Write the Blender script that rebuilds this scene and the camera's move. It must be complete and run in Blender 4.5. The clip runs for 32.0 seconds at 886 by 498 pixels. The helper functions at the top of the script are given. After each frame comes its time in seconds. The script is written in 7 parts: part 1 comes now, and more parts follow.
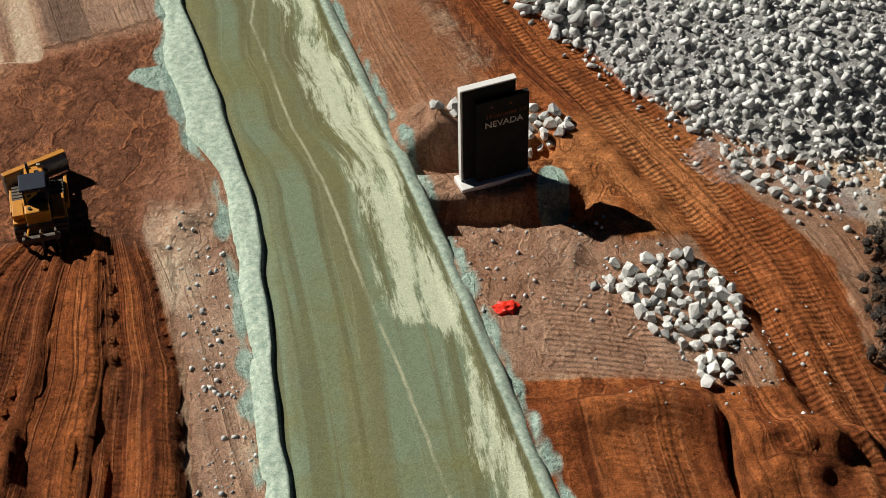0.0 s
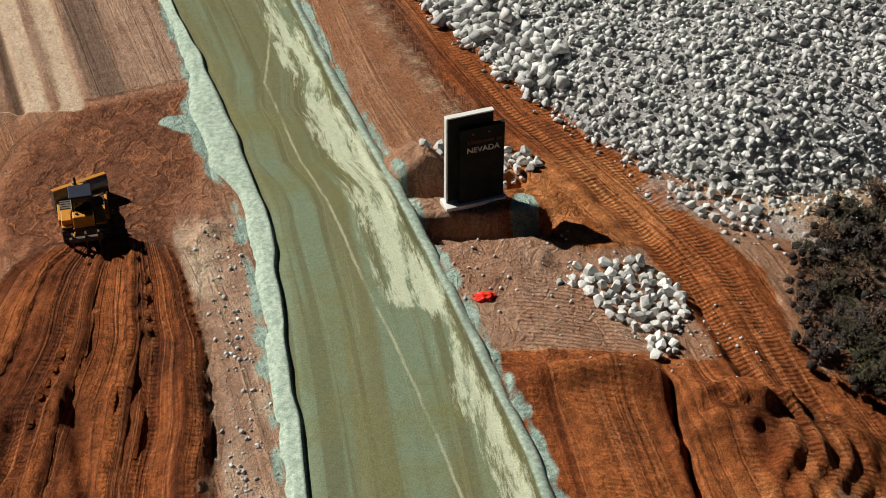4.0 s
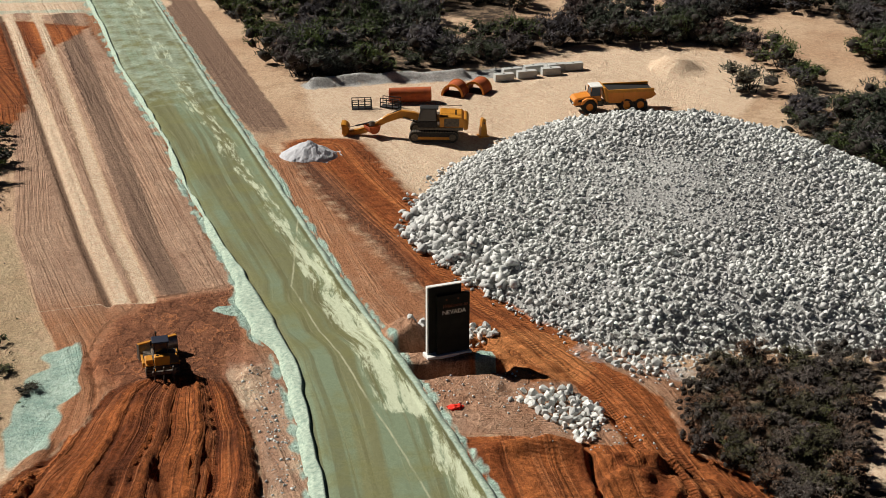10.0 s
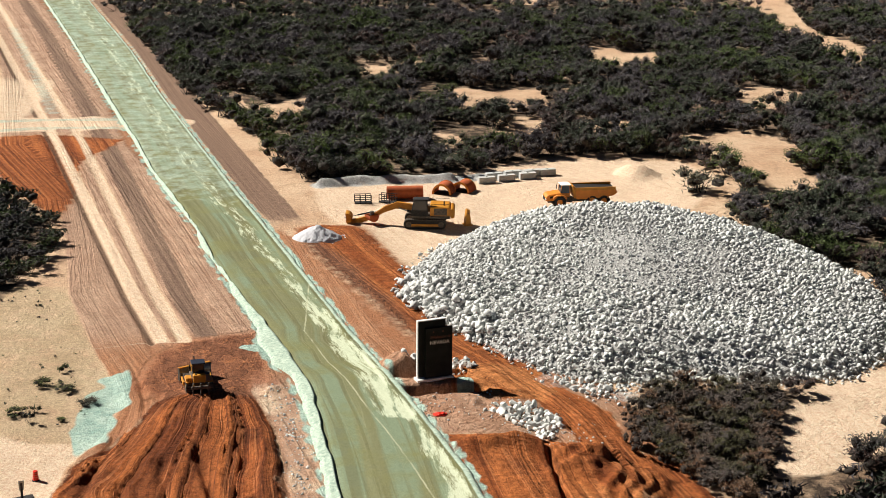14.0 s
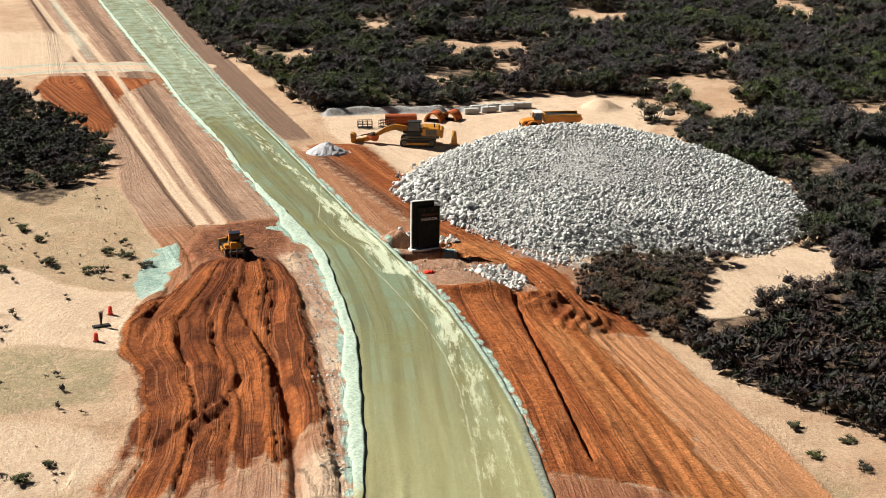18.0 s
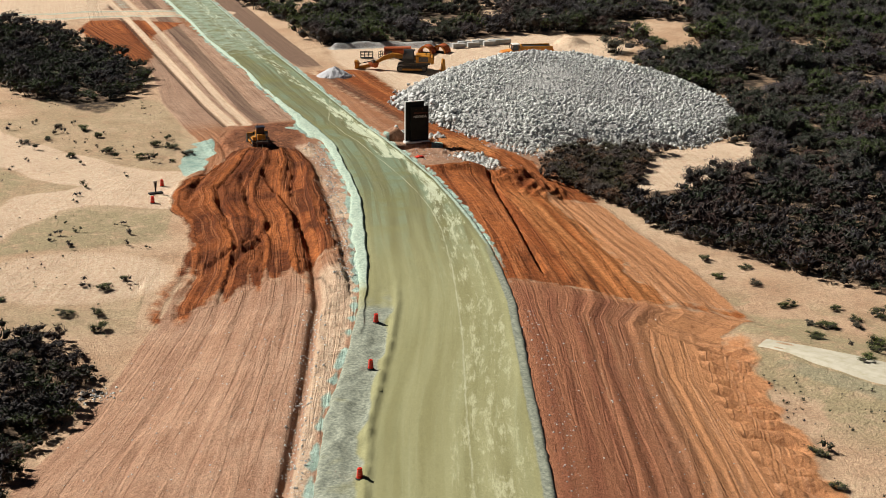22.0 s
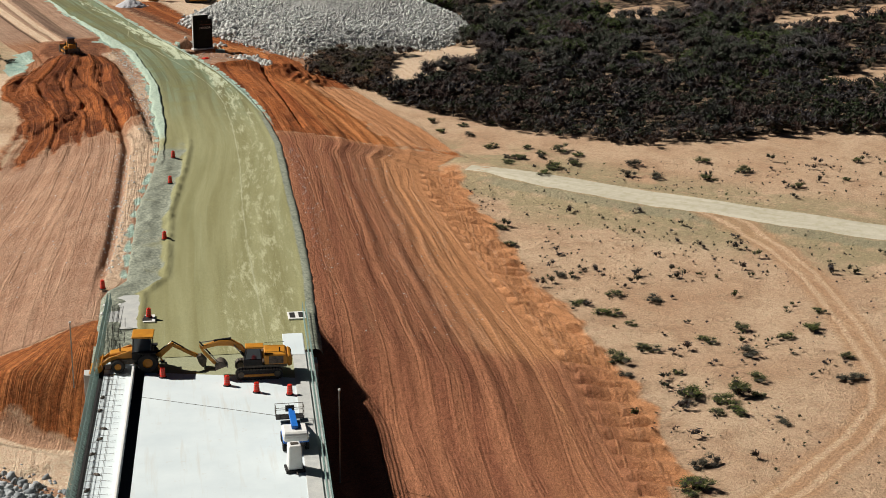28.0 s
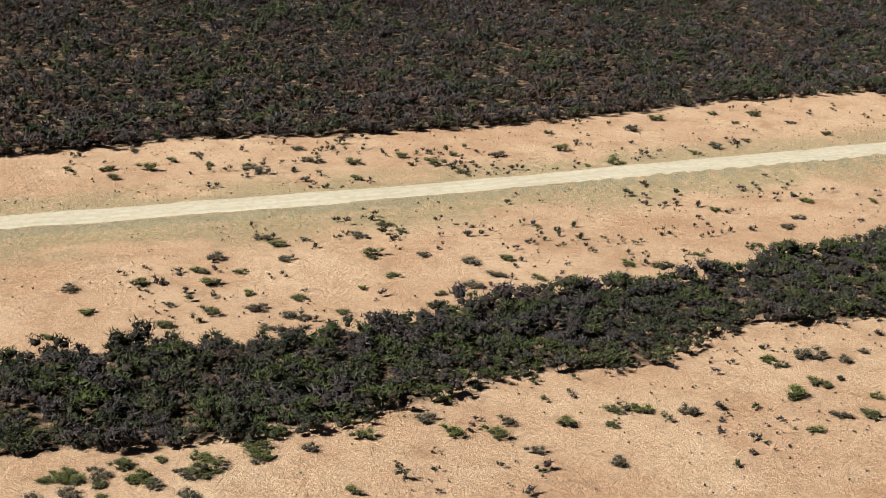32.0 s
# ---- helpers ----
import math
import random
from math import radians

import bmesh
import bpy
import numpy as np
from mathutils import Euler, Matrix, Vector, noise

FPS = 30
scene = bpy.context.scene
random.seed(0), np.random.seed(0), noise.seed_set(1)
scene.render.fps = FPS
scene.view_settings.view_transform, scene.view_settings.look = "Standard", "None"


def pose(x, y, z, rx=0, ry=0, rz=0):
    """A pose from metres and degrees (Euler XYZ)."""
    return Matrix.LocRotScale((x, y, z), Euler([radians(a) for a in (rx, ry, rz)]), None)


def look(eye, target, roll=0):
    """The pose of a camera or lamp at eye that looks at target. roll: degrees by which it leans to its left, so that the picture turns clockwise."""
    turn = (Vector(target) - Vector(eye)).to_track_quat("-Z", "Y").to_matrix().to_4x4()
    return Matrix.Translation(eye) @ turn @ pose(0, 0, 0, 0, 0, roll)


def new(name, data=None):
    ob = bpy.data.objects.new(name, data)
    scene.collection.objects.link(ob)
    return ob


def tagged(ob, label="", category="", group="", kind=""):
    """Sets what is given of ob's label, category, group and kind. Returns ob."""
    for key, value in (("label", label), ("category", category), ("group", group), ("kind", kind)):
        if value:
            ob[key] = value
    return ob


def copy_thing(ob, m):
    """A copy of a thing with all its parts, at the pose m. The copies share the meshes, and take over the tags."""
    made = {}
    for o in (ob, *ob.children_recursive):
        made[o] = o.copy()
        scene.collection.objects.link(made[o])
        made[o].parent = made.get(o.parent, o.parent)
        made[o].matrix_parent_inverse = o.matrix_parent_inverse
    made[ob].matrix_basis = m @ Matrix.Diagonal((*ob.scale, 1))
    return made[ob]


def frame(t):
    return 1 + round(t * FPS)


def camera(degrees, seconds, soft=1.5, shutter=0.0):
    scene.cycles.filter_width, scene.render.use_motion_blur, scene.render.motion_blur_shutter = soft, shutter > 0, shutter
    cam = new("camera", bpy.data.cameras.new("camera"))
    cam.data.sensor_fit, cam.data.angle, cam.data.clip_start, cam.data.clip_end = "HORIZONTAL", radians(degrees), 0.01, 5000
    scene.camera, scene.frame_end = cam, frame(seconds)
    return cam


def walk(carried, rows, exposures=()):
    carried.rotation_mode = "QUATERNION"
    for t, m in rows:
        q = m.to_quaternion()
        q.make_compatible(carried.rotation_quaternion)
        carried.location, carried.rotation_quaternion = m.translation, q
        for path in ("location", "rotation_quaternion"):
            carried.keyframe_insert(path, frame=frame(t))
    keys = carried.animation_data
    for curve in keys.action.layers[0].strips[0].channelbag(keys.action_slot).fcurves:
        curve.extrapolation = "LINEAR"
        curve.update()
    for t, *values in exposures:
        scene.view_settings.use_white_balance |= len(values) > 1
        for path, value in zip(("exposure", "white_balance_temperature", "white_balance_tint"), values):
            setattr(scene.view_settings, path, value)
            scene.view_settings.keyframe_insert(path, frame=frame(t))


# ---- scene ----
cam = camera(30.69, 32.0, soft=0.25)
PATH = [
    (0, (-1.37, -51.36, 47.05), (-1.13, -22.96, 18.88), -1.52),
    (0.5, (-1.43, -51.84, 46.87), (-1.17, -23.25, 18.90), -1.43),
    (1, (-1.41, -52.84, 46.82), (-1.14, -24.31, 18.80), -1.35),
    (1.5, (-1.37, -54.55, 46.93), (-1.14, -26.24, 18.66), -1.33),
    (2, (-1.35, -56.67, 47.10), (-1.12, -28.13, 19.08), -1.31),
    (2.5, (-1.41, -58.91, 47.21), (-1.08, -29.10, 20.54), -1.22),
    (4.5, (-2.91, -68.37, 47.61), (-1.57, -36.42, 23.57), 0.45),
    (5, (-3.05, -70.98, 47.81), (-1.63, -38.91, 23.94), 0.53),
    (6, (-3.26, -76.51, 48.26), (-1.76, -43.97, 25.05), 0.51),
    (7, (-3.38, -82.16, 48.60), (-1.81, -48.71, 26.73), 0.44),
    (8, (-3.65, -87.71, 48.87), (-2.00, -53.18, 28.75), 0.40),
    (8.5, (-3.70, -90.41, 49.06), (-2.00, -55.31, 29.96), 0.39),
    (9, (-3.69, -93.09, 49.27), (-1.96, -57.46, 31.17), 0.34),
    (9.5, (-3.59, -95.88, 49.34), (-1.88, -59.62, 32.52), 0.25),
    (10, (-3.60, -98.74, 49.28), (-1.89, -61.89, 33.83), 0.14),
    (10.5, (-3.66, -101.62, 49.19), (-1.91, -64.21, 35.12), 0.14),
    (11, (-3.81, -104.52, 49.05), (-2.00, -66.64, 36.32), 0.08),
    (11.5, (-3.97, -107.45, 48.96), (-2.10, -69.20, 37.40), 0.19),
    (12, (-4.07, -110.49, 48.92), (-2.19, -72.21, 37.46), 0.23),
    (13, (-4.14, -117.01, 48.96), (-2.27, -78.73, 37.50), 0.27),
    (14, (-4.16, -124.42, 49.11), (-2.28, -86.20, 37.48), 0.46),
    (14.5, (-4.26, -128.29, 49.18), (-2.36, -90.07, 37.52), 0.44),
    (16.5, (-4.73, -144.59, 49.43), (-2.77, -106.43, 37.60), 0.57),
    (17, (-4.85, -148.82, 49.27), (-2.87, -110.66, 37.43), 0.61),
    (18, (-5.20, -157.39, 48.93), (-3.17, -119.24, 37.08), 0.71),
    (19, (-5.29, -166.38, 48.67), (-3.27, -128.24, 36.76), 0.70),
    (20, (-5.41, -175.73, 48.32), (-3.37, -137.61, 36.35), 0.69),
    (21, (-5.43, -185.39, 47.91), (-3.42, -147.28, 35.92), 0.62),
    (22, (-5.45, -195.04, 47.61), (-3.46, -156.94, 35.58), 0.53),
    (23, (-5.39, -204.55, 47.34), (-3.43, -166.47, 35.25), 0.52),
    (24, (-5.44, -213.94, 46.81), (-3.51, -175.85, 34.74), 0.36),
    (24.5, (-5.45, -218.67, 46.63), (-3.55, -180.59, 34.56), 0.36),
    (26.5, (-5.74, -237.42, 46.05), (-3.81, -199.38, 33.85), 0.32),
    (27, (-5.85, -240.27, 45.79), (-3.27, -202.27, 33.58), 0.39),
    (27.5, (-5.92, -242.00, 45.69), (-1.52, -204.17, 33.47), 0.43),
    (28, (-5.97, -242.67, 45.78), (0.87, -205.20, 33.57), 0.62),
    (28.5, (-5.99, -242.81, 45.93), (3.89, -206.02, 33.72), 0.78),
    (29, (-5.97, -242.90, 46.14), (6.95, -207.09, 33.87), 1.01),
    (29.5, (-5.93, -243.07, 46.27), (10.42, -208.68, 34.00), 1.26),
    (30, (-5.85, -243.21, 46.31), (13.90, -210.65, 34.07), 1.41),
    (30.5, (-5.80, -243.31, 46.37), (17.77, -213.39, 34.17), 1.70),
    (31, (-5.76, -243.38, 46.50), (21.26, -216.50, 34.34), 1.98),
    (31.5, (-5.66, -243.37, 46.80), (24.68, -220.27, 34.70), 2.47),
    (32, (-5.55, -243.40, 47.08), (27.34, -224.06, 35.06), 2.71),
]
EXPOSURES = [(0, 0.18), (6, 0.26), (9, 0.38), (10, 0.36), (11, 0.70), (13, 0.85), (19, 0.78), (23, 0.42), (27, 0.28), (28.5, 0.32), (30, 0.5), (32, 0.72)]  # the clip's camera brightens and darkens on the way
walk(cam, [(t, look(eye, target, roll)) for t, eye, target, roll in PATH], EXPOSURES)

# ---- light ----
SUN_AZ, SUN_EL = 58.0, 39.0  # degrees left of +y, degrees up
to_sun = Vector((-math.sin(radians(SUN_AZ)) * math.cos(radians(SUN_EL)), math.cos(radians(SUN_AZ)) * math.cos(radians(SUN_EL)), math.sin(radians(SUN_EL))))
sun = new("sun", bpy.data.lights.new("sun", "SUN"))
sun.data.energy, sun.data.angle, sun.data.color = 5.0, radians(0.53), (1.0, 0.95, 0.87)
sun.matrix_basis = look(to_sun * 100, (0, 0, 0))
world = bpy.data.worlds.new("sky")
scene.world = world
world.use_nodes = True
sky = world.node_tree.nodes.new("ShaderNodeTexSky")
sky.sky_type, sky.sun_disc, sky.sun_elevation, sky.sun_rotation = "NISHITA", False, radians(SUN_EL), radians(360 - SUN_AZ)
sky.air_density, sky.dust_density, sky.altitude = 0.07, 0.02, 1200
world.node_tree.nodes["Background"].inputs["Strength"].default_value = 0.05
world.node_tree.links.new(sky.outputs["Color"], world.node_tree.nodes["Background"].inputs["Color"])

# ---- materials ----
class Nodes:
    """Short hand for one material's node tree."""

    def __init__(self, name, rough=0.9, metal=0.0, spec=0.2):
        self.mat = bpy.data.materials.new(name)
        self.mat.use_nodes = True
        self.tree = self.mat.node_tree
        self.bsdf = self.tree.nodes["Principled BSDF"]
        self.bsdf.inputs["Roughness"].default_value = rough
        self.bsdf.inputs["Metallic"].default_value = metal
        self.bsdf.inputs["Specular IOR Level"].default_value = spec

    def put(self, socket, value):
        if isinstance(value, bpy.types.NodeSocket):
            self.tree.links.new(value, socket)
        else:
            socket.default_value = (*value, 1.0) if isinstance(value, tuple) and len(value) == 3 and len(socket.default_value) == 4 else value

    def node(self, kind, **inputs):
        n = self.tree.nodes.new(kind)
        for key, value in inputs.items():
            self.put(n.inputs[key], value)
        return n

    def attr(self, name, out="Fac"):
        n = self.tree.nodes.new("ShaderNodeAttribute")
        n.attribute_name = name
        return n.outputs[out]

    def where(self):
        return self.tree.nodes.new("ShaderNodeTexCoord").outputs["Object"]

    def noise(self, vector, scale, detail=4.0, rough=0.6):
        return self.node("ShaderNodeTexNoise", Vector=vector, Scale=scale, Detail=detail, Roughness=rough).outputs["Fac"]

    def scaled(self, vector, xyz):
        n = self.node("ShaderNodeVectorMath", **{})
        n.operation = "MULTIPLY"
        self.put(n.inputs[0], vector)
        n.inputs[1].default_value = xyz
        return n.outputs[0]

    def remap(self, value, low, high, a=0.0, b=1.0):
        n = self.node("ShaderNodeMapRange", Value=value)
        for key, v in (("From Min", low), ("From Max", high), ("To Min", a), ("To Max", b)):
            n.inputs[key].default_value = v
        return n.outputs["Result"]

    def math(self, op, a, b=0.0):
        n = self.tree.nodes.new("ShaderNodeMath")
        n.operation = op
        self.put(n.inputs[0], a)
        self.put(n.inputs[1], b)
        return n.outputs[0]

    def mix(self, fac, a, b, kind="MIX"):
        n = self.tree.nodes.new("ShaderNodeMix")
        n.data_type, n.blend_type = "RGBA", kind
        self.put(n.inputs["Factor"], fac)
        self.put(n.inputs[6], a)
        self.put(n.inputs[7], b)
        return n.outputs[2]

    def color(self, value):
        self.put(self.bsdf.inputs["Base Color"], value)
        return self

    def bump(self, height, distance=0.05, strength=1.0):
        n = self.node("ShaderNodeBump", Height=height)
        n.inputs["Distance"].default_value, n.inputs["Strength"].default_value = distance, strength
        self.tree.links.new(n.outputs["Normal"], self.bsdf.inputs["Normal"])
        return self


def speckled(name, a, b, scale=6.0, rough=0.85, metal=0.0, spec=0.2, bump=0.01, fine=40.0, vary=0.0):
    """A surface that wanders between two colours, with grain; vary: how much single objects differ."""
    m = Nodes(name, rough, metal, spec)
    p = m.where()
    c = m.mix(m.remap(m.noise(p, scale, 6), 0.3, 0.7), a, b)
    grain = m.noise(p, fine, 3)
    c = m.mix(0.5, c, m.mix(m.remap(grain, 0.25, 0.75), (0.35, 0.35, 0.35), (0.68, 0.68, 0.68)), "OVERLAY")
    if vary:
        info = m.tree.nodes.new("ShaderNodeObjectInfo")
        v = m.remap(info.outputs["Random"], 0.0, 1.0, 0.5 - vary, 0.5 + vary)
        comb = m.node("ShaderNodeCombineColor", Red=v, Green=v, Blue=v)
        c = m.mix(1.0, c, comb.outputs[0], "OVERLAY")
    m.color(c)
    if bump:
        m.bump(grain, bump)
    return m.mat



# ---- the lie of the land ----
def table(text):
    rows = [tuple(float(v) for v in r.split(":")) for r in text.split()]
    rows.sort()
    return np.array(rows).T


# Edges of the road and of its earthworks, as y:x in metres.
ROAD_L = table("600:-178.5 300:-95.5 167:-57.5 116:-43.5 85:-34.7 73.7:-31.8 46:-23.2 35:-20.5 17:-15.2 13:-14.1 9.4:-13.9 7:-13 4.1:-12.4 1.7:-11 0:-10.5 -2.1:-10.2 -6.1:-9.4 -9.3:-8.8 -13.6:-8.2 -16.7:-7.8 -22.4:-7.1 -28:-6.9 -41:-6.5 -52:-6 -60:-6 -70:-6.8 -86:-8.6 -97:-9 -107:-9.4 -111:-11.4 -125:-11.7")
ROAD_IN = table("600:-177.5 300:-94.9 167:-57 85:-34.2 73.6:-31.3 46:-22.75 35:-20.1 19.3:-15.2 13.9:-13.3 10:-12.2 5.8:-10.8 1:-9.5 -1.7:-8.8 -5.7:-8.3 -8.7:-7.9 -12.1:-7.4 -17:-6.75 -23.5:-5.95 -29.4:-5.5 -41:-5.15 -52:-5 -70:-5.6 -125:-10.5")  # inner edge of the west berm
ROAD_R = table("600:-168 300:-85.6 155:-44.2 116:-34.3 88:-26.6 60:-18.9 48:-15.4 29:-10.1 11.4:-5.2 2:-2.2 -7.3:0.5 -17.7:3.3 -27.7:5.2 -35:6.4 -43:7.4 -50:7.9 -60:8.4 -76:8 -90:7.7 -107:7.2 -116:6.6 -125:6")
FOOT_L = table("600:-215 300:-118 181:-76 133:-62 85:-52 58:-40 41:-36 24:-32.8 10:-28.3 4:-26 -3:-24 -9:-24.5 -14.5:-26.4 -23:-26.6 -33:-23.6 -45:-22.6 -54:-23.6 -65:-25.6 -74:-27.5 -86:-31 -100:-33.5 -113:-34.5 -135:-33")
CREST_L = table("600:-212 300:-115 181:-73 133:-59 85:-48.5 58:-36.8 41:-33 24:-29.5 10:-24 4:-21.5 -3:-20 -12:-17.2 -30:-12.6 -44:-10.4 -58:-9.5 -77:-10 -95:-10.7 -108:-11.6 -135:-13")
CREST_R = table("600:-166 300:-83 155:-42 116:-32 88:-24 60:-16 29:-7 11:-2.5 0:1.6 -11:4.4 -27:7 -40:8.4 -55:9.3 -70:9.4 -89:8.7 -107:7.9 -135:7.2")
FOOT_R = table("600:-160 300:-78 155:-38 116:-28 88:-20 60:-11 40:-4 20:8 0:17 -11:19.8 -29:24 -42:27.6 -57:30.5 -61:26.5 -72:25.4 -82:26 -100:26.7 -112:28 -124:28.8 -141:28")
LOW_L = table("600:2 200:1 60:0 20:-0.4 0:-0.7 -22:-1.1 -48:-2.2 -76:-4.8 -110:-6 -130:-6.6 -400:-7")
LOW_R = table("600:2 200:1 90:0.2 50:-0.4 20:-1 0:-1.6 -12:-2.6 -40:-3 -60:-3.2 -100:-4 -140:-4.4 -400:-5")
SIDE_ROAD = [(23, -59), (27, -61.2), (33, -66), (40.8, -73.8), (48, -80), (57, -86.2), (67, -93.5), (82, -103.2), (98, -112.8), (113, -121.8), (126, -131), (140, -140.3), (160, -153), (181, -166), (210, -184), (300, -236), (700, -420)]
TRACK = [(51.5, -84.5), (54, -89), (55.3, -95), (55.6, -102.8), (53.8, -117), (51.8, -127.8), (49.2, -133.6), (44.5, -139.2), (37.5, -145.7), (33, -149.2), (20, -161)]
MOUND = [(-19.5, -2.5), (-21.5, -4.5), (-23.8, -11.3), (-25.6, -14.2), (-26.8, -19.1), (-26.5, -24.5), (-24, -30.1), (-22.8, -37), (-22.6, -46), (-23.1, -56.3), (-18.9, -54.9), (-17.3, -53.5), (-13.8, -51.1), (-10.3, -50), (-8.2, -57), (-6.6, -57), (-6.9, -47.4), (-7.8, -40.7), (-9.2, -26.9), (-11, -10.6), (-12.7, -3.5), (-16, -2)]
FAN_L = table("-2:-19.5 -5:-21.5 -11:-23.8 -14:-25.6 -19:-26.8 -24.5:-26.5 -30:-24 -37:-22.7 -56:-23")
FAN_R = table("-2:-14 -10:-11.3 -27:-9.2 -41:-7.7 -57:-6.6")
GOUGES = [[(-19.2, -15.2), (-18.2, -23.2), (-16.7, -32.2), (-16.5, -36.7), (-18, -39.1), (-20.5, -44)], [(-15.1, -33.3), (-16.1, -39.7), (-17.3, -41.4), (-18.5, -46)], [(-22, -18.4), (-20.5, -26.6), (-19.5, -33.2)], [(-23.5, -10), (-24.3, -15), (-24.6, -22)]]
HAUL = [(-8, 44), (-4, 32), (0.2, 21.4), (2.2, 15.7), (4.7, 9.8), (7.2, 5.6), (10, 0.6), (12.3, -4), (13.4, -7.8), (14.5, -12), (16.5, -18)]


LEFT_LANES = table("600:-202 180:-73.8 140:-61.6 86:-44.9 50:-34.3 22.6:-26.3 9.7:-22.1"), table("600:-196 155:-62.8 86:-41.6 52:-32.2 22.5:-24.2 10.3:-20.3"), table("600:-190 166:-60.6 86:-38.6 50:-29 19.3:-21 11.5:-18.5")
FOLDS = [(10.2, -13.6), (14, -13), (17.2, -13.6), (18.3, -15.2), (18, -17), (16.3, -18.3), (13.4, -18.2), (12, -17.2), (9.6, -16.6)]

CRESCENTS = [([(9.4, -16.7), (10.7, -15.4), (12.4, -14.4), (13.4, -14.5)], 0.28), ([(9.5, -17.1), (11.1, -16), (12.7, -15.4)], 0.22), ([(9.7, -17.6), (11.2, -16.9), (12.5, -16.6)], 0.19), ([(10.1, -14.5), (12.3, -13.4), (14.1, -13.4), (15.4, -13.9)], 0.25),
    ([(13.4, -14.5), (14.3, -15.5), (14.2, -17), (13.2, -18.3), (12.8, -20.1)], 0.34), ([(14.5, -14.1), (15.5, -15.9), (15.4, -17.4), (14.3, -18.9), (13.9, -20.7)], 0.34), ([(15.4, -13.9), (16.6, -15.5), (16.7, -17.1), (15.5, -18.9), (15.1, -20.7)], 0.37), ([(16.7, -14.1), (17.7, -15.9), (17.5, -17.5), (16.3, -19.3)], 0.31)]
HAUL_X = table(" ".join("%g:%g" % (q, p) for p, q in HAUL))


def at(tab, y):
    return np.interp(y, tab[0], tab[1])


def smooth(v, a, b):
    t = np.clip((v - a) / (b - a), 0, 1)
    return t * t * (3 - 2 * t)


def off_line(x, y, line):
    """How far points lie from a line of corners, and how far along it."""
    best, along, run = np.full(np.shape(x), 1e9), np.zeros(np.shape(x)), 0.0
    for (ax, ay), (bx, by) in zip(line, line[1:]):
        size = math.hypot(bx - ax, by - ay)
        t = np.clip(((x - ax) * (bx - ax) + (y - ay) * (by - ay)) / size**2, 0, 1)
        d = np.hypot(x - ax - t * (bx - ax), y - ay - t * (by - ay))
        along = np.where(d < best, run + t * size, along)
        best, run = np.minimum(best, d), run + size
    return best, along


def inside(x, y, ring):
    hit = np.zeros(np.shape(x), bool)
    for (ax, ay), (bx, by) in zip(ring, ring[1:] + ring[:1]):
        hit ^= ((ay > y) != (by > y)) & (x < (bx - ax) * (y - ay) / (by - ay + 1e-12) + ax)
    return hit


LATTICE = np.random.RandomState(7).rand(256, 256)


def grain(x, y, size, seed=0):
    """Soft value noise from 0 to 1, with bumps of that size in metres."""
    u, v = np.asarray(x, float) / size + 17.3 * seed, np.asarray(y, float) / size + 5.7 * seed
    i, j = np.floor(u).astype(int), np.floor(v).astype(int)
    fu, fv = u - i, v - j
    fu, fv = fu * fu * (3 - 2 * fu), fv * fv * (3 - 2 * fv)
    g = lambda a, b: LATTICE[a % 256, b % 256]
    return (g(i, j) * (1 - fu) + g(i + 1, j) * fu) * (1 - fv) + (g(i, j + 1) * (1 - fu) + g(i + 1, j + 1) * fu) * fv


def low_ground(x, y):
    """The natural ground, before the earthworks."""
    z = at(LOW_L, y) * smooth(-x, -12, 12) + at(LOW_R, y) * smooth(x, -12, 12)
    z = z + 0.35 * (grain(x, y, 23) - 0.5) + 0.18 * (grain(x, y, 6, 1) - 0.5) + 0.08 * (grain(x, y, 1.7, 2) - 0.5)
    d, _ = off_line(x, y, SIDE_ROAD)
    lift = smooth(-d, -6.0, -3.0) * smooth(x, 24, 32)
    return z + lift * 0.75


PILE_RING = [(-0.5, 22), (2, 17), (5, 12), (8, 7.5), (12, 4.2), (16, 2.4), (23, 3), (30, 2.2), (37, 3.2), (42.5, 9), (46, 16), (45.5, 26), (42.5, 36), (37, 44), (29, 50), (19, 51), (10, 47), (3.5, 38), (0.2, 30)]


def ring_depth(x, y, ring):
    d, _ = off_line(x, y, ring + ring[:1])
    return np.where(inside(x, y, ring), d, -d)


def pile_height(x, y):
    """Height of the heap of broken stone above its ground."""
    d = ring_depth(x, y, PILE_RING)
    cap = 3.0 + 2.1 * smooth(y, 10, 38) - 1.7 * smooth(x, 20, 42)
    top = cap * np.tanh(0.58 * np.maximum(d + 0.3, 0) / cap) * (0.93 + 0.14 * grain(x, y, 5, 68))
    return np.where(d > -0.3, top, 0.0)


def fan_bands(x, y):
    """Blade passes fanned out below the bulldozer: place across, pass, place within the pass, and two numbers that are each pass's own."""
    wide = at(FAN_R, y) - at(FAN_L, y)
    u = (x - at(FAN_L, y)) / wide * 15 + 1.5 * (grain(x, y, 11, 30) - 0.5) + 0.5 * (grain(x, y, 3.5, 62) - 0.5)
    v = u * 0.92 + 0.55 * np.sin(u * 1.7)
    n = np.floor(v).astype(int)
    return u, n, v - n, LATTICE[n % 256, 3], LATTICE[n % 256, 9], wide


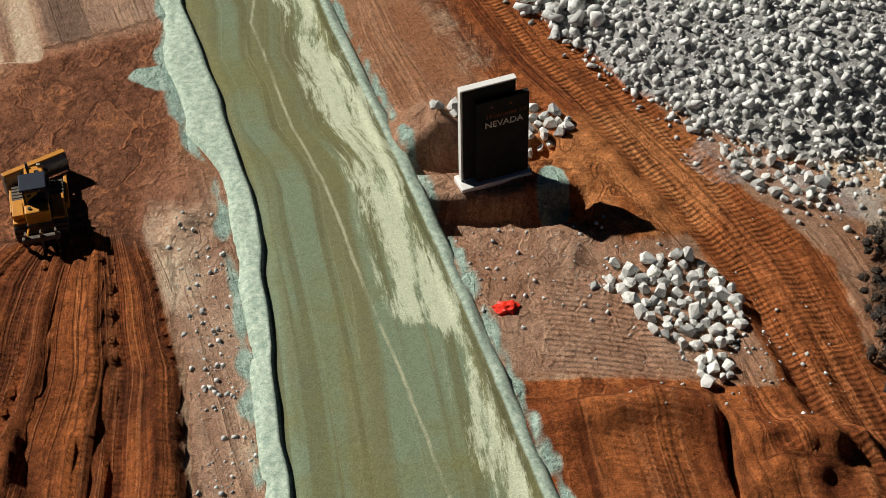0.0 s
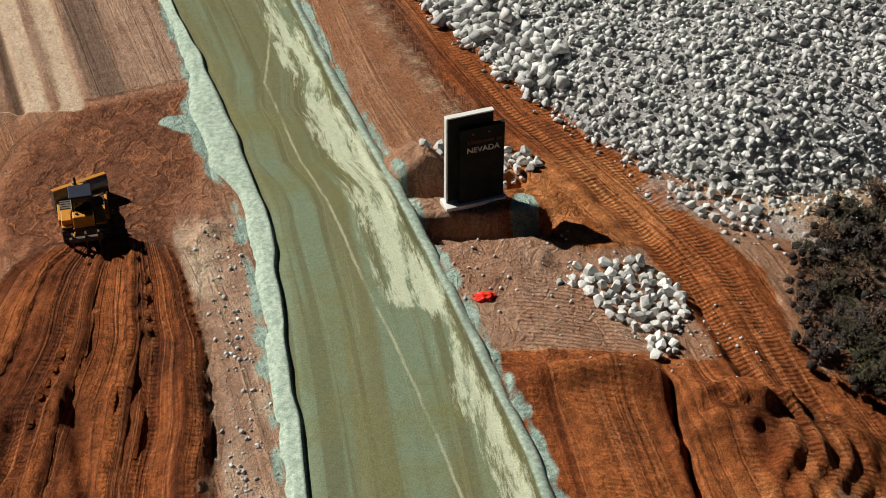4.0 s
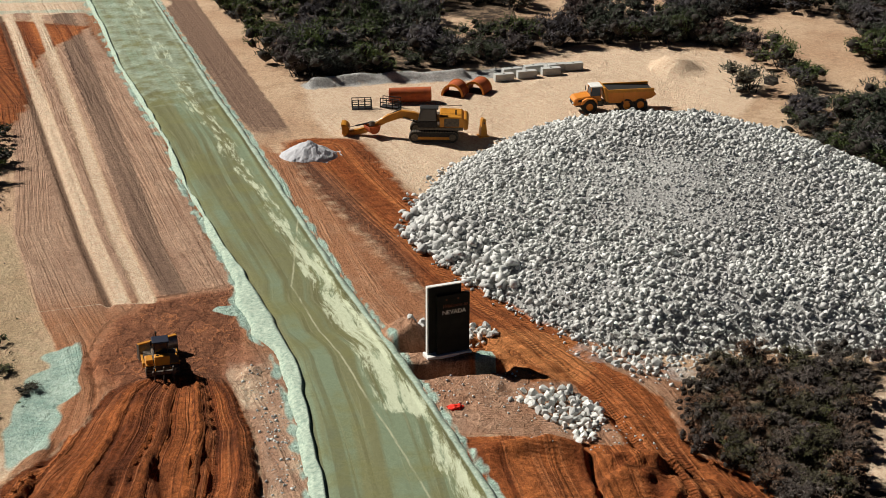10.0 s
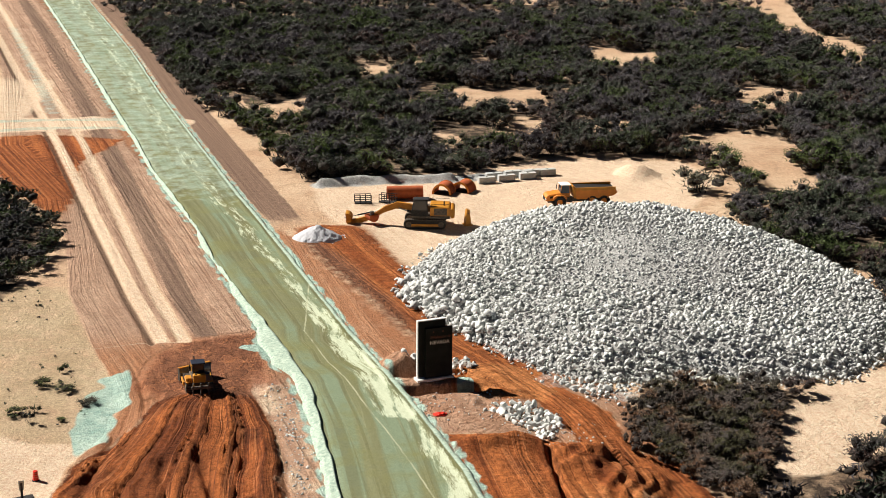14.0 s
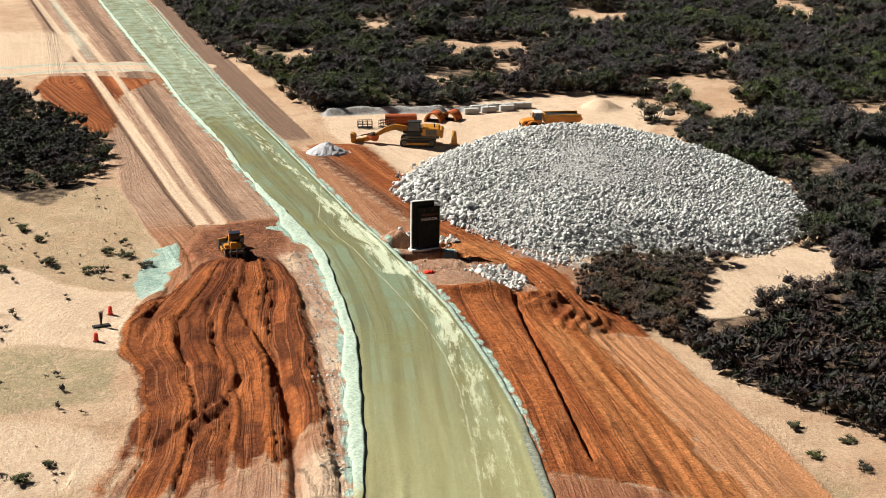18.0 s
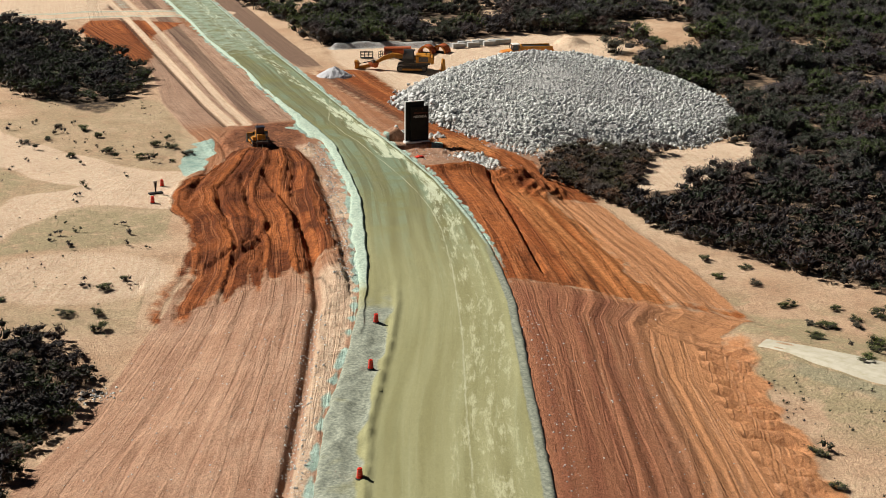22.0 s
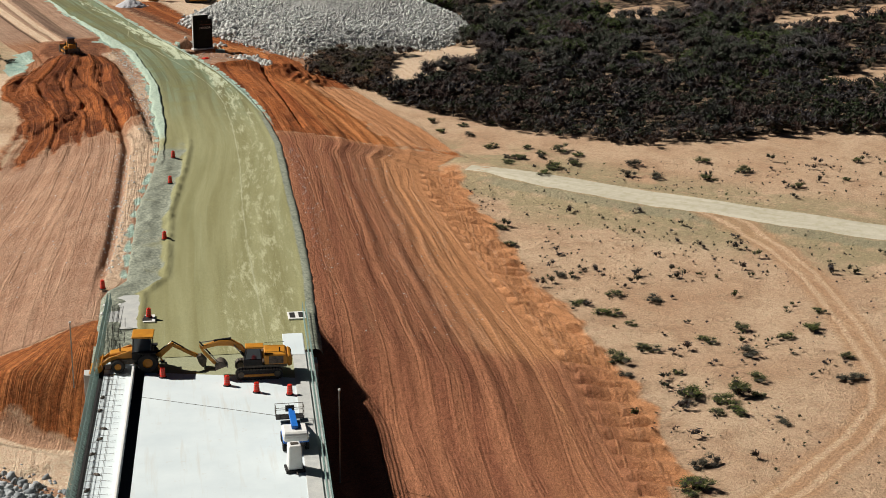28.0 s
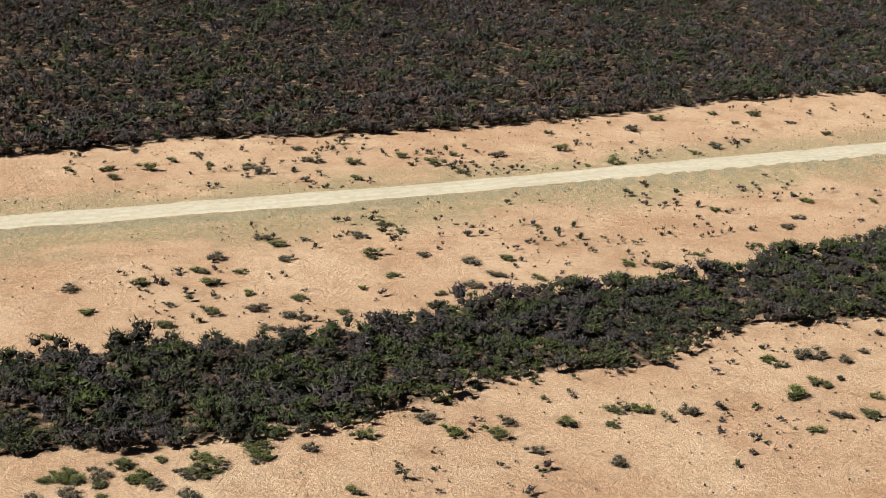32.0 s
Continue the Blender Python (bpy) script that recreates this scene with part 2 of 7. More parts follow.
def height(x, y):
    x, y = np.asarray(x, float), np.asarray(y, float)
    low = low_ground(x, y)
    fl, cl, cr, fr = at(FOOT_L, y), at(CREST_L, y), at(CREST_R, y), at(FOOT_R, y)
    left, right = np.clip((x - fl) / (cl - fl), 0, 1), np.clip((fr - x) / (fr - cr), 0, 1)
    up = np.minimum(left, right)
    up = 0.7 * up + 0.3 * up * up * (3 - 2 * up)
    back = -131 - 12 * smooth(np.abs(x + 3), 10, 26)
    up = up * smooth(y, back, back + 11)
    level = -0.12 + 0.004 * np.clip(y - 60, 0, 200)
    z = low + (level - low) * up
    # wheel and blade ridges run along the slopes of loose earth
    loose = np.clip(4 * up * (1 - up), 0, 1) * smooth(-y, -14, 4)
    across = np.where(x < 0, left * 13, right * 13)
    rough = 1 + 0.8 * smooth(y, -52, -44) * (x < 0)
    fan = smooth(ring_depth(x, y, MOUND), -0.6, 1.0)
    loose = loose * (1 - fan) * (0.55 + 0.45 * smooth(y, -58, -50))
    z = z + loose * rough * (0.42 * (grain(across, y * 0.06, 1.0, 3) - 0.5) + 0.24 * (grain(across, y * 0.08, 0.45, 4) - 0.5))
    # a furrow along each crest
    u, n, f, own, other, wide = fan_bands(x, y)
    ridge = lambda v: np.abs(2 * v - 1) - 0.4
    crumb = 0.12 * (grain(x, y, 0.6, 35) - 0.5) + 0.10 * (grain(x, y, 1.3, 63) - 0.5)
    windrow = np.exp(-((np.minimum(f, 1 - f) / 0.13) ** 2)) * (0.25 + 0.9 * grain(n * 3.1, y * 0.12, 1.0, 64))
    z = z + fan * (smooth(wide, 4, 9) * (0.42 * (own - 0.5) * smooth(np.minimum(f, 1 - f), 0, 0.1) + 0.48 * (other + 0.1) * windrow) + crumb)
    for line in GOUGES:
        d, _ = off_line(x, y, line)
        z = z - 0.32 * smooth(-d, -0.6, 0) + 0.1 * smooth(-np.abs(d - 0.9), -0.5, 0)
    edge = at(FAN_R, y)
    z = z + 0.5 * smooth(x, edge - 2.6, edge - 0.9) * smooth(-x, -edge - 0.1, -edge + 0.5) * smooth(-y, 8, 14) * smooth(y, -60, -52)
    z = z + 0.3 * (grain(x, y, 0.9, 36) - 0.4) * smooth(x, cl + 0.4, cl + 0.9) * smooth(-x, -at(ROAD_L, y), 0.6 - at(ROAD_L, y)) * smooth(-y, 46, 54)
    z = z - 0.65 * smooth(-np.abs(x - cl), -0.75, 0.0) * smooth(-y, 8, 20) * smooth(y, -110, -100)
    z = z - 0.75 * smooth(-np.abs(x - 9.2 + 0.066 * (y + 12)), -0.34, 0.0) * smooth(-y, 11, 14) * smooth(y, -52, -48)
    # bank of fresh red earth pushed up beside the heap of boulders
    d, a = off_line(x, y, [(3.2, -13.4), (4.6, -12.8), (6.7, -12.5), (8.4, -13), (10.6, -13.8), (14, -13.9)])
    z = z + (0.55 + 0.7 * grain(x, y, 1.6, 5)) * np.exp(-((d / (0.75 + 0.4 * grain(x, y, 2.2, 65))) ** 2))
    # earth shoved into curling folds
    mask = smooth(ring_depth(x, y, FOLDS) + 0.5 * (grain(x, y, 1.2, 16) - 0.5), -0.5, 1.9)
    z = z + mask * (0.5 + 0.25 * grain(x, y, 2.0, 48) + 0.12 * (grain(x, y, 0.55, 47) - 0.5))
    for line, high in CRESCENTS:
        d, a = off_line(x, y, line)
        z = z + high * np.exp(-((d / 0.42) ** 2)) * (0.85 + 0.3 * grain(x, y, 0.9, 46))
    z = z - 0.2 * np.exp(-(((x - 13.2) / 0.7) ** 2 + ((y + 16.1) / 0.6) ** 2))
    run_off = smooth(-y, 17, 19) * smooth(y, -27, -22) * smooth(-np.abs(x - 14.5), -5, -3)
    z = z + run_off * 0.18 * ridge(grain(x + 0.25 * (y + 18), y * 0.1, 0.55, 49))
    # machine rows down the east slope
    rows = right * 13 + 0.5 * (grain(x, y, 8, 66) - 0.5)
    z = z + (x > 0) * smooth(-y, 15, 22) * smooth(y, -140, -128) * np.clip(4 * up * (1 - up), 0, 1) * (0.055 * np.cos(6.283 * rows) + 0.03 * np.cos(6.283 * 2.3 * rows + 4 * grain(rows, 0 * y, 1.0, 67)))
    # furrow along the west lane
    z = z - 0.32 * smooth(-np.abs(x - at(LEFT_LANES[0], y) + 1.0), -0.55, -0.1) * smooth(y, 8.5, 10) * smooth(-y, -95, -90)
    # red mound under and below the bulldozer
    d = np.hypot((x + 17.5) / 6.5, (y + 9) / 9)
    z = z + 0.9 * smooth(-d, -1, 0)
    # trench round the sign
    d, _ = off_line(x, y, [(-1.2, -1.7), (2.5, -1.6), (4.6, -1.0)])
    z = z - 1.15 * smooth(-d, -1.25, -0.6)
    d, _ = off_line(x, y, [(-2.2, 1.6), (-0.3, 1.7), (3.6, 2.6)])
    z = z - 0.7 * smooth(-d, -0.8, -0.25)
    near = smooth(-np.hypot((x - 3.5) / 1.4, y + 1.5), -7, -4)
    z = z + near * (0.35 * (grain(x, y, 1.4, 17) - 0.5) + 0.2 * (grain(x, y, 0.6, 19) - 0.5))
    d = np.hypot(x + 1.6, (y - 3.6) / 1.3)
    z = z + 0.85 * smooth(-d, -2.0, -0.5) * (0.35 + 1.0 * grain(x, y, 0.7, 9) + 0.4 * (grain(x, y, 0.35, 89) - 0.5))
    d = np.hypot((x + 11.9) / 1.0, (y + 2.5) / 3.5)
    z = z + 0.9 * smooth(-d, -1.2, 0) * grain(x, y, 0.9, 24) - 0.3 * smooth(-d, -1.2, 0)
    # churned foot of the east slope
    d = np.abs(x - fr + 0.2)
    wave = np.abs(np.sin(1.25 * (y + 0.45 * x) + 2.2 * grain(x, y, 3.5, 38)))
    z = z + smooth(-d, -2.4, -1.5) * smooth(-y, 60, 66) * smooth(y, -152, -148) * (1.15 * (wave - 0.6) * (0.2 + 0.9 * grain(x, y, 2.4, 39)) + 0.2 * (grain(x, y, 0.9, 25) - 0.45))
    # haul road ruts
    d, a = off_line(x, y, HAUL)
    z = z - 0.10 * smooth(-np.abs(d - 1.1), -0.5, 0) + 0.10 * smooth(-np.abs(d - 2.2), -0.6, 0)
    spill = smooth(-y, 2, 5) * smooth(y, -17, -14) * smooth(-d, -4.6, -3.4) * smooth(x, 10.5, 12)
    z = z + spill * (0.42 * ridge(grain(d * np.where(x > at(HAUL_X, y), 1, -1), a * 0.05, 0.75, 86)) + 0.15 * (grain(x, y, 0.6, 87) - 0.5))
    # mounds at the edge of the yard
    d, _ = off_line(x, y, [(-9.5, 63), (-2, 65), (6, 66.5)])
    z = z + 0.9 * smooth(-d, -1.3, 0) * (0.7 + 0.5 * grain(x, y, 1.5, 10))
    z = z + 1.4 * smooth(-np.hypot(x - 29.5, (y - 69) / 1.2), -3.4, 0) * (0.7 + 0.5 * grain(x, y, 1.5, 11))
    z = z + pile_height(x, y)
    # wash and low track beside the bridge
    d, _ = off_line(x, y, [(-60, -94), (-34, -115.8), (-27, -121.5), (-21, -126.4), (-13.6, -131.7), (-5, -138), (4, -150)])
    z = np.where(y < -90, z + (np.minimum(z, -6.2) - z) * smooth(-d, -5, -2.6), z)
    # under the road the sheet dips, so that the road's own body lies over it
    deep = smooth(x, at(ROAD_L, y) + 0.3, at(ROAD_L, y) + 1.0) * smooth(-x, -at(ROAD_R, y) + 0.3, -at(ROAD_R, y) + 1.0) * smooth(y, -126, -124)
    return z - 0.5 * deep


# ---- where the desert shrubs stand close ----
EAST_EDGE = [(18.5, -1), (19, 4), (24, 1.5), (30, 1.5), (37, 2.5), (43.5, 8), (45.2, 16), (45.2, 27), (42.3, 37), (37.5, 45), (37, 52), (40, 62), (37, 75), (30, 78), (20, 77), (10, 71), (-2, 66.5), (-11, 64.5), (-16.5, 76), (-23, 94), (-31, 116), (-45, 168), (-80, 290), (-60, 700), (900, 700), (900, -420), (420, -262), (252, -172), (227, -154), (208, -147), (190, -138), (168, -124), (152, -110), (126, -97), (121, -89), (114, -77), (98, -62), (93, -55), (78, -51), (65, -54), (53, -55), (41, -47), (30, -34), (25.5, -27), (23.5, -16), (20, -7)]
CLEARINGS = [[(26.5, -14), (28, -8), (30, -3.5), (33, 1), (39, 4.5), (44.5, 5.5), (43.5, -3), (38, -8), (34.5, -11), (30.3, -13.5)], [(38, 64), (37, 88), (45, 84), (43, 66), (41, 60)], [(76, 214), (84, 214), (79, 172), (84, 158), (79, 132), (72, 140), (71, 165)], [(34, 158), (46, 151), (45, 135), (33, 143)],
    [(9, 121), (23, 120), (23, 106), (9, 105)], [(14, 100), (21, 100), (20, 86), (14, 86)], [(-20, 108), (-13, 113), (-12, 100), (-18, 97)], [(24, 230), (35, 230), (33, 206), (26, 206)], [(52, 122), (62, 119), (60, 104), (51, 106)], [(4, 90), (9, 88), (8, 77), (4, 77)], [(36.5, 60), (36.5, 74), (38, 88), (49, 91), (53, 82), (50, 70), (52, 62), (45, 53), (41, 53)], [(44, 30), (50, 34), (49, 24), (45, 20)], [(-24, 118), (-30, 117), (-23, 94), (-16, 75), (-13, 80), (-19, 97)], [(24, 96), (34, 99), (33, 92), (25, 90)], [(-8, 140), (6, 144), (5, 134), (-8, 131)], [(60, 70), (72, 72), (74, 62), (62, 60)], [(70, 30), (82, 36), (84, 28), (72, 22)], [(95, 20), (130, 34), (132, 27), (97, 12)], [(90, -20), (116, -8), (118, -13), (92, -26)]]
NEAR_BAND = [(56, -149), (62, -143.5), (70, -143), (84, -147), (92, -153), (105, -164.5), (117, -169.5), (131, -177), (144, -187), (157, -191), (171, -197), (230, -225), (215, -255), (150, -215), (143, -205), (132, -195), (118, -192.5), (110, -185), (100, -181.5), (91, -178), (80, -170.5), (71, -162), (62, -155)]
WEST_WOOD = [(-39.5, 16), (-44, 19), (-52, 28), (-64, 43), (-140, 50), (-140, 84), (-62, 83), (-56.6, 80.5), (-52.6, 71.3), (-47.5, 59.3), (-44.3, 56.1), (-39, 48.7), (-37.2, 40.2), (-37, 33.6), (-37.5, 24)]
EAST_PATCH = [(20.3, 1.8), (19, 0.2), (15.9, -3.5), (15.5, -6), (16.2, -9.8), (18, -12.8), (20.5, -15.4), (24, -20), (26.3, -14), (29.6, -3.5), (30, 1.2), (24, 1.8)]
WEST_LOW = [(-43, -60), (-37, -58.5), (-31.5, -60.5), (-28, -67), (-28.8, -75), (-31, -82), (-32.5, -91), (-35, -96), (-48, -99), (-78, -84), (-74, -60)]


# ---- building helpers ----
def link_mesh(name, verts, faces, mat, parent=None, smooth_faces=False, attrs=()):
    me = bpy.data.meshes.new(name)
    if isinstance(faces, np.ndarray):
        me.vertices.add(len(verts))
        me.vertices.foreach_set("co", np.asarray(verts, np.float32).ravel())
        me.loops.add(faces.size)
        me.loops.foreach_set("vertex_index", faces.astype(np.int32).ravel())
        me.polygons.add(len(faces))
        me.polygons.foreach_set("loop_start", np.arange(0, faces.size, faces.shape[1], dtype=np.int32))
        me.update(calc_edges=True)
    else:
        me.from_pydata(verts, [], faces)
    me.materials.append(mat)
    if smooth_faces:
        me.polygons.foreach_set("use_smooth", np.ones(len(me.polygons), bool))
    for key, values, kind in attrs:
        a = me.attributes.new(key, kind, "POINT")
        a.data.foreach_set("value" if kind == "FLOAT" else "vector", np.asarray(values, np.float32).ravel())
    ob = new(name, me)
    ob.parent = parent
    return ob


def steps(*parts):
    """Grid lines: (from, to, first step, last step) stretches joined."""
    out = []
    for a, b, s0, s1 in parts:
        x = a
        while x < b - 1e-6:
            out.append(x)
            x += s0 + (s1 - s0) * (x - a) / (b - a)
    return np.array(out + [parts[-1][1]])


def sheet(xs, ys):
    """Grid faces for len(ys) rows of len(xs) points."""
    n = len(xs)
    i = (np.arange(len(ys) - 1)[:, None] * n + np.arange(n - 1)[None]).ravel()
    return np.stack([i, i + 1, i + n + 1, i + n], 1)


# ---- ground ----
m = Nodes("earth", 0.95, 0, 0.1)
pos = m.where()
flow = m.attr("flow", "Vector")
grit = m.noise(pos, 2.0, 9, 0.78)
big, mid, fine = m.noise(pos, 0.09, 5), m.noise(pos, 0.7, 7, 0.65), m.noise(pos, 5.0, 5, 0.7)
blotch = m.noise(pos, 0.28, 6, 0.6)
streak = m.noise(m.scaled(flow, (0.75, 0.018, 1.0)), 1.0, 4, 0.55)
thin = m.noise(m.scaled(flow, (2.4, 0.035, 1.0)), 1.0, 3, 0.55)
drag = m.noise(m.scaled(flow, (0.5, 0.016, 1.0)), 1.0, 3, 0.6)
drag_b = m.noise(m.scaled(flow, (2.0, 0.05, 3.0)), 1.3, 2, 0.5)
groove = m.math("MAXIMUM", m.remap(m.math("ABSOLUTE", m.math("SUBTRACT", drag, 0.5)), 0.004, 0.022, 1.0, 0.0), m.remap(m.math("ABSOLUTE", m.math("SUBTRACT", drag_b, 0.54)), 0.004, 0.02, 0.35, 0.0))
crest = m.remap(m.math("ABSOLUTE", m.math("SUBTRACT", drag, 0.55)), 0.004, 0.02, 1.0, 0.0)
sand = m.mix(m.remap(big, 0.35, 0.65), (0.52, 0.335, 0.212), (0.63, 0.458, 0.308))
sand = m.mix(m.remap(blotch, 0.5, 0.75), sand, (0.44, 0.275, 0.17))
sand = m.mix(m.remap(grit, 0.56, 0.70, 0.0, 0.6), sand, (0.29, 0.175, 0.095))
sand = m.mix(m.remap(m.noise(pos, 0.9, 4, 0.6), 0.55, 0.7, 0.0, 0.5), sand, (0.42, 0.31, 0.20))
sand = m.mix(m.math("MULTIPLY", m.attr("straw"), m.remap(mid, 0.28, 0.52)), sand, (0.40, 0.325, 0.195))
sand = m.mix(m.remap(m.math("ADD", m.attr("bank"), m.math("MULTIPLY", m.math("SUBTRACT", mid, 0.5), 0.7)), 0.4, 0.75, 0.0, 0.6), sand, (0.31, 0.295, 0.20))
fresh = m.mix(m.remap(streak, 0.40, 0.60), (0.235, 0.064, 0.019), (0.43, 0.138, 0.042))
fresh = m.mix(m.remap(m.noise(pos, 0.16, 4, 0.55), 0.5, 0.72, 0.0, 0.65), fresh, m.mix(m.remap(thin, 0.3, 0.7), (0.085, 0.028, 0.012), (0.15, 0.045, 0.017)))
fresh = m.mix(m.remap(thin, 0.62, 0.78, 0.0, 0.4), fresh, (0.48, 0.21, 0.095))
band = m.attr("band")
fresh = m.mix(m.remap(band, 0.02, 0.2), fresh, m.mix(m.remap(m.math("ADD", band, m.math("MULTIPLY", m.math("SUBTRACT", thin, 0.5), 0.4)), 0.2, 0.8), (0.125, 0.036, 0.013), (0.37, 0.115, 0.034)))
fresh = m.mix(m.attr("deep"), fresh, m.mix(m.remap(m.math("ADD", m.math("MULTIPLY", mid, 0.5), m.math("MULTIPLY", thin, 0.5)), 0.36, 0.62), (0.105, 0.045, 0.026), (0.235, 0.105, 0.058)))
glow = m.mix(m.remap(streak, 0.36, 0.64), (0.36, 0.115, 0.033), (0.57, 0.235, 0.085))
fresh = m.mix(m.remap(m.math("ADD", m.attr("bright"), m.math("MULTIPLY", m.math("SUBTRACT", thin, 0.5), 0.9)), 0.3, 0.8), fresh, glow)
graded = m.mix(m.remap(streak, 0.36, 0.64), (0.36, 0.155, 0.076), (0.45, 0.215, 0.110))
rows = m.tree.nodes.new("ShaderNodeTexWave")
rows.bands_direction = "X"
m.put(rows.inputs["Vector"], flow)
for key, value in (("Scale", 0.21), ("Distortion", 0.6), ("Detail", 2.0), ("Detail Scale", 0.4)):
    rows.inputs[key].default_value = value
graded = m.mix(m.remap(rows.outputs["Fac"], 0.0, 1.0, 0.38, 0.0), graded, (0.27, 0.120, 0.064))
graded = m.mix(m.remap(blotch, 0.5, 0.7, 0.0, 0.5), graded, (0.46, 0.285, 0.18))
graded = m.mix(m.remap(grit, 0.54, 0.7, 0.0, 0.6), graded, (0.24, 0.115, 0.065))
graded = m.mix(m.remap(thin, 0.5, 0.75, 0.0, 0.6), graded, (0.42, 0.235, 0.142))
graded = m.mix(m.remap(m.math("ADD", m.attr("bright"), m.math("MULTIPLY", m.math("SUBTRACT", thin, 0.5), 0.9)), 0.3, 0.8), graded, (0.58, 0.275, 0.128))
graded = m.mix(m.attr("dusty"), graded, m.mix(m.remap(m.math("ADD", m.math("MULTIPLY", blotch, 0.5), m.math("MULTIPLY", thin, 0.5)), 0.38, 0.62), (0.36, 0.215, 0.145), (0.52, 0.345, 0.24)))
# shade painted into the grooves and light onto the crests, besides their bump
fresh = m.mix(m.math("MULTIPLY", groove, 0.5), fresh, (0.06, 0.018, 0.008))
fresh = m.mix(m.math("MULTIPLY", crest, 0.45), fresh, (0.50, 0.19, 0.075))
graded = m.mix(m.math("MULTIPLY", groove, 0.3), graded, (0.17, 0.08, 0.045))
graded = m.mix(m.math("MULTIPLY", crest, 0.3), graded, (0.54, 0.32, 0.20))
brown = m.mix(m.remap(thin, 0.35, 0.65), (0.17, 0.105, 0.075), (0.28, 0.18, 0.125))
pale = m.mix(m.remap(thin, 0.35, 0.65), (0.74, 0.58, 0.42), (0.66, 0.49, 0.34))
pale = m.mix(m.remap(blotch, 0.5, 0.7, 0.0, 0.5), pale, (0.54, 0.385, 0.26))
lime = m.mix(m.remap(mid, 0.35, 0.65), (0.28, 0.41, 0.35), (0.48, 0.60, 0.51))
rut_d = m.math("ABSOLUTE", m.math("SUBTRACT", m.attr("track_d"), 0.8))
rut = m.math("SUBTRACT", 1.0, m.remap(m.math("ADD", rut_d, m.math("MULTIPLY", m.math("SUBTRACT", mid, 0.5), 0.5)), 0.15, 0.42))
verge = m.math("SUBTRACT", 1.0, m.remap(m.math("ADD", m.attr("track_d"), m.math("MULTIPLY", m.math("SUBTRACT", mid, 0.5), 1.6)), 1.2, 2.2))
sand = m.mix(m.math("MULTIPLY", verge, 0.7), sand, (0.50, 0.29, 0.16))
sand = m.mix(rut, sand, m.mix(m.remap(fine, 0.3, 0.7), (0.58, 0.39, 0.245), (0.70, 0.50, 0.33)))
stony = m.mix(m.remap(mid, 0.35, 0.65), (0.34, 0.335, 0.32), (0.54, 0.53, 0.51))
# leaf litter, painted near black to shade the gaps between shrubs
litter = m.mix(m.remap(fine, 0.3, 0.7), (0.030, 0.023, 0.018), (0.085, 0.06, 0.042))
c = sand
graded = m.mix(m.math("MULTIPLY", m.attr("dusk"), m.remap(thin, 0.2, 0.45)), graded, m.mix(m.remap(m.math("ADD", m.math("MULTIPLY", rows.outputs["Fac"], 0.3), m.math("MULTIPLY", streak, 0.7)), 0.3, 0.7), (0.26, 0.100, 0.055), (0.40, 0.170, 0.090)))
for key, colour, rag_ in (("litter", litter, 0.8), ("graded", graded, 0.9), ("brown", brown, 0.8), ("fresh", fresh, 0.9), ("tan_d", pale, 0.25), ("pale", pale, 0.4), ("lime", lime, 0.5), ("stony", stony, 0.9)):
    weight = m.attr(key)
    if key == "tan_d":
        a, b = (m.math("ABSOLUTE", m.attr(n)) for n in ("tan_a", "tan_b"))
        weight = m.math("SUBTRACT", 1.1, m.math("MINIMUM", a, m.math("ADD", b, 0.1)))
        # dark line painted along the west lane's furrow, in place of its shade
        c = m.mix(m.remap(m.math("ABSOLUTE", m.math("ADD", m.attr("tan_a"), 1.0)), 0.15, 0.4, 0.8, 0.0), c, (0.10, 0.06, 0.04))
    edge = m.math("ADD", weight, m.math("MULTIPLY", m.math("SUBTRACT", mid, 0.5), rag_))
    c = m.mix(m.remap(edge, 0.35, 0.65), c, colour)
pebble = m.noise(pos, 16.0, 3, 0.6)
c = m.mix(m.remap(m.attr("fresh"), 0.3, 0.7, 0.28, 0.7), c, m.mix(m.remap(grit, 0.36, 0.64), (0.22, 0.22, 0.22), (0.80, 0.80, 0.80)), "OVERLAY")
c = m.mix(0.5, c, m.mix(m.remap(pebble, 0.3, 0.7), (0.22, 0.22, 0.22), (0.76, 0.76, 0.76)), "OVERLAY")
c = m.mix(0.6, c, m.mix(m.remap(fine, 0.3, 0.7), (0.25, 0.25, 0.25), (0.74, 0.74, 0.74)), "OVERLAY")
m.color(c)
cleat = m.tree.nodes.new("ShaderNodeTexWave")
cleat.bands_direction = "Y"
m.put(cleat.inputs["Vector"], m.node("ShaderNodeCombineXYZ", Y=m.attr("tread")).outputs[0])
cleat.inputs["Scale"].default_value, cleat.inputs["Distortion"].default_value = 1.15, 0.8
h = m.math("ADD", m.math("MULTIPLY", fine, 0.14), m.math("MULTIPLY", mid, 0.30))
h = m.math("ADD", h, m.math("MULTIPLY", grit, 0.30))
worked = m.math("MAXIMUM", m.attr("fresh"), m.attr("graded"))
h = m.math("ADD", h, m.math("MULTIPLY", worked, m.math("ADD", m.math("MULTIPLY", streak, 0.30), m.math("MULTIPLY", thin, 0.10))))
h = m.math("ADD", h, m.math("MULTIPLY", m.attr("fresh"), m.math("MULTIPLY", blotch, 0.5)))
h = m.math("ADD", h, m.math("MULTIPLY", worked, m.math("MULTIPLY", m.math("SUBTRACT", crest, groove), 0.05)))
h = m.math("ADD", h, m.math("MULTIPLY", m.math("MULTIPLY", cleat.outputs["Fac"], m.attr("cleats")), 0.10))
m.bump(h, 1.0, 0.9)
EARTH = m.mat

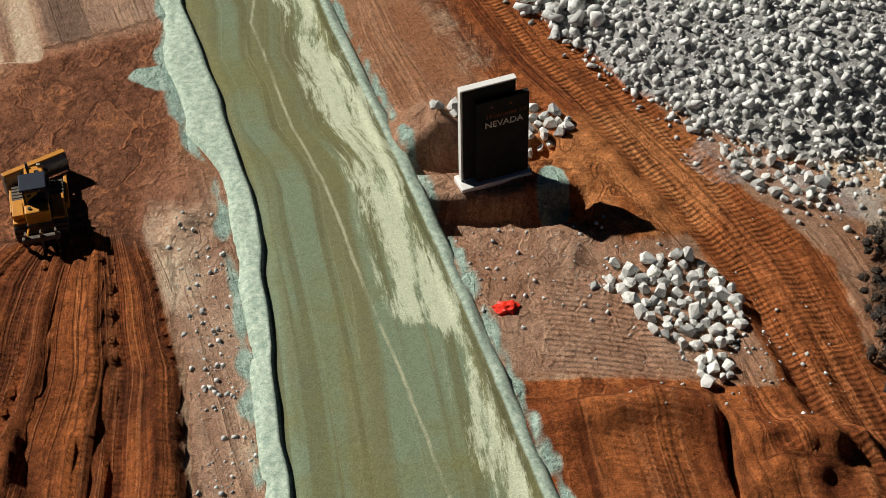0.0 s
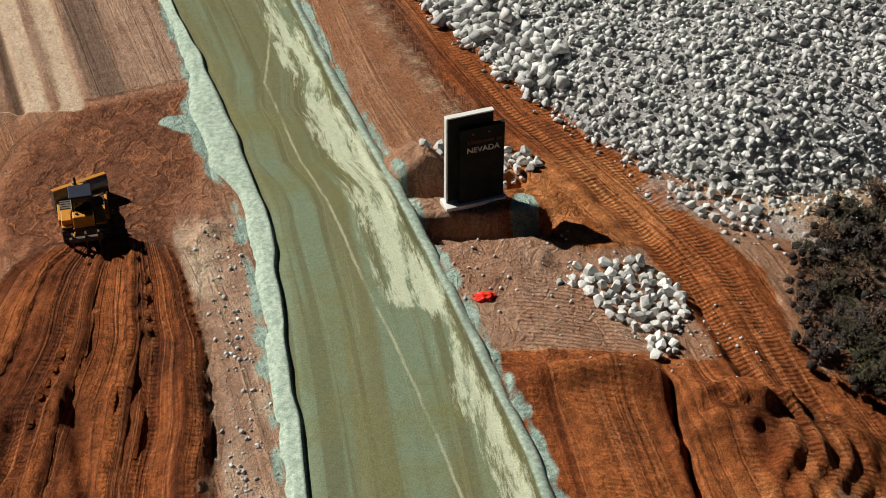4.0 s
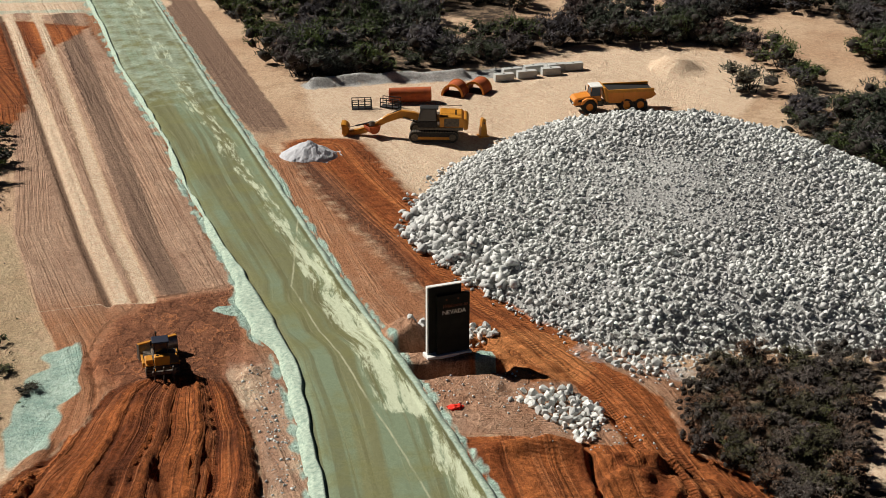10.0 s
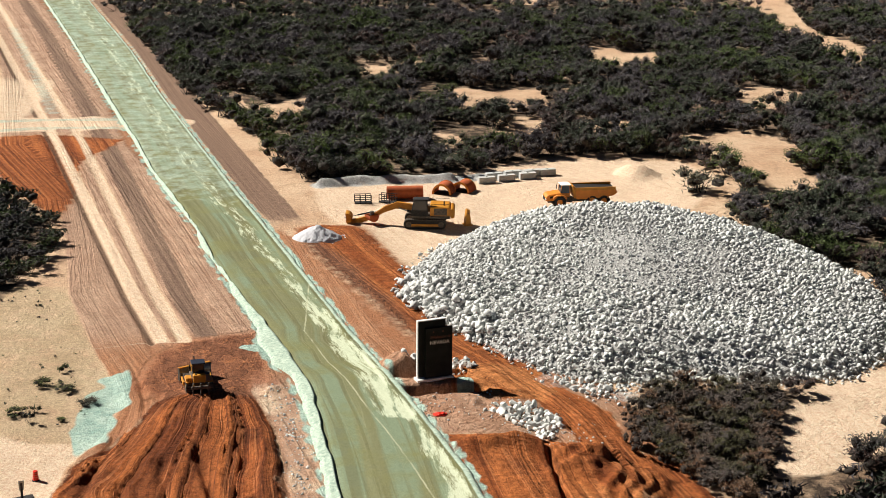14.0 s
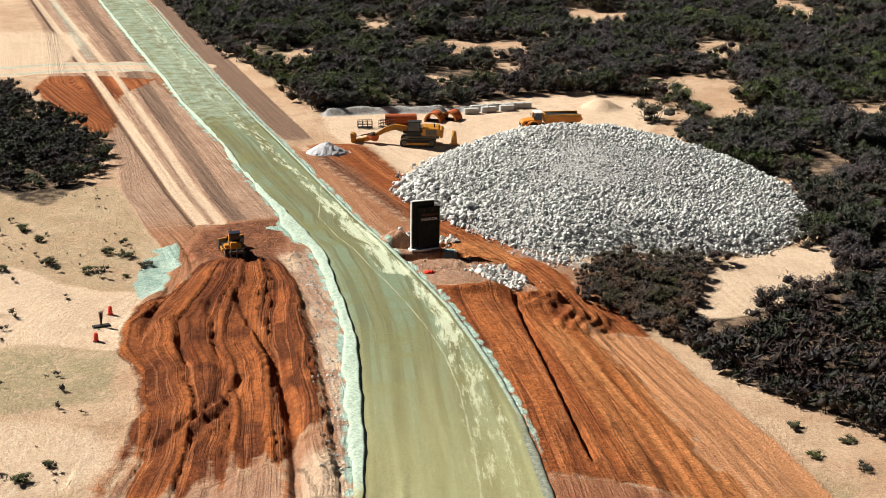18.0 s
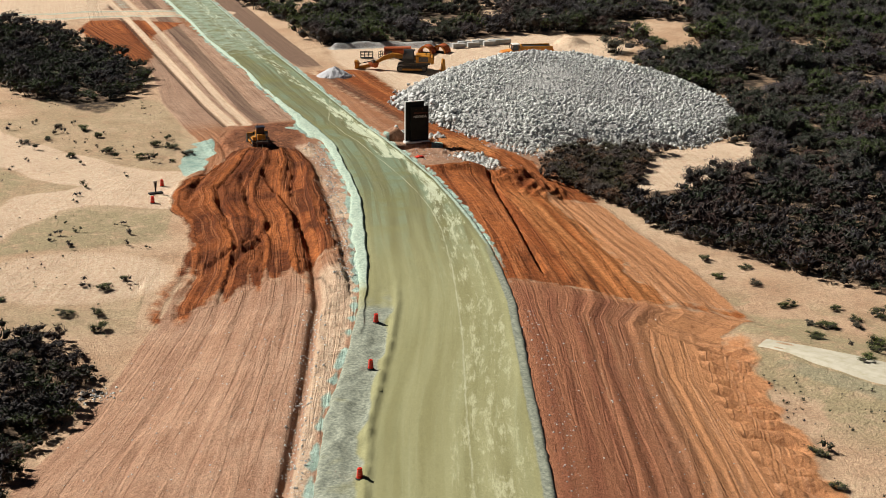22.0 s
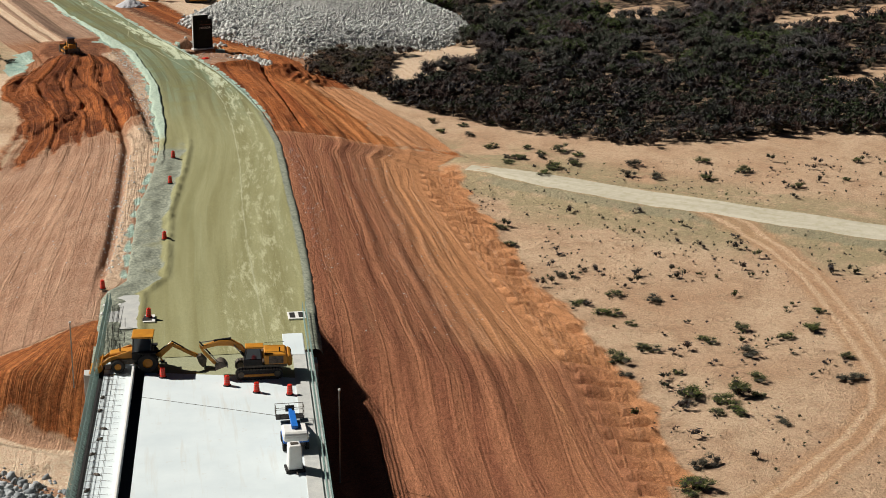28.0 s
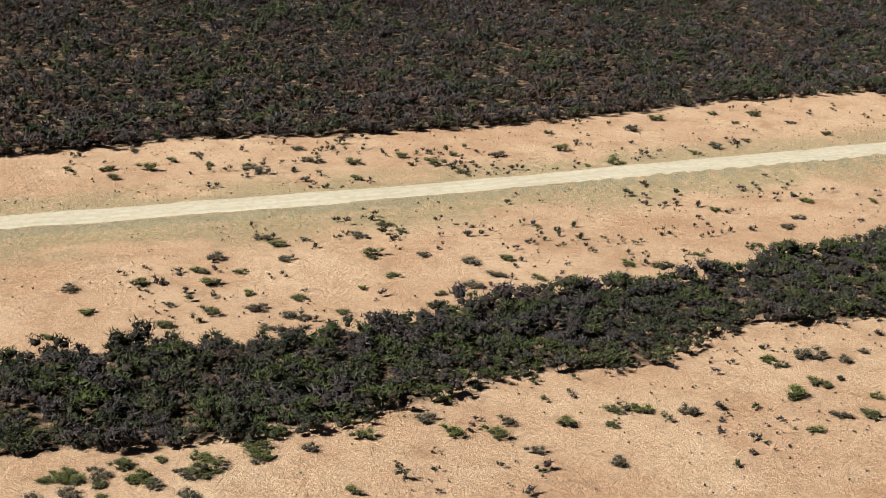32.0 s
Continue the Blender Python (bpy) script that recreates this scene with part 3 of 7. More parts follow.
gx = steps((-2600, -300, 420, 60), (-300, -82, 30, 2), (-82, -36, 1.0, 0.5), (-36, -28, 0.4, 0.25), (-28, -5, 0.2, 0.2), (-5, 3, 0.4, 0.4), (3, 30, 0.22, 0.22), (30, 60, 0.4, 1.0), (60, 230, 1.4, 2.6), (230, 700, 6, 40), (700, 3000, 80, 420))
gy = steps((-1200, -330, 200, 20), (-330, -150, 10, 1), (-150, -58, 0.31, 0.31), (-58, 4, 0.21, 0.21), (4, 14, 0.3, 0.3), (14, 70, 0.45, 0.45), (70, 200, 0.6, 1.2), (200, 260, 1.3, 3), (260, 800, 5, 40), (800, 3600, 90, 480))
X, Y = np.meshgrid(gx, gy)
Z = height(X, Y)
FL, CL, CR, FR = at(FOOT_L, Y), at(CREST_L, Y), at(CREST_R, Y), at(FOOT_R, Y)
soft = lambda v, w=0.6: smooth(v, -w, w)
body = soft(np.minimum(X - FL, FR - X)) * smooth(Y, -150, -144)
left_side, right_side = X < (CL + CR) / 2, X >= (CL + CR) / 2
# fresh red earth on both flanks, brown and tan strips on the unfinished lanes
mound_d = ring_depth(X, Y, MOUND) + 1.4 * (grain(X, Y, 3, 18) - 0.5)
red_l = left_side * smooth(mound_d + 7 * smooth(-Y, 40, 50) * (grain(fan_bands(X, Y)[0], Y * 0.05, 0.8, 80) - 0.6), -1.1 - 4 * smooth(-Y, 40, 52), 1.1 + 4 * smooth(-Y, 40, 52))
pad = left_side * soft(ring_depth(X, Y, [(-22.4, 6.6), (-20.2, 10), (-14.1, 12.5), (-12.6, 3), (-10.6, -3), (-13, -5), (-20, -4.5), (-23.5, 0)]), 1.2)
red_r = right_side * soft(-11 - Y) * soft(Y + 53.5 + 0.15 * (X - 10), 2) * body
hd0 = off_line(X, Y, HAUL)[0]
red_r = np.maximum.reduce([red_r, right_side * soft(2.0 - hd0), soft(ring_depth(X, Y, [(10.6, 1.5), (13.6, -1), (15.6, -4), (16, -9), (18, -12.6), (20.5, -15.5), (19, -17), (12, -14.5), (11.6, -9), (12.4, -5)]), 0.7)])
red_r = np.maximum(red_r, soft(np.minimum(np.minimum(X - at(ROAD_R, Y) - 0.5, 7.5 - np.abs(X - at(ROAD_R, Y) - 4)), np.minimum(Y - 2.5, 47 - Y)), 1.0) * soft(4 - off_line(X, Y, HAUL)[0], 3))
cone = soft(-122 - Y, 2) * soft(Y + 146, 2) * soft(np.minimum(X - FL, FR - X), 3)
toe = soft(ring_depth(X, Y, [(-11.5, -116.5), (-16.9, -118.6), (-23.4, -118.6), (-26.5, -117), (-25, -120), (-18.4, -126), (-12, -130), (-9, -130), (-9, -117)]), 0.7)
fresh_v = np.clip(red_l + red_r + toe + soft(ring_depth(X, Y, [(-53.5, 80.5), (-47, 64), (-38.5, 49.5), (-38, 59.7), (-40.3, 75.7), (-36.5, 88), (-46.7, 91.5), (-53, 90)]), 1.5), 0, 1)
near_sign = soft(9 - np.hypot((X - 4) / 1.3, Y + 3), 2)
graded_v = np.clip(body * (1 - fresh_v) * (1 - soft(np.minimum(X - at(ROAD_R, Y), 8 - Y * 0), 0.4) * soft(Y - 45, 6)), 0, 1)
strips = soft(1.1 + 0.3 * smooth(Y, 10, 90) - np.abs(X - at(LEFT_LANES[2], Y)), 0.25) * left_side * smooth(Y, 10, 12)
tan_a, tan_b = (np.where(Y > 9.5, np.clip(X - at(t_, Y), -4, 4), 4.0) for t_ in LEFT_LANES[:2])
tans = smooth(-np.minimum(np.abs(tan_a), np.abs(tan_b)), -1.0, -0.4)
yard = soft(ring_depth(X, Y, [(-9.5, 52), (-6, 42), (-3.5, 31), (0, 24), (12, 40), (20, 58), (33, 52), (40, 66), (36, 75), (20, 77), (10, 72), (-2, 65), (-11, 63)]), 1.5)
side, run = off_line(X, Y, SIDE_ROAD)
trk, trun = off_line(X, Y, TRACK)
CROSS = [(-33, 97.5), (-42, 98), (-51, 97.5), (-59, 93.5), (-75, 90), (-120, 80)]
crs, crun = off_line(X, Y, CROSS)
LOW_TRACK = [(-110, -62), (-60, -94), (-34, -115.8), (-27, -121.5), (-21, -126.4), (-13.6, -131.7), (-5, -138), (4, -150)]
lowt, lrun = off_line(X, Y, LOW_TRACK)
LEFT_TRACK = [(-26, -14.5), (-31, -14.5), (-38, -11), (-44, -6), (-50, 0), (-57, 8.5), (-90, 34)]
LEFT_TRACK_B = [(-26, -21.5), (-31, -20.5), (-36, -19.5), (-41, -23), (-44.3, -29.5), (-47, -38.5), (-52, -56)]
lt, ltrun = off_line(X, Y, LEFT_TRACK)
ltb, _ = off_line(X, Y, LEFT_TRACK_B)
track_d = np.minimum.reduce([trk, 0.75 * lowt, np.abs(lt - 1.6) + 0.4, np.abs(ltb - 1.2) + 0.4, 3 + 0 * X])
pale_v = np.clip(np.maximum.reduce([0.78 * yard, 0.75 * soft(2.6 - lowt + 1.0 * (grain(X, Y, 3, 88) - 0.5), 0.5) * (X < -2), soft(4.0 - crs + 2.4 * (grain(X, Y, 3.0, 91) - 0.5), 1.0), 0.9 * (1 - body) * soft(4.6 - lt + 1.5 * (grain(X, Y, 4, 69) - 0.5), 1.2), 0.85 * (1 - body) * soft(3.4 - ltb + 1.5 * (grain(X, Y, 4, 70) - 0.5), 1.0), 0.7 * soft(ring_depth(X, Y, CLEARINGS[0]) + 0.5, 1.0), 0.6 * soft(1 - np.hypot((X + 33) / 10, (Y + 46) / 7.5), 0.25), 0.55 * soft(np.minimum(X - CL - 0.2, at(ROAD_L, Y) - X), 0.4) * smooth(-Y, 45, 52) * smooth(Y, -112, -108), 0.8 * soft(np.minimum(-52 - X, Y - 95), 2) * soft(130 - Y, 10)]), 0, 1) * (1 - red_r)
sign_lime = soft(1.0 - np.hypot((X - 3.9) / 0.7, (Y + 0.2) / 1.7), 0.2)
lime_v = np.clip(np.maximum.reduce([sign_lime, 0.5 * soft(1.1 - np.abs(crs - 2.6), 0.4) * soft(X + 75, 4), 0.45 * soft(1.3 - off_line(X, Y, [(-49, 105), (-70, 180)])[0], 0.6), 0.9 * soft(1 - np.hypot((X + 25.2) / 1.7, (Y + 3.6) / 6.5) + 1.1 * (grain(X, Y, 1.8, 55) - 0.5), 0.3), 0.75 * soft(0.3 - np.abs(X - at(ROAD_R, Y) - 0.05) + 0.45 * (grain(X, Y, 0.9, 28) - 0.5), 0.3) * soft(Y + 112, 3) * (0.4 + 0.6 * soft(Y + 50, 8)), 0.7 * soft(0.3 - np.abs(X - at(ROAD_L, Y) + 0.05) + 0.8 * (grain(X, Y, 1.1, 27) - 0.5), 0.35) * soft(Y + 108, 3),
    soft(1.5 - np.hypot((X + 13.9) / 1.3, (Y - 8.0) / 0.6) + 1.6 * (grain(X, Y, 1.0, 56) - 0.5), 0.4)]), 0, 1)
brown_v = np.clip(np.maximum.reduce([0.8 * strips, 0.9 * soft(np.minimum(X - at(ROAD_R, Y) - 0.3, 4.5 + at(ROAD_R, Y) - X), 0.5) * soft(Y - 48, 8)]), 0, 1)
stony_v = smooth(ring_depth(X, Y, PILE_RING), -0.8, 0.6)
stony_v = np.maximum(stony_v, 0.45 * soft(1.6 - off_line(X, Y, [(11, 2.5), (16, 0.5), (19, -1)])[0], 1.0))
stony_v = np.maximum(stony_v, 0.8 * soft(1.6 - off_line(X, Y, [(-9.5, 63), (-2, 65), (6, 66.5), (16, 70)])[0], 0.8))
stony_v = np.maximum(stony_v, soft(lowt - 3.4, 0.8) * soft(-118 - Y - 0.85 * (X + 34), 1.5) * (X < -4) * smooth(-lowt - 4 * grain(X, Y, 6, 54), -15, -12))
out_r = np.clip((X - CR) / np.maximum(FR - CR, 1), 0, 1)
out_l = np.clip((CL - X) / np.maximum(CL - FL, 1), 0, 1)
bright_v = np.where(right_side, smooth(out_r, 0.08, 0.5) * smooth(-Y, 14, 24), 0.38 * smooth(-Y, 52, 62) * smooth(out_l, 0.0, 0.3))
bright_v = np.where(right_side & (Y < -56), smooth(out_r, 0.3, 0.78), bright_v)
peach = right_side * smooth(out_r + 0.12 * (grain(X, Y, 4, 58) - 0.5), 0.56, 0.68) * smooth(-Y, 17, 21) * smooth(Y, -58, -50) * body
fresh_v = fresh_v * (1 - peach)
graded_v, bright_v = np.maximum(graded_v, peach), np.where(peach > 0.02, bright_v * (1 - peach) + 0.75 * peach, bright_v)
orange_patch = soft(1.3 - np.hypot((X - 7.2) / 3.6, (Y - 1.2) / 3.4), 0.3)
fresh_v = np.maximum(fresh_v, orange_patch * (1 - sign_lime))
brown_v = brown_v * (1 - orange_patch)
foot_band = soft(2.5 - np.abs(X - FR - 0.2) + 1.6 * (grain(X, Y, 2.4, 44) - 0.5), 0.9) * smooth(-Y, 58, 64) * smooth(Y, -150, -142)
fresh_v = np.maximum(np.maximum(fresh_v, 0.2 * foot_band), 0.62 * pad)
graded_v = np.maximum(graded_v, 0.75 * foot_band)
bright_v = np.clip(np.maximum.reduce([bright_v, foot_band, 0.95 * orange_patch, 0.35 * soft(2.6 - hd0), 0.5 * toe]), 0, 1)
dusk_v = 0.75 * pad + 0.8 * cone * right_side + right_side * smooth(-Y, 50, 58) * (1 - smooth(out_r, 0.25, 0.7)) * body
straw_v = 0.95 * soft(3.2 - np.abs(side - 4.2), 1.2) * soft(X - 26, 3) + 0.8 * soft(6 - np.abs(side - 6), 3) * soft(X - 26, 3) * (grain(X, Y, 5, 14) > 0.35) + 0.55 * (X < -26) * (Y < 26) * (Y > -60) * smooth(grain(X, Y, 12, 15), 0.3, 0.55)
straw_v = straw_v + 0.9 * soft(ring_depth(X, Y, [(-43, -40), (-41, -31), (-36, -25.5), (-27, -27), (-25.5, -35), (-34, -38.5)]), 1.0) + 0.9 * soft(ring_depth(X, Y, [(-80, -4), (-56, -4), (-49, -7), (-44.5, -14), (-46, -22), (-50, -33), (-80, -50)]), 1.0)
straw_v = np.clip(straw_v, 0, 1) * (1 - body) * (1 - np.clip(pale_v * 1.2, 0, 1) * (X < 0))
low_band = soft(3.4 - lowt + 1.2 * (grain(X, Y, 3, 49) - 0.5), 0.6) * (X < 6)
graded_v, fresh_v = np.maximum(graded_v, pad) * (1 - low_band), fresh_v * (1 - low_band)
graded_v, bright_v = np.maximum(graded_v, 0.8 * low_band), np.maximum(bright_v, 0.9 * low_band)
graded_v, fresh_v = graded_v * (1 - tans), fresh_v * (1 - 0.9 * brown_v * near_sign)
shoulder = left_side * smooth(X - at(FAN_R, Y), -0.1, 0.5) * smooth(at(ROAD_L, Y) - X, -0.3, 0.1) * smooth(-Y, -3, 1) * smooth(Y, -58, -54)
fresh_v, graded_v = fresh_v * (1 - shoulder), np.maximum(graded_v, shoulder)
pale_v = np.maximum(pale_v, 0.42 * shoulder * (0.5 + grain(X, Y, 2.0, 90)))
# directions in which blades and wheels have drawn the earth
flow_a = np.where(left_side, (X - CL) / np.maximum(CL - FL, 3) * 13, (X - CR) / np.maximum(FR - CR, 3) * 13)
flow_a = np.where(left_side & (X > CL), np.where(Y > 10.5, X - at(LEFT_LANES[0], Y), X - CL), flow_a)
fan_u, fan_n, fan_f, fan_own, fan_other, _ = fan_bands(X, Y)
# random tone per pass; its edges are coloured darker, like shaded troughs
band_v = np.clip(0.05 + 0.9 * fan_own * (1 - 0.45 * np.exp(-((np.minimum(fan_f, 1 - fan_f) / 0.1) ** 2))) + 0.55 * (grain(X, Y, 3.0, 71) - 0.5), 0.03, 1) * soft(mound_d, 0.8)
dusty_v = np.maximum.reduce([left_side * smooth(Y, 6, 14) * (1 - fresh_v), 0.75 * near_sign * right_side * (1 - fresh_v) * (0.6 + 0.6 * grain(X, Y, 2.5, 78)), 0.7 * left_side * smooth(-Y, 44, 56), 0.85 * left_side * smooth(X - at(FAN_R, Y), -0.2, 0.6) * smooth(-Y, -4, 2) * smooth(Y, -60, -54)])
flow_a = np.where(left_side & (mound_d > 0), fan_u * 1.8 + 40, flow_a)
hd, hrun = off_line(X, Y, HAUL)
on_haul, on_trk = (hd < 5.0) & (Y > -15) & (X > 10.5) | (hd < 3.0) & (Y > -9), trk < 3
fa = np.where(on_haul, hd * 1.5, np.where(on_trk, trk * 2, np.where(side < 4, side, flow_a)))
free = (pad > 0.3) & (mound_d < 0) | (near_sign > 0.4) & ~on_haul
fa = np.where(free, X * 0.9, fa)
fb = np.where(on_haul, hrun, np.where(on_trk, trun, np.where(side < 4, run, Y)))
fb = np.where(free, Y * 20.0, fb)
on_toe = toe > 0.2
fa = np.where(on_toe, np.arctan2(X + 11, -(Y + 114)) * 22, fa)
cleats = np.clip(np.maximum.reduce([soft(0.42 - np.abs(hd - 0.95), 0.18), 0.75 * (mound_d > 0) * (fan_other > 0.45) * smooth(np.minimum(fan_f, 1 - fan_f), 0.1, 0.25), 0.5 * red_r * (grain(flow_a, Y * 0.03, 1.0, 72) > 0.5), 0.9 * soft(np.minimum(np.minimum(X - 3, 9 - X), np.minimum(Y + 11.5, -5.5 - Y))), 0.15 * soft(1.6 - np.abs(FR - X + 1)) * soft(-60 - Y)]), 0, 1)
litter_shade_v = np.zeros_like(X)
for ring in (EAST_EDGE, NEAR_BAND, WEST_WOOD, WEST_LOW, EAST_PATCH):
    litter_shade_v = np.maximum(litter_shade_v, smooth(ring_depth(X, Y, ring), -0.5, 1.5) * 0.60)
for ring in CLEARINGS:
    litter_shade_v = litter_shade_v * ~inside(X, Y, ring)
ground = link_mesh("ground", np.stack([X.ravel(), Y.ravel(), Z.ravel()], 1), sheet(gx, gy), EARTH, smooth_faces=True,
    attrs=[(k, v, "FLOAT") for k, v in (("graded", graded_v), ("fresh", fresh_v), ("pale", pale_v), ("lime", lime_v), ("brown", brown_v), ("cleats", cleats), ("stony", stony_v), ("bright", bright_v), ("straw", straw_v), ("dusk", dusk_v), ("tan_a", tan_a), ("tan_b", tan_b), ("track_d", track_d), ("litter", litter_shade_v), ("band", band_v), ("deep", np.clip(0.85 * pad * (mound_d < 0.5) + right_side * soft(ring_depth(X, Y, [(-3.5, 4), (1.5, 9), (-2, 20), (-5, 31), (-9, 40), (-13, 44), (-16, 44), (-11, 28), (-6, 11)]) + 1.5 * (grain(X, Y, 3, 81) - 0.5), 1.0), 0, 1)), ("dusty", dusty_v), ("bank", soft(1.0 - np.abs(side - 3.6), 0.7) * (Y < np.interp(X, [p[0] for p in SIDE_ROAD], [p[1] for p in SIDE_ROAD])) * soft(X - 30, 3)), ("tread", np.where(on_haul, hrun, Y + 0.12 * X)))]
    + [("flow", np.stack([fa, fb, 0 * fa], -1), "FLOAT_VECTOR")])
tagged(ground, "sandy desert ground with graded red and brown earthworks", "ground", kind="structure")

# ---- the new road ----
m = Nodes("road base", 0.9, 0, 0.15)
pos, st = m.where(), m.attr("flow", "Vector")
mid, fine = m.noise(pos, 0.55, 6), m.noise(pos, 4.0, 5)
long = m.noise(m.scaled(st, (0.8, 0.03, 1.0)), 1.0, 4, 0.55)
wide = m.noise(m.scaled(st, (0.5, 0.03, 1.0)), 1.0, 3, 0.5)
c = m.mix(m.remap(long, 0.3, 0.7), (0.125, 0.122, 0.058), (0.18, 0.186, 0.098))
c = m.mix(m.remap(wide, 0.46, 0.56, 0.0, 0.85), c, (0.175, 0.225, 0.145))
c = m.mix(m.remap(m.noise(m.scaled(st, (1.4, 0.02, 1.0)), 1.0, 2, 0.5), 0.52, 0.58, 0.0, 0.6), c, (0.115, 0.108, 0.05))
c = m.mix(m.remap(m.noise(pos, 0.22, 5, 0.6), 0.45, 0.65, 0.0, 0.8), c, (0.165, 0.165, 0.068))
c = m.mix(m.attr("dust"), c, m.mix(m.remap(long, 0.35, 0.65), (0.235, 0.222, 0.105), (0.31, 0.30, 0.158)))
blot = m.noise(m.scaled(st, (1.0, 0.28, 1.0)), 0.6, 9, 0.8)
rub = m.noise(m.scaled(st, (1.5, 0.22, 1.0)), 1.0, 10, 0.78)
chalky = m.remap(m.math("ADD", m.attr("chalk"), m.math("ADD", m.math("MULTIPLY", m.math("SUBTRACT", blot, 0.5), 2.4), m.math("MULTIPLY", m.math("SUBTRACT", rub, 0.5), 5.0))), 0.48, 0.95)
c = m.mix(m.math("MULTIPLY", m.math("MULTIPLY", chalky, m.remap(m.attr("chalk"), 0.02, 0.3)), m.remap(m.attr("dust"), 0.0, 0.9, 0.9, 0.65)), c, m.mix(m.attr("dust"), (0.52, 0.56, 0.40), (0.50, 0.49, 0.31)))
c = m.mix(m.math("MULTIPLY", m.remap(m.math("ABSOLUTE", m.math("ADD", m.attr("seam"), m.math("MULTIPLY", m.math("SUBTRACT", mid, 0.5), 0.25))), 0.03, 0.10, 0.75, 0.0), m.remap(blot, 0.38, 0.54)), c, (0.42, 0.42, 0.28))
hair = m.noise(m.scaled(st, (0.7, 0.012, 1.0)), 1.0, 2, 0.5)
c = m.mix(m.remap(m.math("ABSOLUTE", m.math("SUBTRACT", hair, 0.5)), 0.002, 0.006, 0.16, 0.0), c, (0.36, 0.38, 0.24))
c = m.mix(m.remap(m.math("ADD", m.attr("lime"), m.math("MULTIPLY", m.math("SUBTRACT", mid, 0.5), 0.6)), 0.35, 0.65), c, m.mix(m.remap(fine, 0.3, 0.7), (0.25, 0.345, 0.28), (0.47, 0.545, 0.44)))
c = m.mix(m.remap(m.math("ADD", m.attr("gravel"), m.math("MULTIPLY", m.math("SUBTRACT", mid, 0.5), 0.6)), 0.35, 0.65), c, m.mix(m.remap(fine, 0.3, 0.7), (0.14, 0.158, 0.128), (0.34, 0.355, 0.275)))
pebble = m.noise(pos, 14.0, 3)
c = m.mix(0.55, c, m.mix(m.remap(pebble, 0.3, 0.7), (0.3, 0.3, 0.3), (0.7, 0.7, 0.7)), "OVERLAY")
c = m.mix(0.3, c, m.mix(m.remap(fine, 0.3, 0.7), (0.35, 0.35, 0.35), (0.65, 0.65, 0.65)), "OVERLAY")
m.color(c).bump(m.math("ADD", m.math("MULTIPLY", fine, 0.022), m.math("MULTIPLY", mid, 0.03)), 1.0, 0.8)
ROAD = m.mat
ry = steps((-126, 60, 0.5, 0.5), (60, 200, 0.8, 4), (200, 600, 5, 30))
rs = np.concatenate([np.linspace(0, 0.999, 10), np.linspace(1.001, 2, 58)])
U, RY = np.meshgrid(rs, ry)
RL, RR = at(ROAD_L, RY), at(ROAD_R, RY)
RI = np.minimum(at(ROAD_IN, RY), RR - 4) + 0.22 * (grain(0 * RY, RY, 1.7, 83) - 0.5)
RL = np.minimum(RL + (0.5 * (grain(0 * RY, RY, 3.7, 84) - 0.5) + 0.2 * (grain(0 * RY, RY, 0.9, 85) - 0.5)) * smooth(RY, -60, -50) * smooth(-RY, -70, -40), RI - 0.2)
RX = np.where(U < 1, RL + (RI - RL) * U, RI + (RR - RI) * (U - 1))
S = (RX - RL) / (RR - RL)
w = RR - RL
dl, dr = S * w, (1 - S) * w
near_bridge = smooth(-RY, 46, 72)
crumbs = grain(RX, RY, 1.1, 73)
berm_l = np.where(U < 1, 0.02 + 0.13 * U + 0.07 * (crumbs - 0.5) + 0.14 * (grain(RX, RY, 0.45, 74) - 0.5) * smooth(1 - U, 0, 0.25), 0.0) * (1 - near_bridge)
berm_r = 0.10 * smooth(-np.abs(dr - 1.1), -0.35, 0) * (0.4 + 0.9 * grain(RX, RY, 2.0, 21)) + 0.07 * smooth(-np.abs(dr - 0.55), -0.3, 0) * (0.3 + 0.9 * grain(RX, RY, 1.2, 75))
RZ = 0.06 + 0.004 * np.clip(RY - 60, 0, 200) + berm_l + berm_r + 0.03 * (grain(RX, RY, 1.5, 22) - 0.5)
RZ -= 0.07 * np.exp(-(((RX - RI - 0.22) / 0.2) ** 2)) * (U > 1) * (1 - near_bridge)
RZ += near_bridge * 0.28 * smooth(-np.abs(dl - 3.6), -0.5, 0) * (0.4 + 0.9 * grain(RX, RY, 1.1, 23))
RZ += near_bridge * smooth(-dl, -4.0, -3.2) * (0.30 * (grain(RX, RY, 0.9, 52) - 0.5) + 0.22 * grain(RX, RY, 2.6, 53) * smooth(-np.abs(dl - 1.2), -1.2, -0.3))
RZ = -0.16 + (RZ + 0.16) * smooth(np.minimum(dl, dr) + 0.35 * (grain(RX, RY, 0.9, 79) - 0.5), 0.0, 0.45)
RZ = np.where((S < 0.01) | (S > 0.99), -0.45, RZ)
CHALK_FROM = table("600:0.5 60:0.5 20:0.66 11:0.69 2:0.66 -7.8:0.62 -8.6:0.83 -14:0.77 -20:0.79 -24:0.72 -40:0.66 -60:0.6 -126:0.55")
CHALK_TO = table("600:0.7 60:0.72 20:0.86 11:0.9 -60:0.9 -126:0.9")
chalk = (1 - 0.55 * smooth(-RY, 18, 40)) * (1 - 0.5 * smooth(RY, 14, 26)) * smooth(S - at(CHALK_FROM, RY), -0.09, 0.1) * smooth(at(CHALK_TO, RY) - S, -0.06, 0.06)
SEAM = table("12:-9.4 2.6:-6.7 -1.7:-5.4 -6.7:-4 -11.2:-2.6 -16.9:-1 -21.3:0.1 -24:0.7 -30:1.8 -38:2.6 -50:3 -70:2.9 -100:2.2")
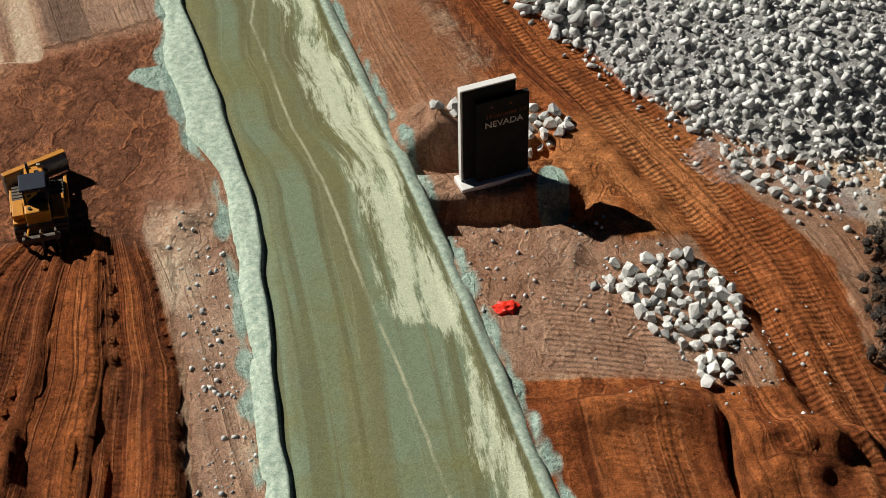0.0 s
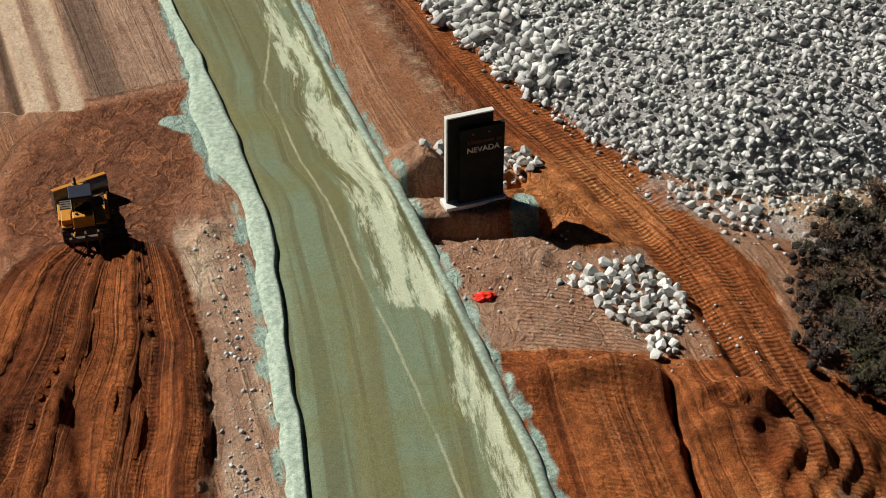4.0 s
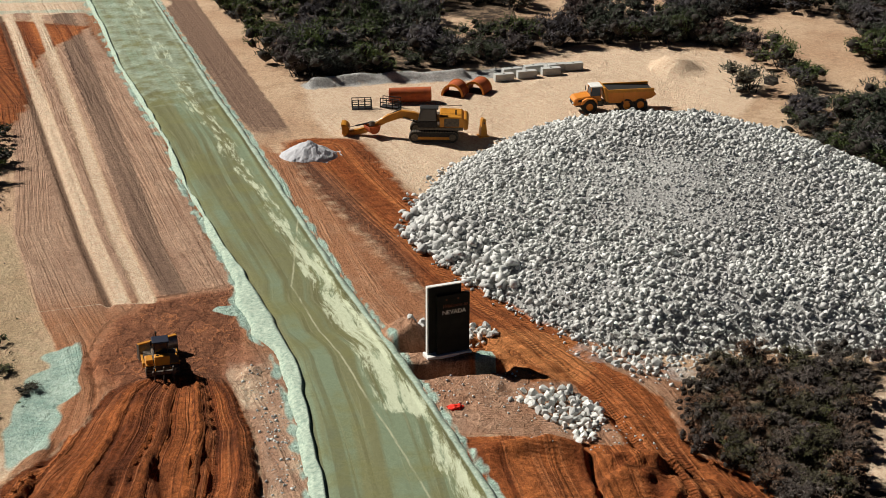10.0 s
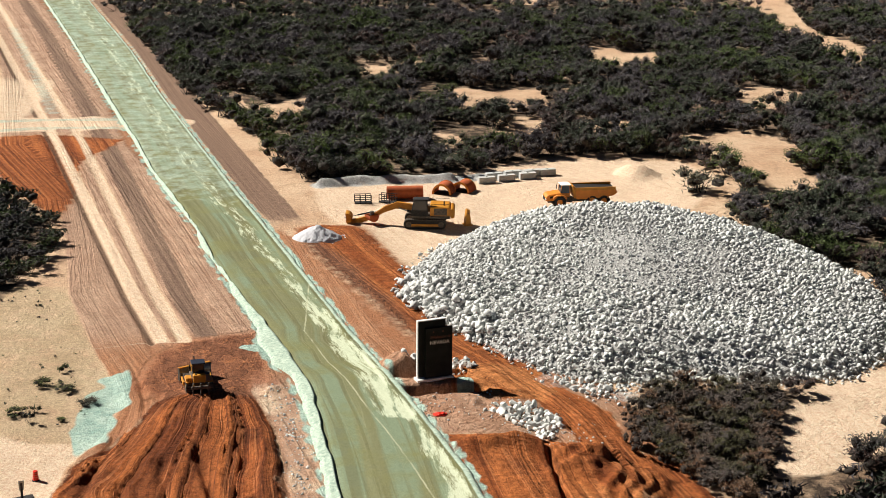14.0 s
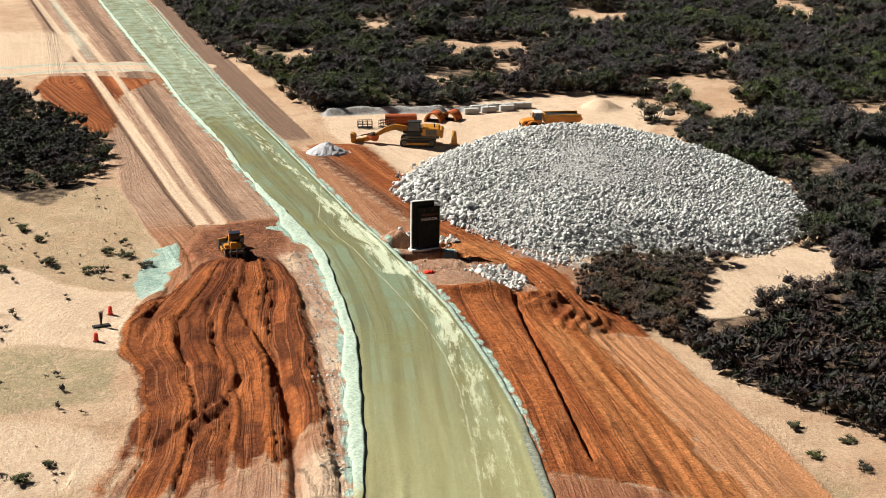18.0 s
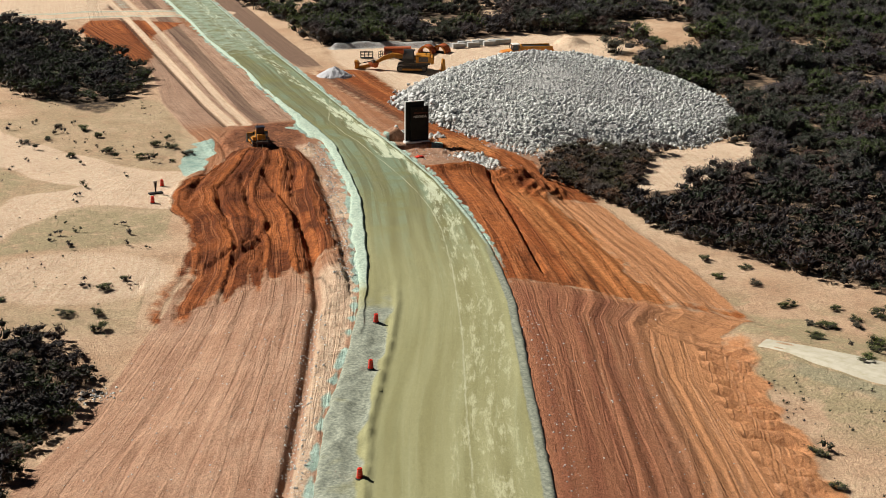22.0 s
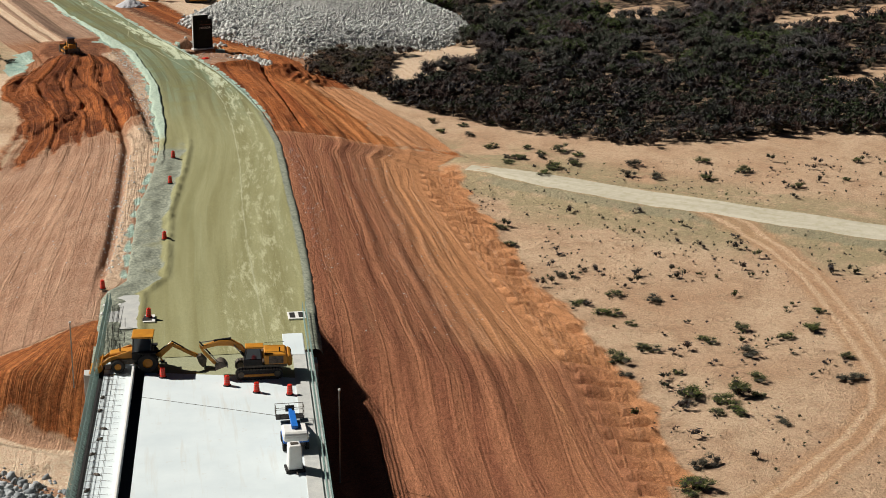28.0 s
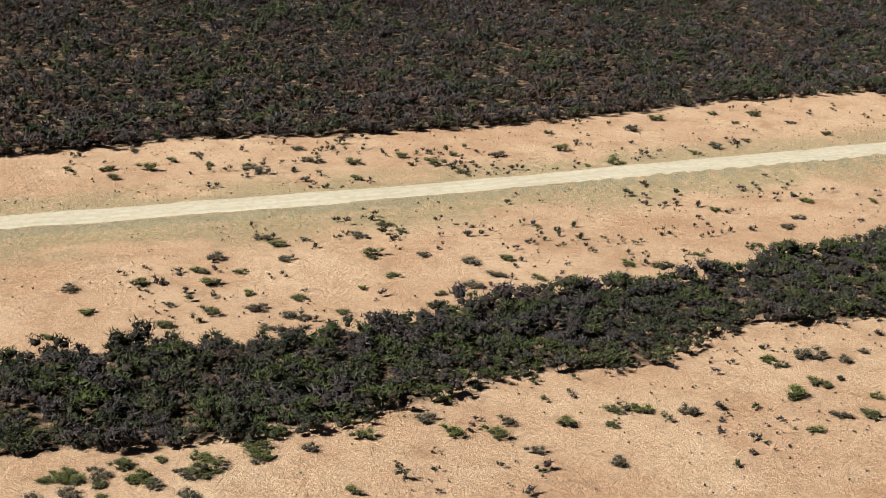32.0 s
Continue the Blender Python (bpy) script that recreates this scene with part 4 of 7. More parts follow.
seam = np.clip(RX - at(SEAM, RY), -2, 2) + 0.4 * smooth(RY, 0, 5) + 0.4 * smooth(-RY, 60, 90)
lime = np.maximum(np.where(U < 1, 1.0, smooth(RI + 0.12 - RX, -0.1, 0.1)) * (1 - near_bridge), smooth(-dr, -1.0, -0.5))
lime = np.maximum(lime, 0.45 * smooth(RY, 30, 70))
gravel = near_bridge * smooth(-dl - 1.1 * (grain(RX, RY, 2.4, 50) - 0.5), -3.6, -2.8) * (0.55 + 0.6 * grain(RX, RY, 3.2, 51))
gravel = np.maximum(gravel, smooth(-dr, -1.3, -0.8) * smooth(-RY, 30, 60))
road = link_mesh("road", np.stack([RX.ravel(), RY.ravel(), RZ.ravel()], 1), sheet(rs, ry), ROAD, smooth_faces=True,
    attrs=[("dust", smooth(-RY, 15, 60) * 0.9, "FLOAT"), ("chalk", chalk, "FLOAT"), ("seam", seam, "FLOAT"), ("lime", lime * (1 - gravel), "FLOAT"), ("gravel", gravel, "FLOAT"), ("flow", np.stack([RX - at(ROAD_L, np.maximum(RY, -106)), RY, 0 * S], -1), "FLOAT_VECTOR")])
tagged(road, "unpaved pale green road base with chalky patches and loose berms", "road", kind="structure")



# ---- things ----
def part(name, bm, mat, parent, label=""):
    me = bpy.data.meshes.new(name)
    bmesh.ops.recalc_face_normals(bm, faces=bm.faces)
    bm.to_mesh(me)
    bm.free()
    me.materials.append(mat)
    ob = new(name, me)
    ob.parent = parent
    if label:
        ob["label"] = label
    return ob


def thing(name, m, label, category, group=""):
    ob = new(name)
    ob.matrix_basis = m
    return tagged(ob, label, category, group)


def box(x0, y0, z0, x1, y1, z1, bevel=0.0, bm=None):
    """A block between two corners, its edges rounded by bevel."""
    one = bm or bmesh.new()
    made = bmesh.ops.create_cube(one, size=1.0)["verts"]
    for v in made:
        v.co = Vector(((x0 + x1) / 2 + v.co.x * (x1 - x0), (y0 + y1) / 2 + v.co.y * (y1 - y0), (z0 + z1) / 2 + v.co.z * (z1 - z0)))
    if bevel:
        edges = list({e for v in made for e in v.link_edges})
        bmesh.ops.bevel(one, geom=edges, offset=bevel, segments=2, affect="EDGES", profile=0.5)
    return one


def slab(outline, y0, y1, bevel=0.0, bm=None):
    """An outline of (x, z) corners drawn out from y0 to y1."""
    one = bm or bmesh.new()
    a = [one.verts.new((x, y0, z)) for x, z in outline]
    b = [one.verts.new((x, y1, z)) for x, z in outline]
    n = len(outline)
    faces = [one.faces.new(a), one.faces.new(b[::-1])] + [one.faces.new((a[i], b[i], b[(i + 1) % n], a[(i + 1) % n])) for i in range(n)]
    if bevel:
        edges = list({e for f in faces for e in f.edges})
        bmesh.ops.bevel(one, geom=edges, offset=bevel, segments=1, affect="EDGES")
    return one


def rod(a, b, r, r2=None, sides=10, bm=None):
    """A round bar from a to b."""
    one = bm or bmesh.new()
    a, b = Vector(a), Vector(b)
    m = Matrix.Translation((a + b) / 2) @ (b - a).to_track_quat("Z", "Y").to_matrix().to_4x4()
    bmesh.ops.create_cone(one, cap_ends=True, segments=sides, radius1=r, radius2=r if r2 is None else r2, depth=(b - a).length, matrix=m)
    return one


def turned(profile, sides=20, m=Matrix(), bm=None):
    """A profile of (radius, z) turned round z."""
    one = bm or bmesh.new()
    rings = [[one.verts.new(m @ Vector((r * math.cos(k * 2 * math.pi / sides), r * math.sin(k * 2 * math.pi / sides), z))) for k in range(sides)] for r, z in profile]
    for p, q in zip(rings, rings[1:]):
        for k in range(sides):
            one.faces.new((p[k], p[(k + 1) % sides], q[(k + 1) % sides], q[k]))
    return one



# ---- broken stone ----
def stone_mat(name, a, b, dark, island=True):
    m = Nodes(name, 0.85, 0, 0.25)
    p = m.where()
    grainy = m.noise(p, 7.0, 5)
    pick = m.tree.nodes.new("ShaderNodeNewGeometry").outputs["Random Per Island"] if island else m.tree.nodes.new("ShaderNodeObjectInfo").outputs["Random"]
    c = m.mix(m.remap(pick, 0.1, 0.9), a, b)
    c = m.mix(m.remap(m.noise(p, 0.12, 3), 0.42, 0.62), c, m.mix(0.5, c, (0.47, 0.46, 0.45)))
    c = m.mix(m.remap(grainy, 0.5, 0.75), c, dark)
    return m.color(c).bump(grainy, 0.03).mat


HEAP_STONE = stone_mat("heap stone", (0.36, 0.37, 0.355), (0.82, 0.83, 0.79), (0.32, 0.32, 0.31))
BOULDER = stone_mat("boulder stone", (0.50, 0.505, 0.48), (0.80, 0.80, 0.75), (0.38, 0.385, 0.37), island=False)
RUBBLE = stone_mat("rubble stone", (0.16, 0.19, 0.205), (0.46, 0.49, 0.50), (0.13, 0.15, 0.16))


def stone_shape(seed, level=1):
    """A broken stone about one metre across: the hull of a few corners, with its base at z = 0."""
    rnd = np.random.RandomState(seed)
    bm = bmesh.new()
    cloud = rnd.normal(size=(9 + 5 * level, 3))
    cloud *= rnd.uniform(0.40, 0.60, (len(cloud), 1)) / np.linalg.norm(cloud, axis=1)[:, None]
    for p in cloud:
        bm.verts.new(p)
    hull = bmesh.ops.convex_hull(bm, input=bm.verts)
    bmesh.ops.delete(bm, geom=[g for g in set(hull["geom_interior"] + hull["geom_unused"]) if isinstance(g, bmesh.types.BMVert)], context="VERTS")
    bm.verts.index_update()
    v = np.array([x.co[:] for x in bm.verts])
    v *= rnd.uniform([0.85, 0.75, 0.6], [1.2, 1.0, 0.9])
    v[:, 2] -= v[:, 2].min()
    faces = [[x.index for x in f.verts] for f in bm.faces]
    bm.free()
    return v, np.array(faces)


SMALL = [stone_shape(s, 1) for s in range(8)]
LARGE = [stone_shape(s + 50, 2) for s in range(7)]


def scatter_mesh(name, shapes, places, sizes, seed, mat, sink=0.25, flat=None):
    """One mesh of many stones: each shape turned, sized and set at its place."""
    rnd = np.random.RandomState(seed)
    vs, fs, base = [], [], 0
    for p, s in zip(places, sizes):
        v, f = shapes[rnd.randint(len(shapes))]
        a, b = rnd.uniform(0, 6.283), rnd.normal(0, 0.35)
        ca, sa, cb, sb = math.cos(a), math.sin(a), math.cos(b), math.sin(b)
        w = v @ np.array([[ca, sa, 0], [-sa, ca, 0], [0, 0, 1]]) @ np.array([[1, 0, 0], [0, cb, sb], [0, -sb, cb]])
        vs.append(w * s + (p[0], p[1], p[2] - sink * s))
        fs.append(f + base)
        base += len(v)
    vs, fs = np.concatenate(vs), np.concatenate(fs)
    return link_mesh(name, vs, fs, mat)


rnd = np.random.RandomState(3)
hx, hy = np.meshgrid(np.arange(-1.5, 48, 0.31), np.arange(1, 60, 0.32))
spots = np.stack([(hx + rnd.uniform(-0.22, 0.22, hx.shape)).ravel(), (hy + rnd.uniform(-0.22, 0.22, hx.shape)).ravel()], 1)
depth = ring_depth(spots[:, 0], spots[:, 1], PILE_RING)
keep = (depth > -0.2 - 1.2 * rnd.rand(len(spots)) ** 2) & (spots[:, 1] < 45 + 4 * rnd.rand(len(spots)))
spots, depth = spots[keep], depth[keep]
worn = smooth(-np.hypot((spots[:, 0] - 22) / 11, (spots[:, 1] - 24) / 9), -1.2, -0.6) * (0.4 + 0.9 * grain(spots[:, 0], spots[:, 1], 3, 77))
sizes = (0.19 + 0.46 * rnd.rand(len(spots)) ** 1.8) * (1 - 0.4 * worn)
coarse = (spots[:, 0] < 7) & (spots[:, 1] > 11) & (spots[:, 1] < 28) & (depth < 3)
sizes = np.where(coarse & (rnd.rand(len(spots)) < 0.5), rnd.uniform(0.6, 1.05, len(spots)), sizes)
zs = height(spots[:, 0], spots[:, 1])
heap = new("stone_heap")
heap.location = (20, 25, 0)
tagged(heap, "large mound of broken pale grey quarry stone", "rock pile")
front = np.argsort(spots[:, 1] + 0.12 * np.abs(spots[:, 0] - 14))[:300]
rest = np.setdiff1d(np.arange(len(spots)), front)
P3 = np.stack([spots[:, 0], spots[:, 1], zs + 0.16 * sizes * rnd.normal(size=len(spots))], 1)
body_mesh = scatter_mesh("rubble", SMALL, P3[rest] - heap.location, sizes[rest], 5, HEAP_STONE, 0.12)
body_mesh.parent = heap
tagged(body_mesh, kind="stuff")


def piece_meshes(name, shapes, mat):
    out = []
    for v, f in shapes:
        me = bpy.data.meshes.new(name)
        me.from_pydata(v.tolist(), [], f.tolist())
        me.materials.append(mat)
        out.append(me)
    return out


HEAP_PIECES, BOULDERS = piece_meshes("stone", SMALL, BOULDER), piece_meshes("boulder", LARGE, BOULDER)
for k in front:
    ob = new("stone", HEAP_PIECES[k % len(HEAP_PIECES)])
    ob.parent = heap
    ob.matrix_basis = Matrix.Translation(Vector(P3[k]) - heap.location - Vector((0, 0, 0.2 * sizes[k]))) @ Euler((rnd.normal(0, 0.3), rnd.normal(0, 0.3), rnd.uniform(0, 6.28))).to_matrix().to_4x4() @ Matrix.Scale(sizes[k], 4)


def boulder_group(ring, count, low, high, group, label, seed, gap=0.8):
    """Boulders strewn inside a ring, none in another."""
    rnd, placed = np.random.RandomState(seed), []
    xs, ys = [p[0] for p in ring], [p[1] for p in ring]
    tries = 0
    while len(placed) < count and tries < 6000:
        tries += 1
        x, y, s = rnd.uniform(min(xs), max(xs)), rnd.uniform(min(ys), max(ys)), rnd.uniform(low, high)
        if not inside(np.array(x), np.array(y), ring) or any(math.hypot(x - a, y - b) < gap * (s + c) / 2 for a, b, c in placed):
            continue
        placed.append((x, y, s))
        ob = new("boulder", BOULDERS[rnd.randint(len(BOULDERS))])
        ob.matrix_basis = Matrix.Translation((x, y, float(height(x, y)) - 0.12 * s)) @ Euler((rnd.normal(0, 0.2), rnd.normal(0, 0.2), rnd.uniform(0, 6.28))).to_matrix().to_4x4() @ Matrix.Scale(s, 4)
        tagged(ob, label, "boulder", group)


boulder_group([(6.6, -4.9), (8.3, -4.2), (9.6, -3.9), (11.4, -6.2), (10.9, -8.2), (9.6, -9.3), (7.6, -9.0), (6.3, -7.4)], 70, 0.42, 0.86, "boulders on red dirt", "pale grey broken boulder on the red dirt", 11)
boulder_group([(8.7, -9.7), (9.9, -9.5), (10.1, -10.6), (8.9, -11.2)], 13, 0.4, 0.75, "boulders on red dirt", "pale grey broken boulder on the red dirt", 12)
boulder_group([(5.0, -5.0), (6.4, -4.2), (6.6, -6.8), (5.2, -6.6)], 7, 0.4, 0.75, "boulders on red dirt", "pale grey broken boulder on the red dirt", 13)
boulder_group([(11.5, 3.2), (14.0, 2.8), (16.2, 0.6), (15.6, -0.6), (13.2, -0.2)], 26, 0.4, 0.85, "boulders beside the stone heap", "whitish boulder lying beside the stone heap", 14, 1.0)
boulder_group([(2.9, 2.6), (4.9, 3.3), (5.4, 4.6), (3.2, 5.6)], 16, 0.4, 0.8, "boulders behind the sign", "white boulder piled behind the sign", 15)
boulder_group([(-1.2, 4.3), (0.2, 4.6), (0.0, 5.4), (-1.0, 5.3)], 4, 0.5, 0.8, "boulders behind the sign", "white boulder piled behind the sign", 16)


# ---- loose stones ----
CHIPS = [stone_shape(s + 90, 1) for s in range(5)]


def strew(name, line, wide, count, low, high, seed, mat, label):
    """Stones strewn along a line, thickest at its middle."""
    rnd = np.random.RandomState(seed)
    a = np.array(line, float)
    run = np.concatenate([[0], np.cumsum(np.hypot(*np.diff(a, axis=0).T))])
    t = rnd.uniform(0, run[-1], count)
    x, y = np.interp(t, run, a[:, 0]) + rnd.normal(0, wide, count), np.interp(t, run, a[:, 1]) + rnd.normal(0, wide, count)
    ob = scatter_mesh(name, CHIPS, np.stack([x, y, height(x, y)], 1), low + (high - low) * rnd.rand(count) ** 3, seed, mat, 0.3)
    return tagged(ob, label, "stones", kind="stuff")


strew("loose_stones", [(-11.5, -1), (-9.6, -12), (-8.3, -27), (-7.2, -40), (-6.8, -54)], 0.55, 900, 0.06, 0.3, 41, HEAP_STONE, "pale stones loose on the red shoulder of the road")
strew("loose_stones", [(12, 5), (15, 1.5), (18, 0), (21, 2)], 1.5, 500, 0.08, 0.5, 42, HEAP_STONE, "pale stones loose at the foot of the heap")
strew("loose_stones", [(0, -5), (4, -4.5), (9, -7.5), (12, -11)], 1.8, 420, 0.05, 0.28, 43, HEAP_STONE, "small stones loose on the brown ground by the sign")
strew("loose_stones", [(-9.7, -60), (-10, -80), (-10.6, -104)], 0.6, 700, 0.06, 0.3, 44, HEAP_STONE, "pale stones loose on the beige shoulder")
strew("loose_stones", [(9, -60), (9.3, -80), (8.6, -106)], 0.5, 260, 0.05, 0.22, 45, HEAP_STONE, "grey stones loose along the crest of the slope")
strew("loose_stones", [(-14, -60), (-18, -80), (-20, -105)], 4.5, 500, 0.04, 0.2, 46, HEAP_STONE, "small stones scattered on the graded west slope")
strew("loose_stones", [(14, -60), (16, -85), (17, -118)], 3.5, 400, 0.04, 0.2, 47, HEAP_STONE, "small stones scattered on the graded east slope")
strew("riprap", [(-36, -122), (-30, -127), (-23, -132.5), (-15, -137)], 2.2, 2200, 0.28, 1.0, 48, RUBBLE, "grey broken rock banked beside the bridge")
strew("riprap", [(-29, -71), (-26.5, -70.5)], 0.7, 60, 0.2, 0.5, 49, HEAP_STONE, "pale broken rock at the foot of the slope")

# ---- desert shrubs ----
def thicket_leaves(name, *tones):
    """Leaves that run from brown by grey and dark green to bright green, shrub by shrub."""
    m = Nodes(name, 0.8, 0, 0.2)
    tint = m.attr("tint")
    c = m.mix(m.remap(tint, 0.10, 0.20), tones[0], tones[1])
    c = m.mix(m.remap(tint, 0.38, 0.52), c, tones[2])
    c = m.mix(m.remap(tint, 0.70, 0.90), c, tones[3])
    pick = m.tree.nodes.new("ShaderNodeNewGeometry").outputs["Random Per Island"]
    return m.color(m.mix(m.remap(pick, 0.5, 1.0, 0.0, 0.7), c, m.mix(0.35, c, (0.25, 0.225, 0.20)))).mat


PALE_LEAVES = thicket_leaves("grey sage leaves", (0.112, 0.064, 0.052), (0.105, 0.094, 0.104), (0.058, 0.070, 0.046), (0.082, 0.118, 0.028))
DRY = thicket_leaves("dry brown twigs", (0.22, 0.130, 0.078), (0.135, 0.110, 0.098), (0.095, 0.085, 0.046), (0.12, 0.13, 0.040))
# the pale grey tones at roughly half strength, for most other thickets
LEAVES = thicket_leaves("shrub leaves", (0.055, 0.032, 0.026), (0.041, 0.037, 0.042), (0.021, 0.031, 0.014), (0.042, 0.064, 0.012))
# near black, since it also colours the cores that shade each crown
TWIGS_AND_SHADE = speckled("shrub twigs", (0.018, 0.015, 0.012), (0.045, 0.036, 0.030), 9.0, bump=0)


def shrub_shape(seed, leaves, size, lobes=5, stems=7, core=0.8):
    """A shrub one metre wide: leaf scraps on several uneven lobes, on a few leaning stems, with near-black cores that
    put shade inside the crown. Returns points, faces and how many faces are stems or cores.
    """
    rnd = np.random.RandomState(seed)
    vs, fs = [], []
    hubs = [np.array([rnd.uniform(-0.32, 0.32), rnd.uniform(-0.32, 0.32), rnd.uniform(0.16, 0.50)]) for _ in range(lobes)]
    for k in range(stems):
        tip = hubs[k % lobes] + rnd.normal(0, 0.12, 3)
        root = np.array([*rnd.normal(0, 0.06, 2), -0.06])
        side = np.cross(tip - root, rnd.normal(size=3))
        side *= 0.018 / np.linalg.norm(side)
        other = np.cross(tip - root, side)
        other *= 0.018 / np.linalg.norm(other)
        b = len(vs)
        vs += [root + side, root - side, root + other, tip]
        fs += [(b, b + 2, b + 3), (b + 2, b + 1, b + 3), (b + 1, b, b + 3)]
    bm = bmesh.new()
    bmesh.ops.create_icosphere(bm, subdivisions=1, radius=1.0)
    ball, tri = np.array([q.co[:] for q in bm.verts]), [[q.index for q in t.verts] for t in bm.faces]
    bm.free()
    # a near-black ball in each lobe stands in for the crown's inner shade
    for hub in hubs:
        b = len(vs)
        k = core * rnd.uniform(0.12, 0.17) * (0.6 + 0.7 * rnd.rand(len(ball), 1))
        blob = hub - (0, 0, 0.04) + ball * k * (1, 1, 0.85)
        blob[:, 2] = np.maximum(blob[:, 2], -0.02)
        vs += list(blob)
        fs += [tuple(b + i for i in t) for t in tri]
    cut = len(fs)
    for _ in range(leaves):
        hub = hubs[rnd.randint(lobes)]
        n = rnd.normal(size=3)
        n /= np.linalg.norm(n)
        n[2] = abs(n[2]) * 1.1 - 0.25
        c = hub + n * rnd.uniform(0.10, 0.25) * np.array([1, 1, 0.8])
        c[2] = max(c[2], 0.03)
        u = rnd.normal(size=3) * 0.75 + n * 0.6 + np.array([c[0], c[1], 0.45])
        u /= np.linalg.norm(u)
        v = np.cross(u, rnd.normal(size=3))
        v /= np.linalg.norm(v)
        s = size * rnd.uniform(0.6, 1.4)
        b = len(vs)
        vs += [c - u * s - v * s * 0.34, c - u * s * 0.8 + v * s * 0.34, c + u * s * 1.7]
        fs.append((b, b + 1, b + 2))
    return np.array(vs), np.array(fs), cut


FAR_SHRUBS = [shrub_shape(200 + s, 80, 0.062, lobes=3, stems=2) for s in range(9)]
BIG_SHRUBS = [shrub_shape(240 + s, 620, 0.027, lobes=8, stems=8) for s in range(9)]
MID_SHRUBS = [shrub_shape(260 + s, 190, 0.048, lobes=6, stems=5) for s in range(9)]
TINY_SHRUBS = [shrub_shape(280 + s, 36, 0.10, lobes=2, stems=3) for s in range(9)]
NEAR_SHRUBS = [shrub_shape(300 + s, 560, 0.036, lobes=8, stems=14, core=0.8) for s in range(7)]


def thicket(name, spots, widths, tints, seed, label, shapes, mat=None):
    rnd = np.random.RandomState(seed)
    vs, fs, ts, ms, base = [], [], [], [], 0
    zs = height(spots[:, 0], spots[:, 1])
    for (x, y), z, w, t in zip(spots, zs, widths, tints):
        v, f, cut = shapes[rnd.randint(len(shapes))]
        a = rnd.uniform(0, 6.283)
        ca, sa = math.cos(a), math.sin(a)
        q = v @ np.array([[ca, sa, 0], [-sa, ca, 0], [0, 0, rnd.uniform(0.65, 1.1)]]) * w
        vs.append(q + (x, y, z))
        fs.append(f + base)
        ts.append(np.full(len(v), t))
        ms.append(np.arange(len(f)) < cut)
        base += len(v)
    me = bpy.data.meshes.new(name)
    V, F = np.concatenate(vs), np.concatenate(fs)
    me.vertices.add(len(V))
    me.vertices.foreach_set("co", V.astype(np.float32).ravel())
    me.loops.add(F.size)
    me.loops.foreach_set("vertex_index", F.astype(np.int32).ravel())
    me.polygons.add(len(F))
    me.polygons.foreach_set("loop_start", np.arange(0, F.size, 3, dtype=np.int32))
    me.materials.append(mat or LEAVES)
    me.materials.append(TWIGS_AND_SHADE)
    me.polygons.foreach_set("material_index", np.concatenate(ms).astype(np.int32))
    me.update()
    a = me.attributes.new("tint", "FLOAT", "POINT")
    a.data.foreach_set("value", np.concatenate(ts).astype(np.float32))
    return tagged(new(name, me), label, "shrubs", kind="stuff")


rnd = np.random.RandomState(21)


def fill(ring, box, spacing, holes=(), seed=0, patch=0.0):
    """Jittered spots inside a ring, thinned by holes and by patches."""
    rnd = np.random.RandomState(seed)
    xs, ys = np.arange(box[0], box[2], spacing), np.arange(box[1], box[3], spacing)
    gx_, gy_ = np.meshgrid(xs, ys)
    x, y = (gx_ + rnd.uniform(-0.5, 0.5, gx_.shape) * spacing).ravel(), (gy_ + rnd.uniform(-0.5, 0.5, gx_.shape) * spacing).ravel()
    keep = inside(x, y, ring)
    for hole in holes:
        keep &= ~(inside(x, y, hole) | inside(x, y + 0.5, hole))
    if patch:
        keep &= (grain(x, y, 9, 31) * 0.65 + grain(x, y, 3.5, 32) * 0.35) > patch
    return np.stack([x[keep], y[keep]], 1)


def tints_for(s, rnd, green=0.0):
    return np.clip(0.35 * grain(s[:, 0], s[:, 1], 14, 41) + 0.85 * rnd.rand(len(s)) - 0.12 + green, 0, 1)


def wood(name, spots, low, high, seed, label, shapes, green=0.0, mat=None):
    rnd = np.random.RandomState(seed)
    w = rnd.uniform(low, high, len(spots)) * (0.75 + 0.5 * grain(spots[:, 0], spots[:, 1], 7, 42))
    return thicket(name, spots, w, tints_for(spots, rnd, green), seed, label, shapes, mat)


def edge_row(ring, first, last, step=2.2, deep=2.0, seed=0):
    """Shrubs along the rim of a wood, a little inside it."""
    rnd, out = np.random.RandomState(seed), []
    for (ax, ay), (bx, by) in zip(ring[first:last], ring[first + 1:last + 1]):
        d = math.hypot(bx - ax, by - ay)
        for k in range(int(d / step) + 1):
            f = (k + rnd.rand()) * step / d
            for side_ in (-1, 1):
                o = deep * rnd.uniform(0.5, 1.1) * side_
                out.append((ax + (bx - ax) * f - (by - ay) / d * o, ay + (by - ay) * f + (bx - ax) / d * o))
    out = np.array(out)
    return out[inside(out[:, 0], out[:, 1], ring) & ~inside(out[:, 0], out[:, 1], CLEARINGS[0])]


def within_reach(s, far=400):
    return s[(np.hypot(s[:, 0] + 5, s[:, 1] + 243) < far) | (s[:, 0] < 95)]


def off_patch(s):
    """Leave the dry shrubs at the foot of the heap to their own thicket."""
    return s[~((s[:, 0] < 31) & (s[:, 1] > -19) & (s[:, 1] < 8))]


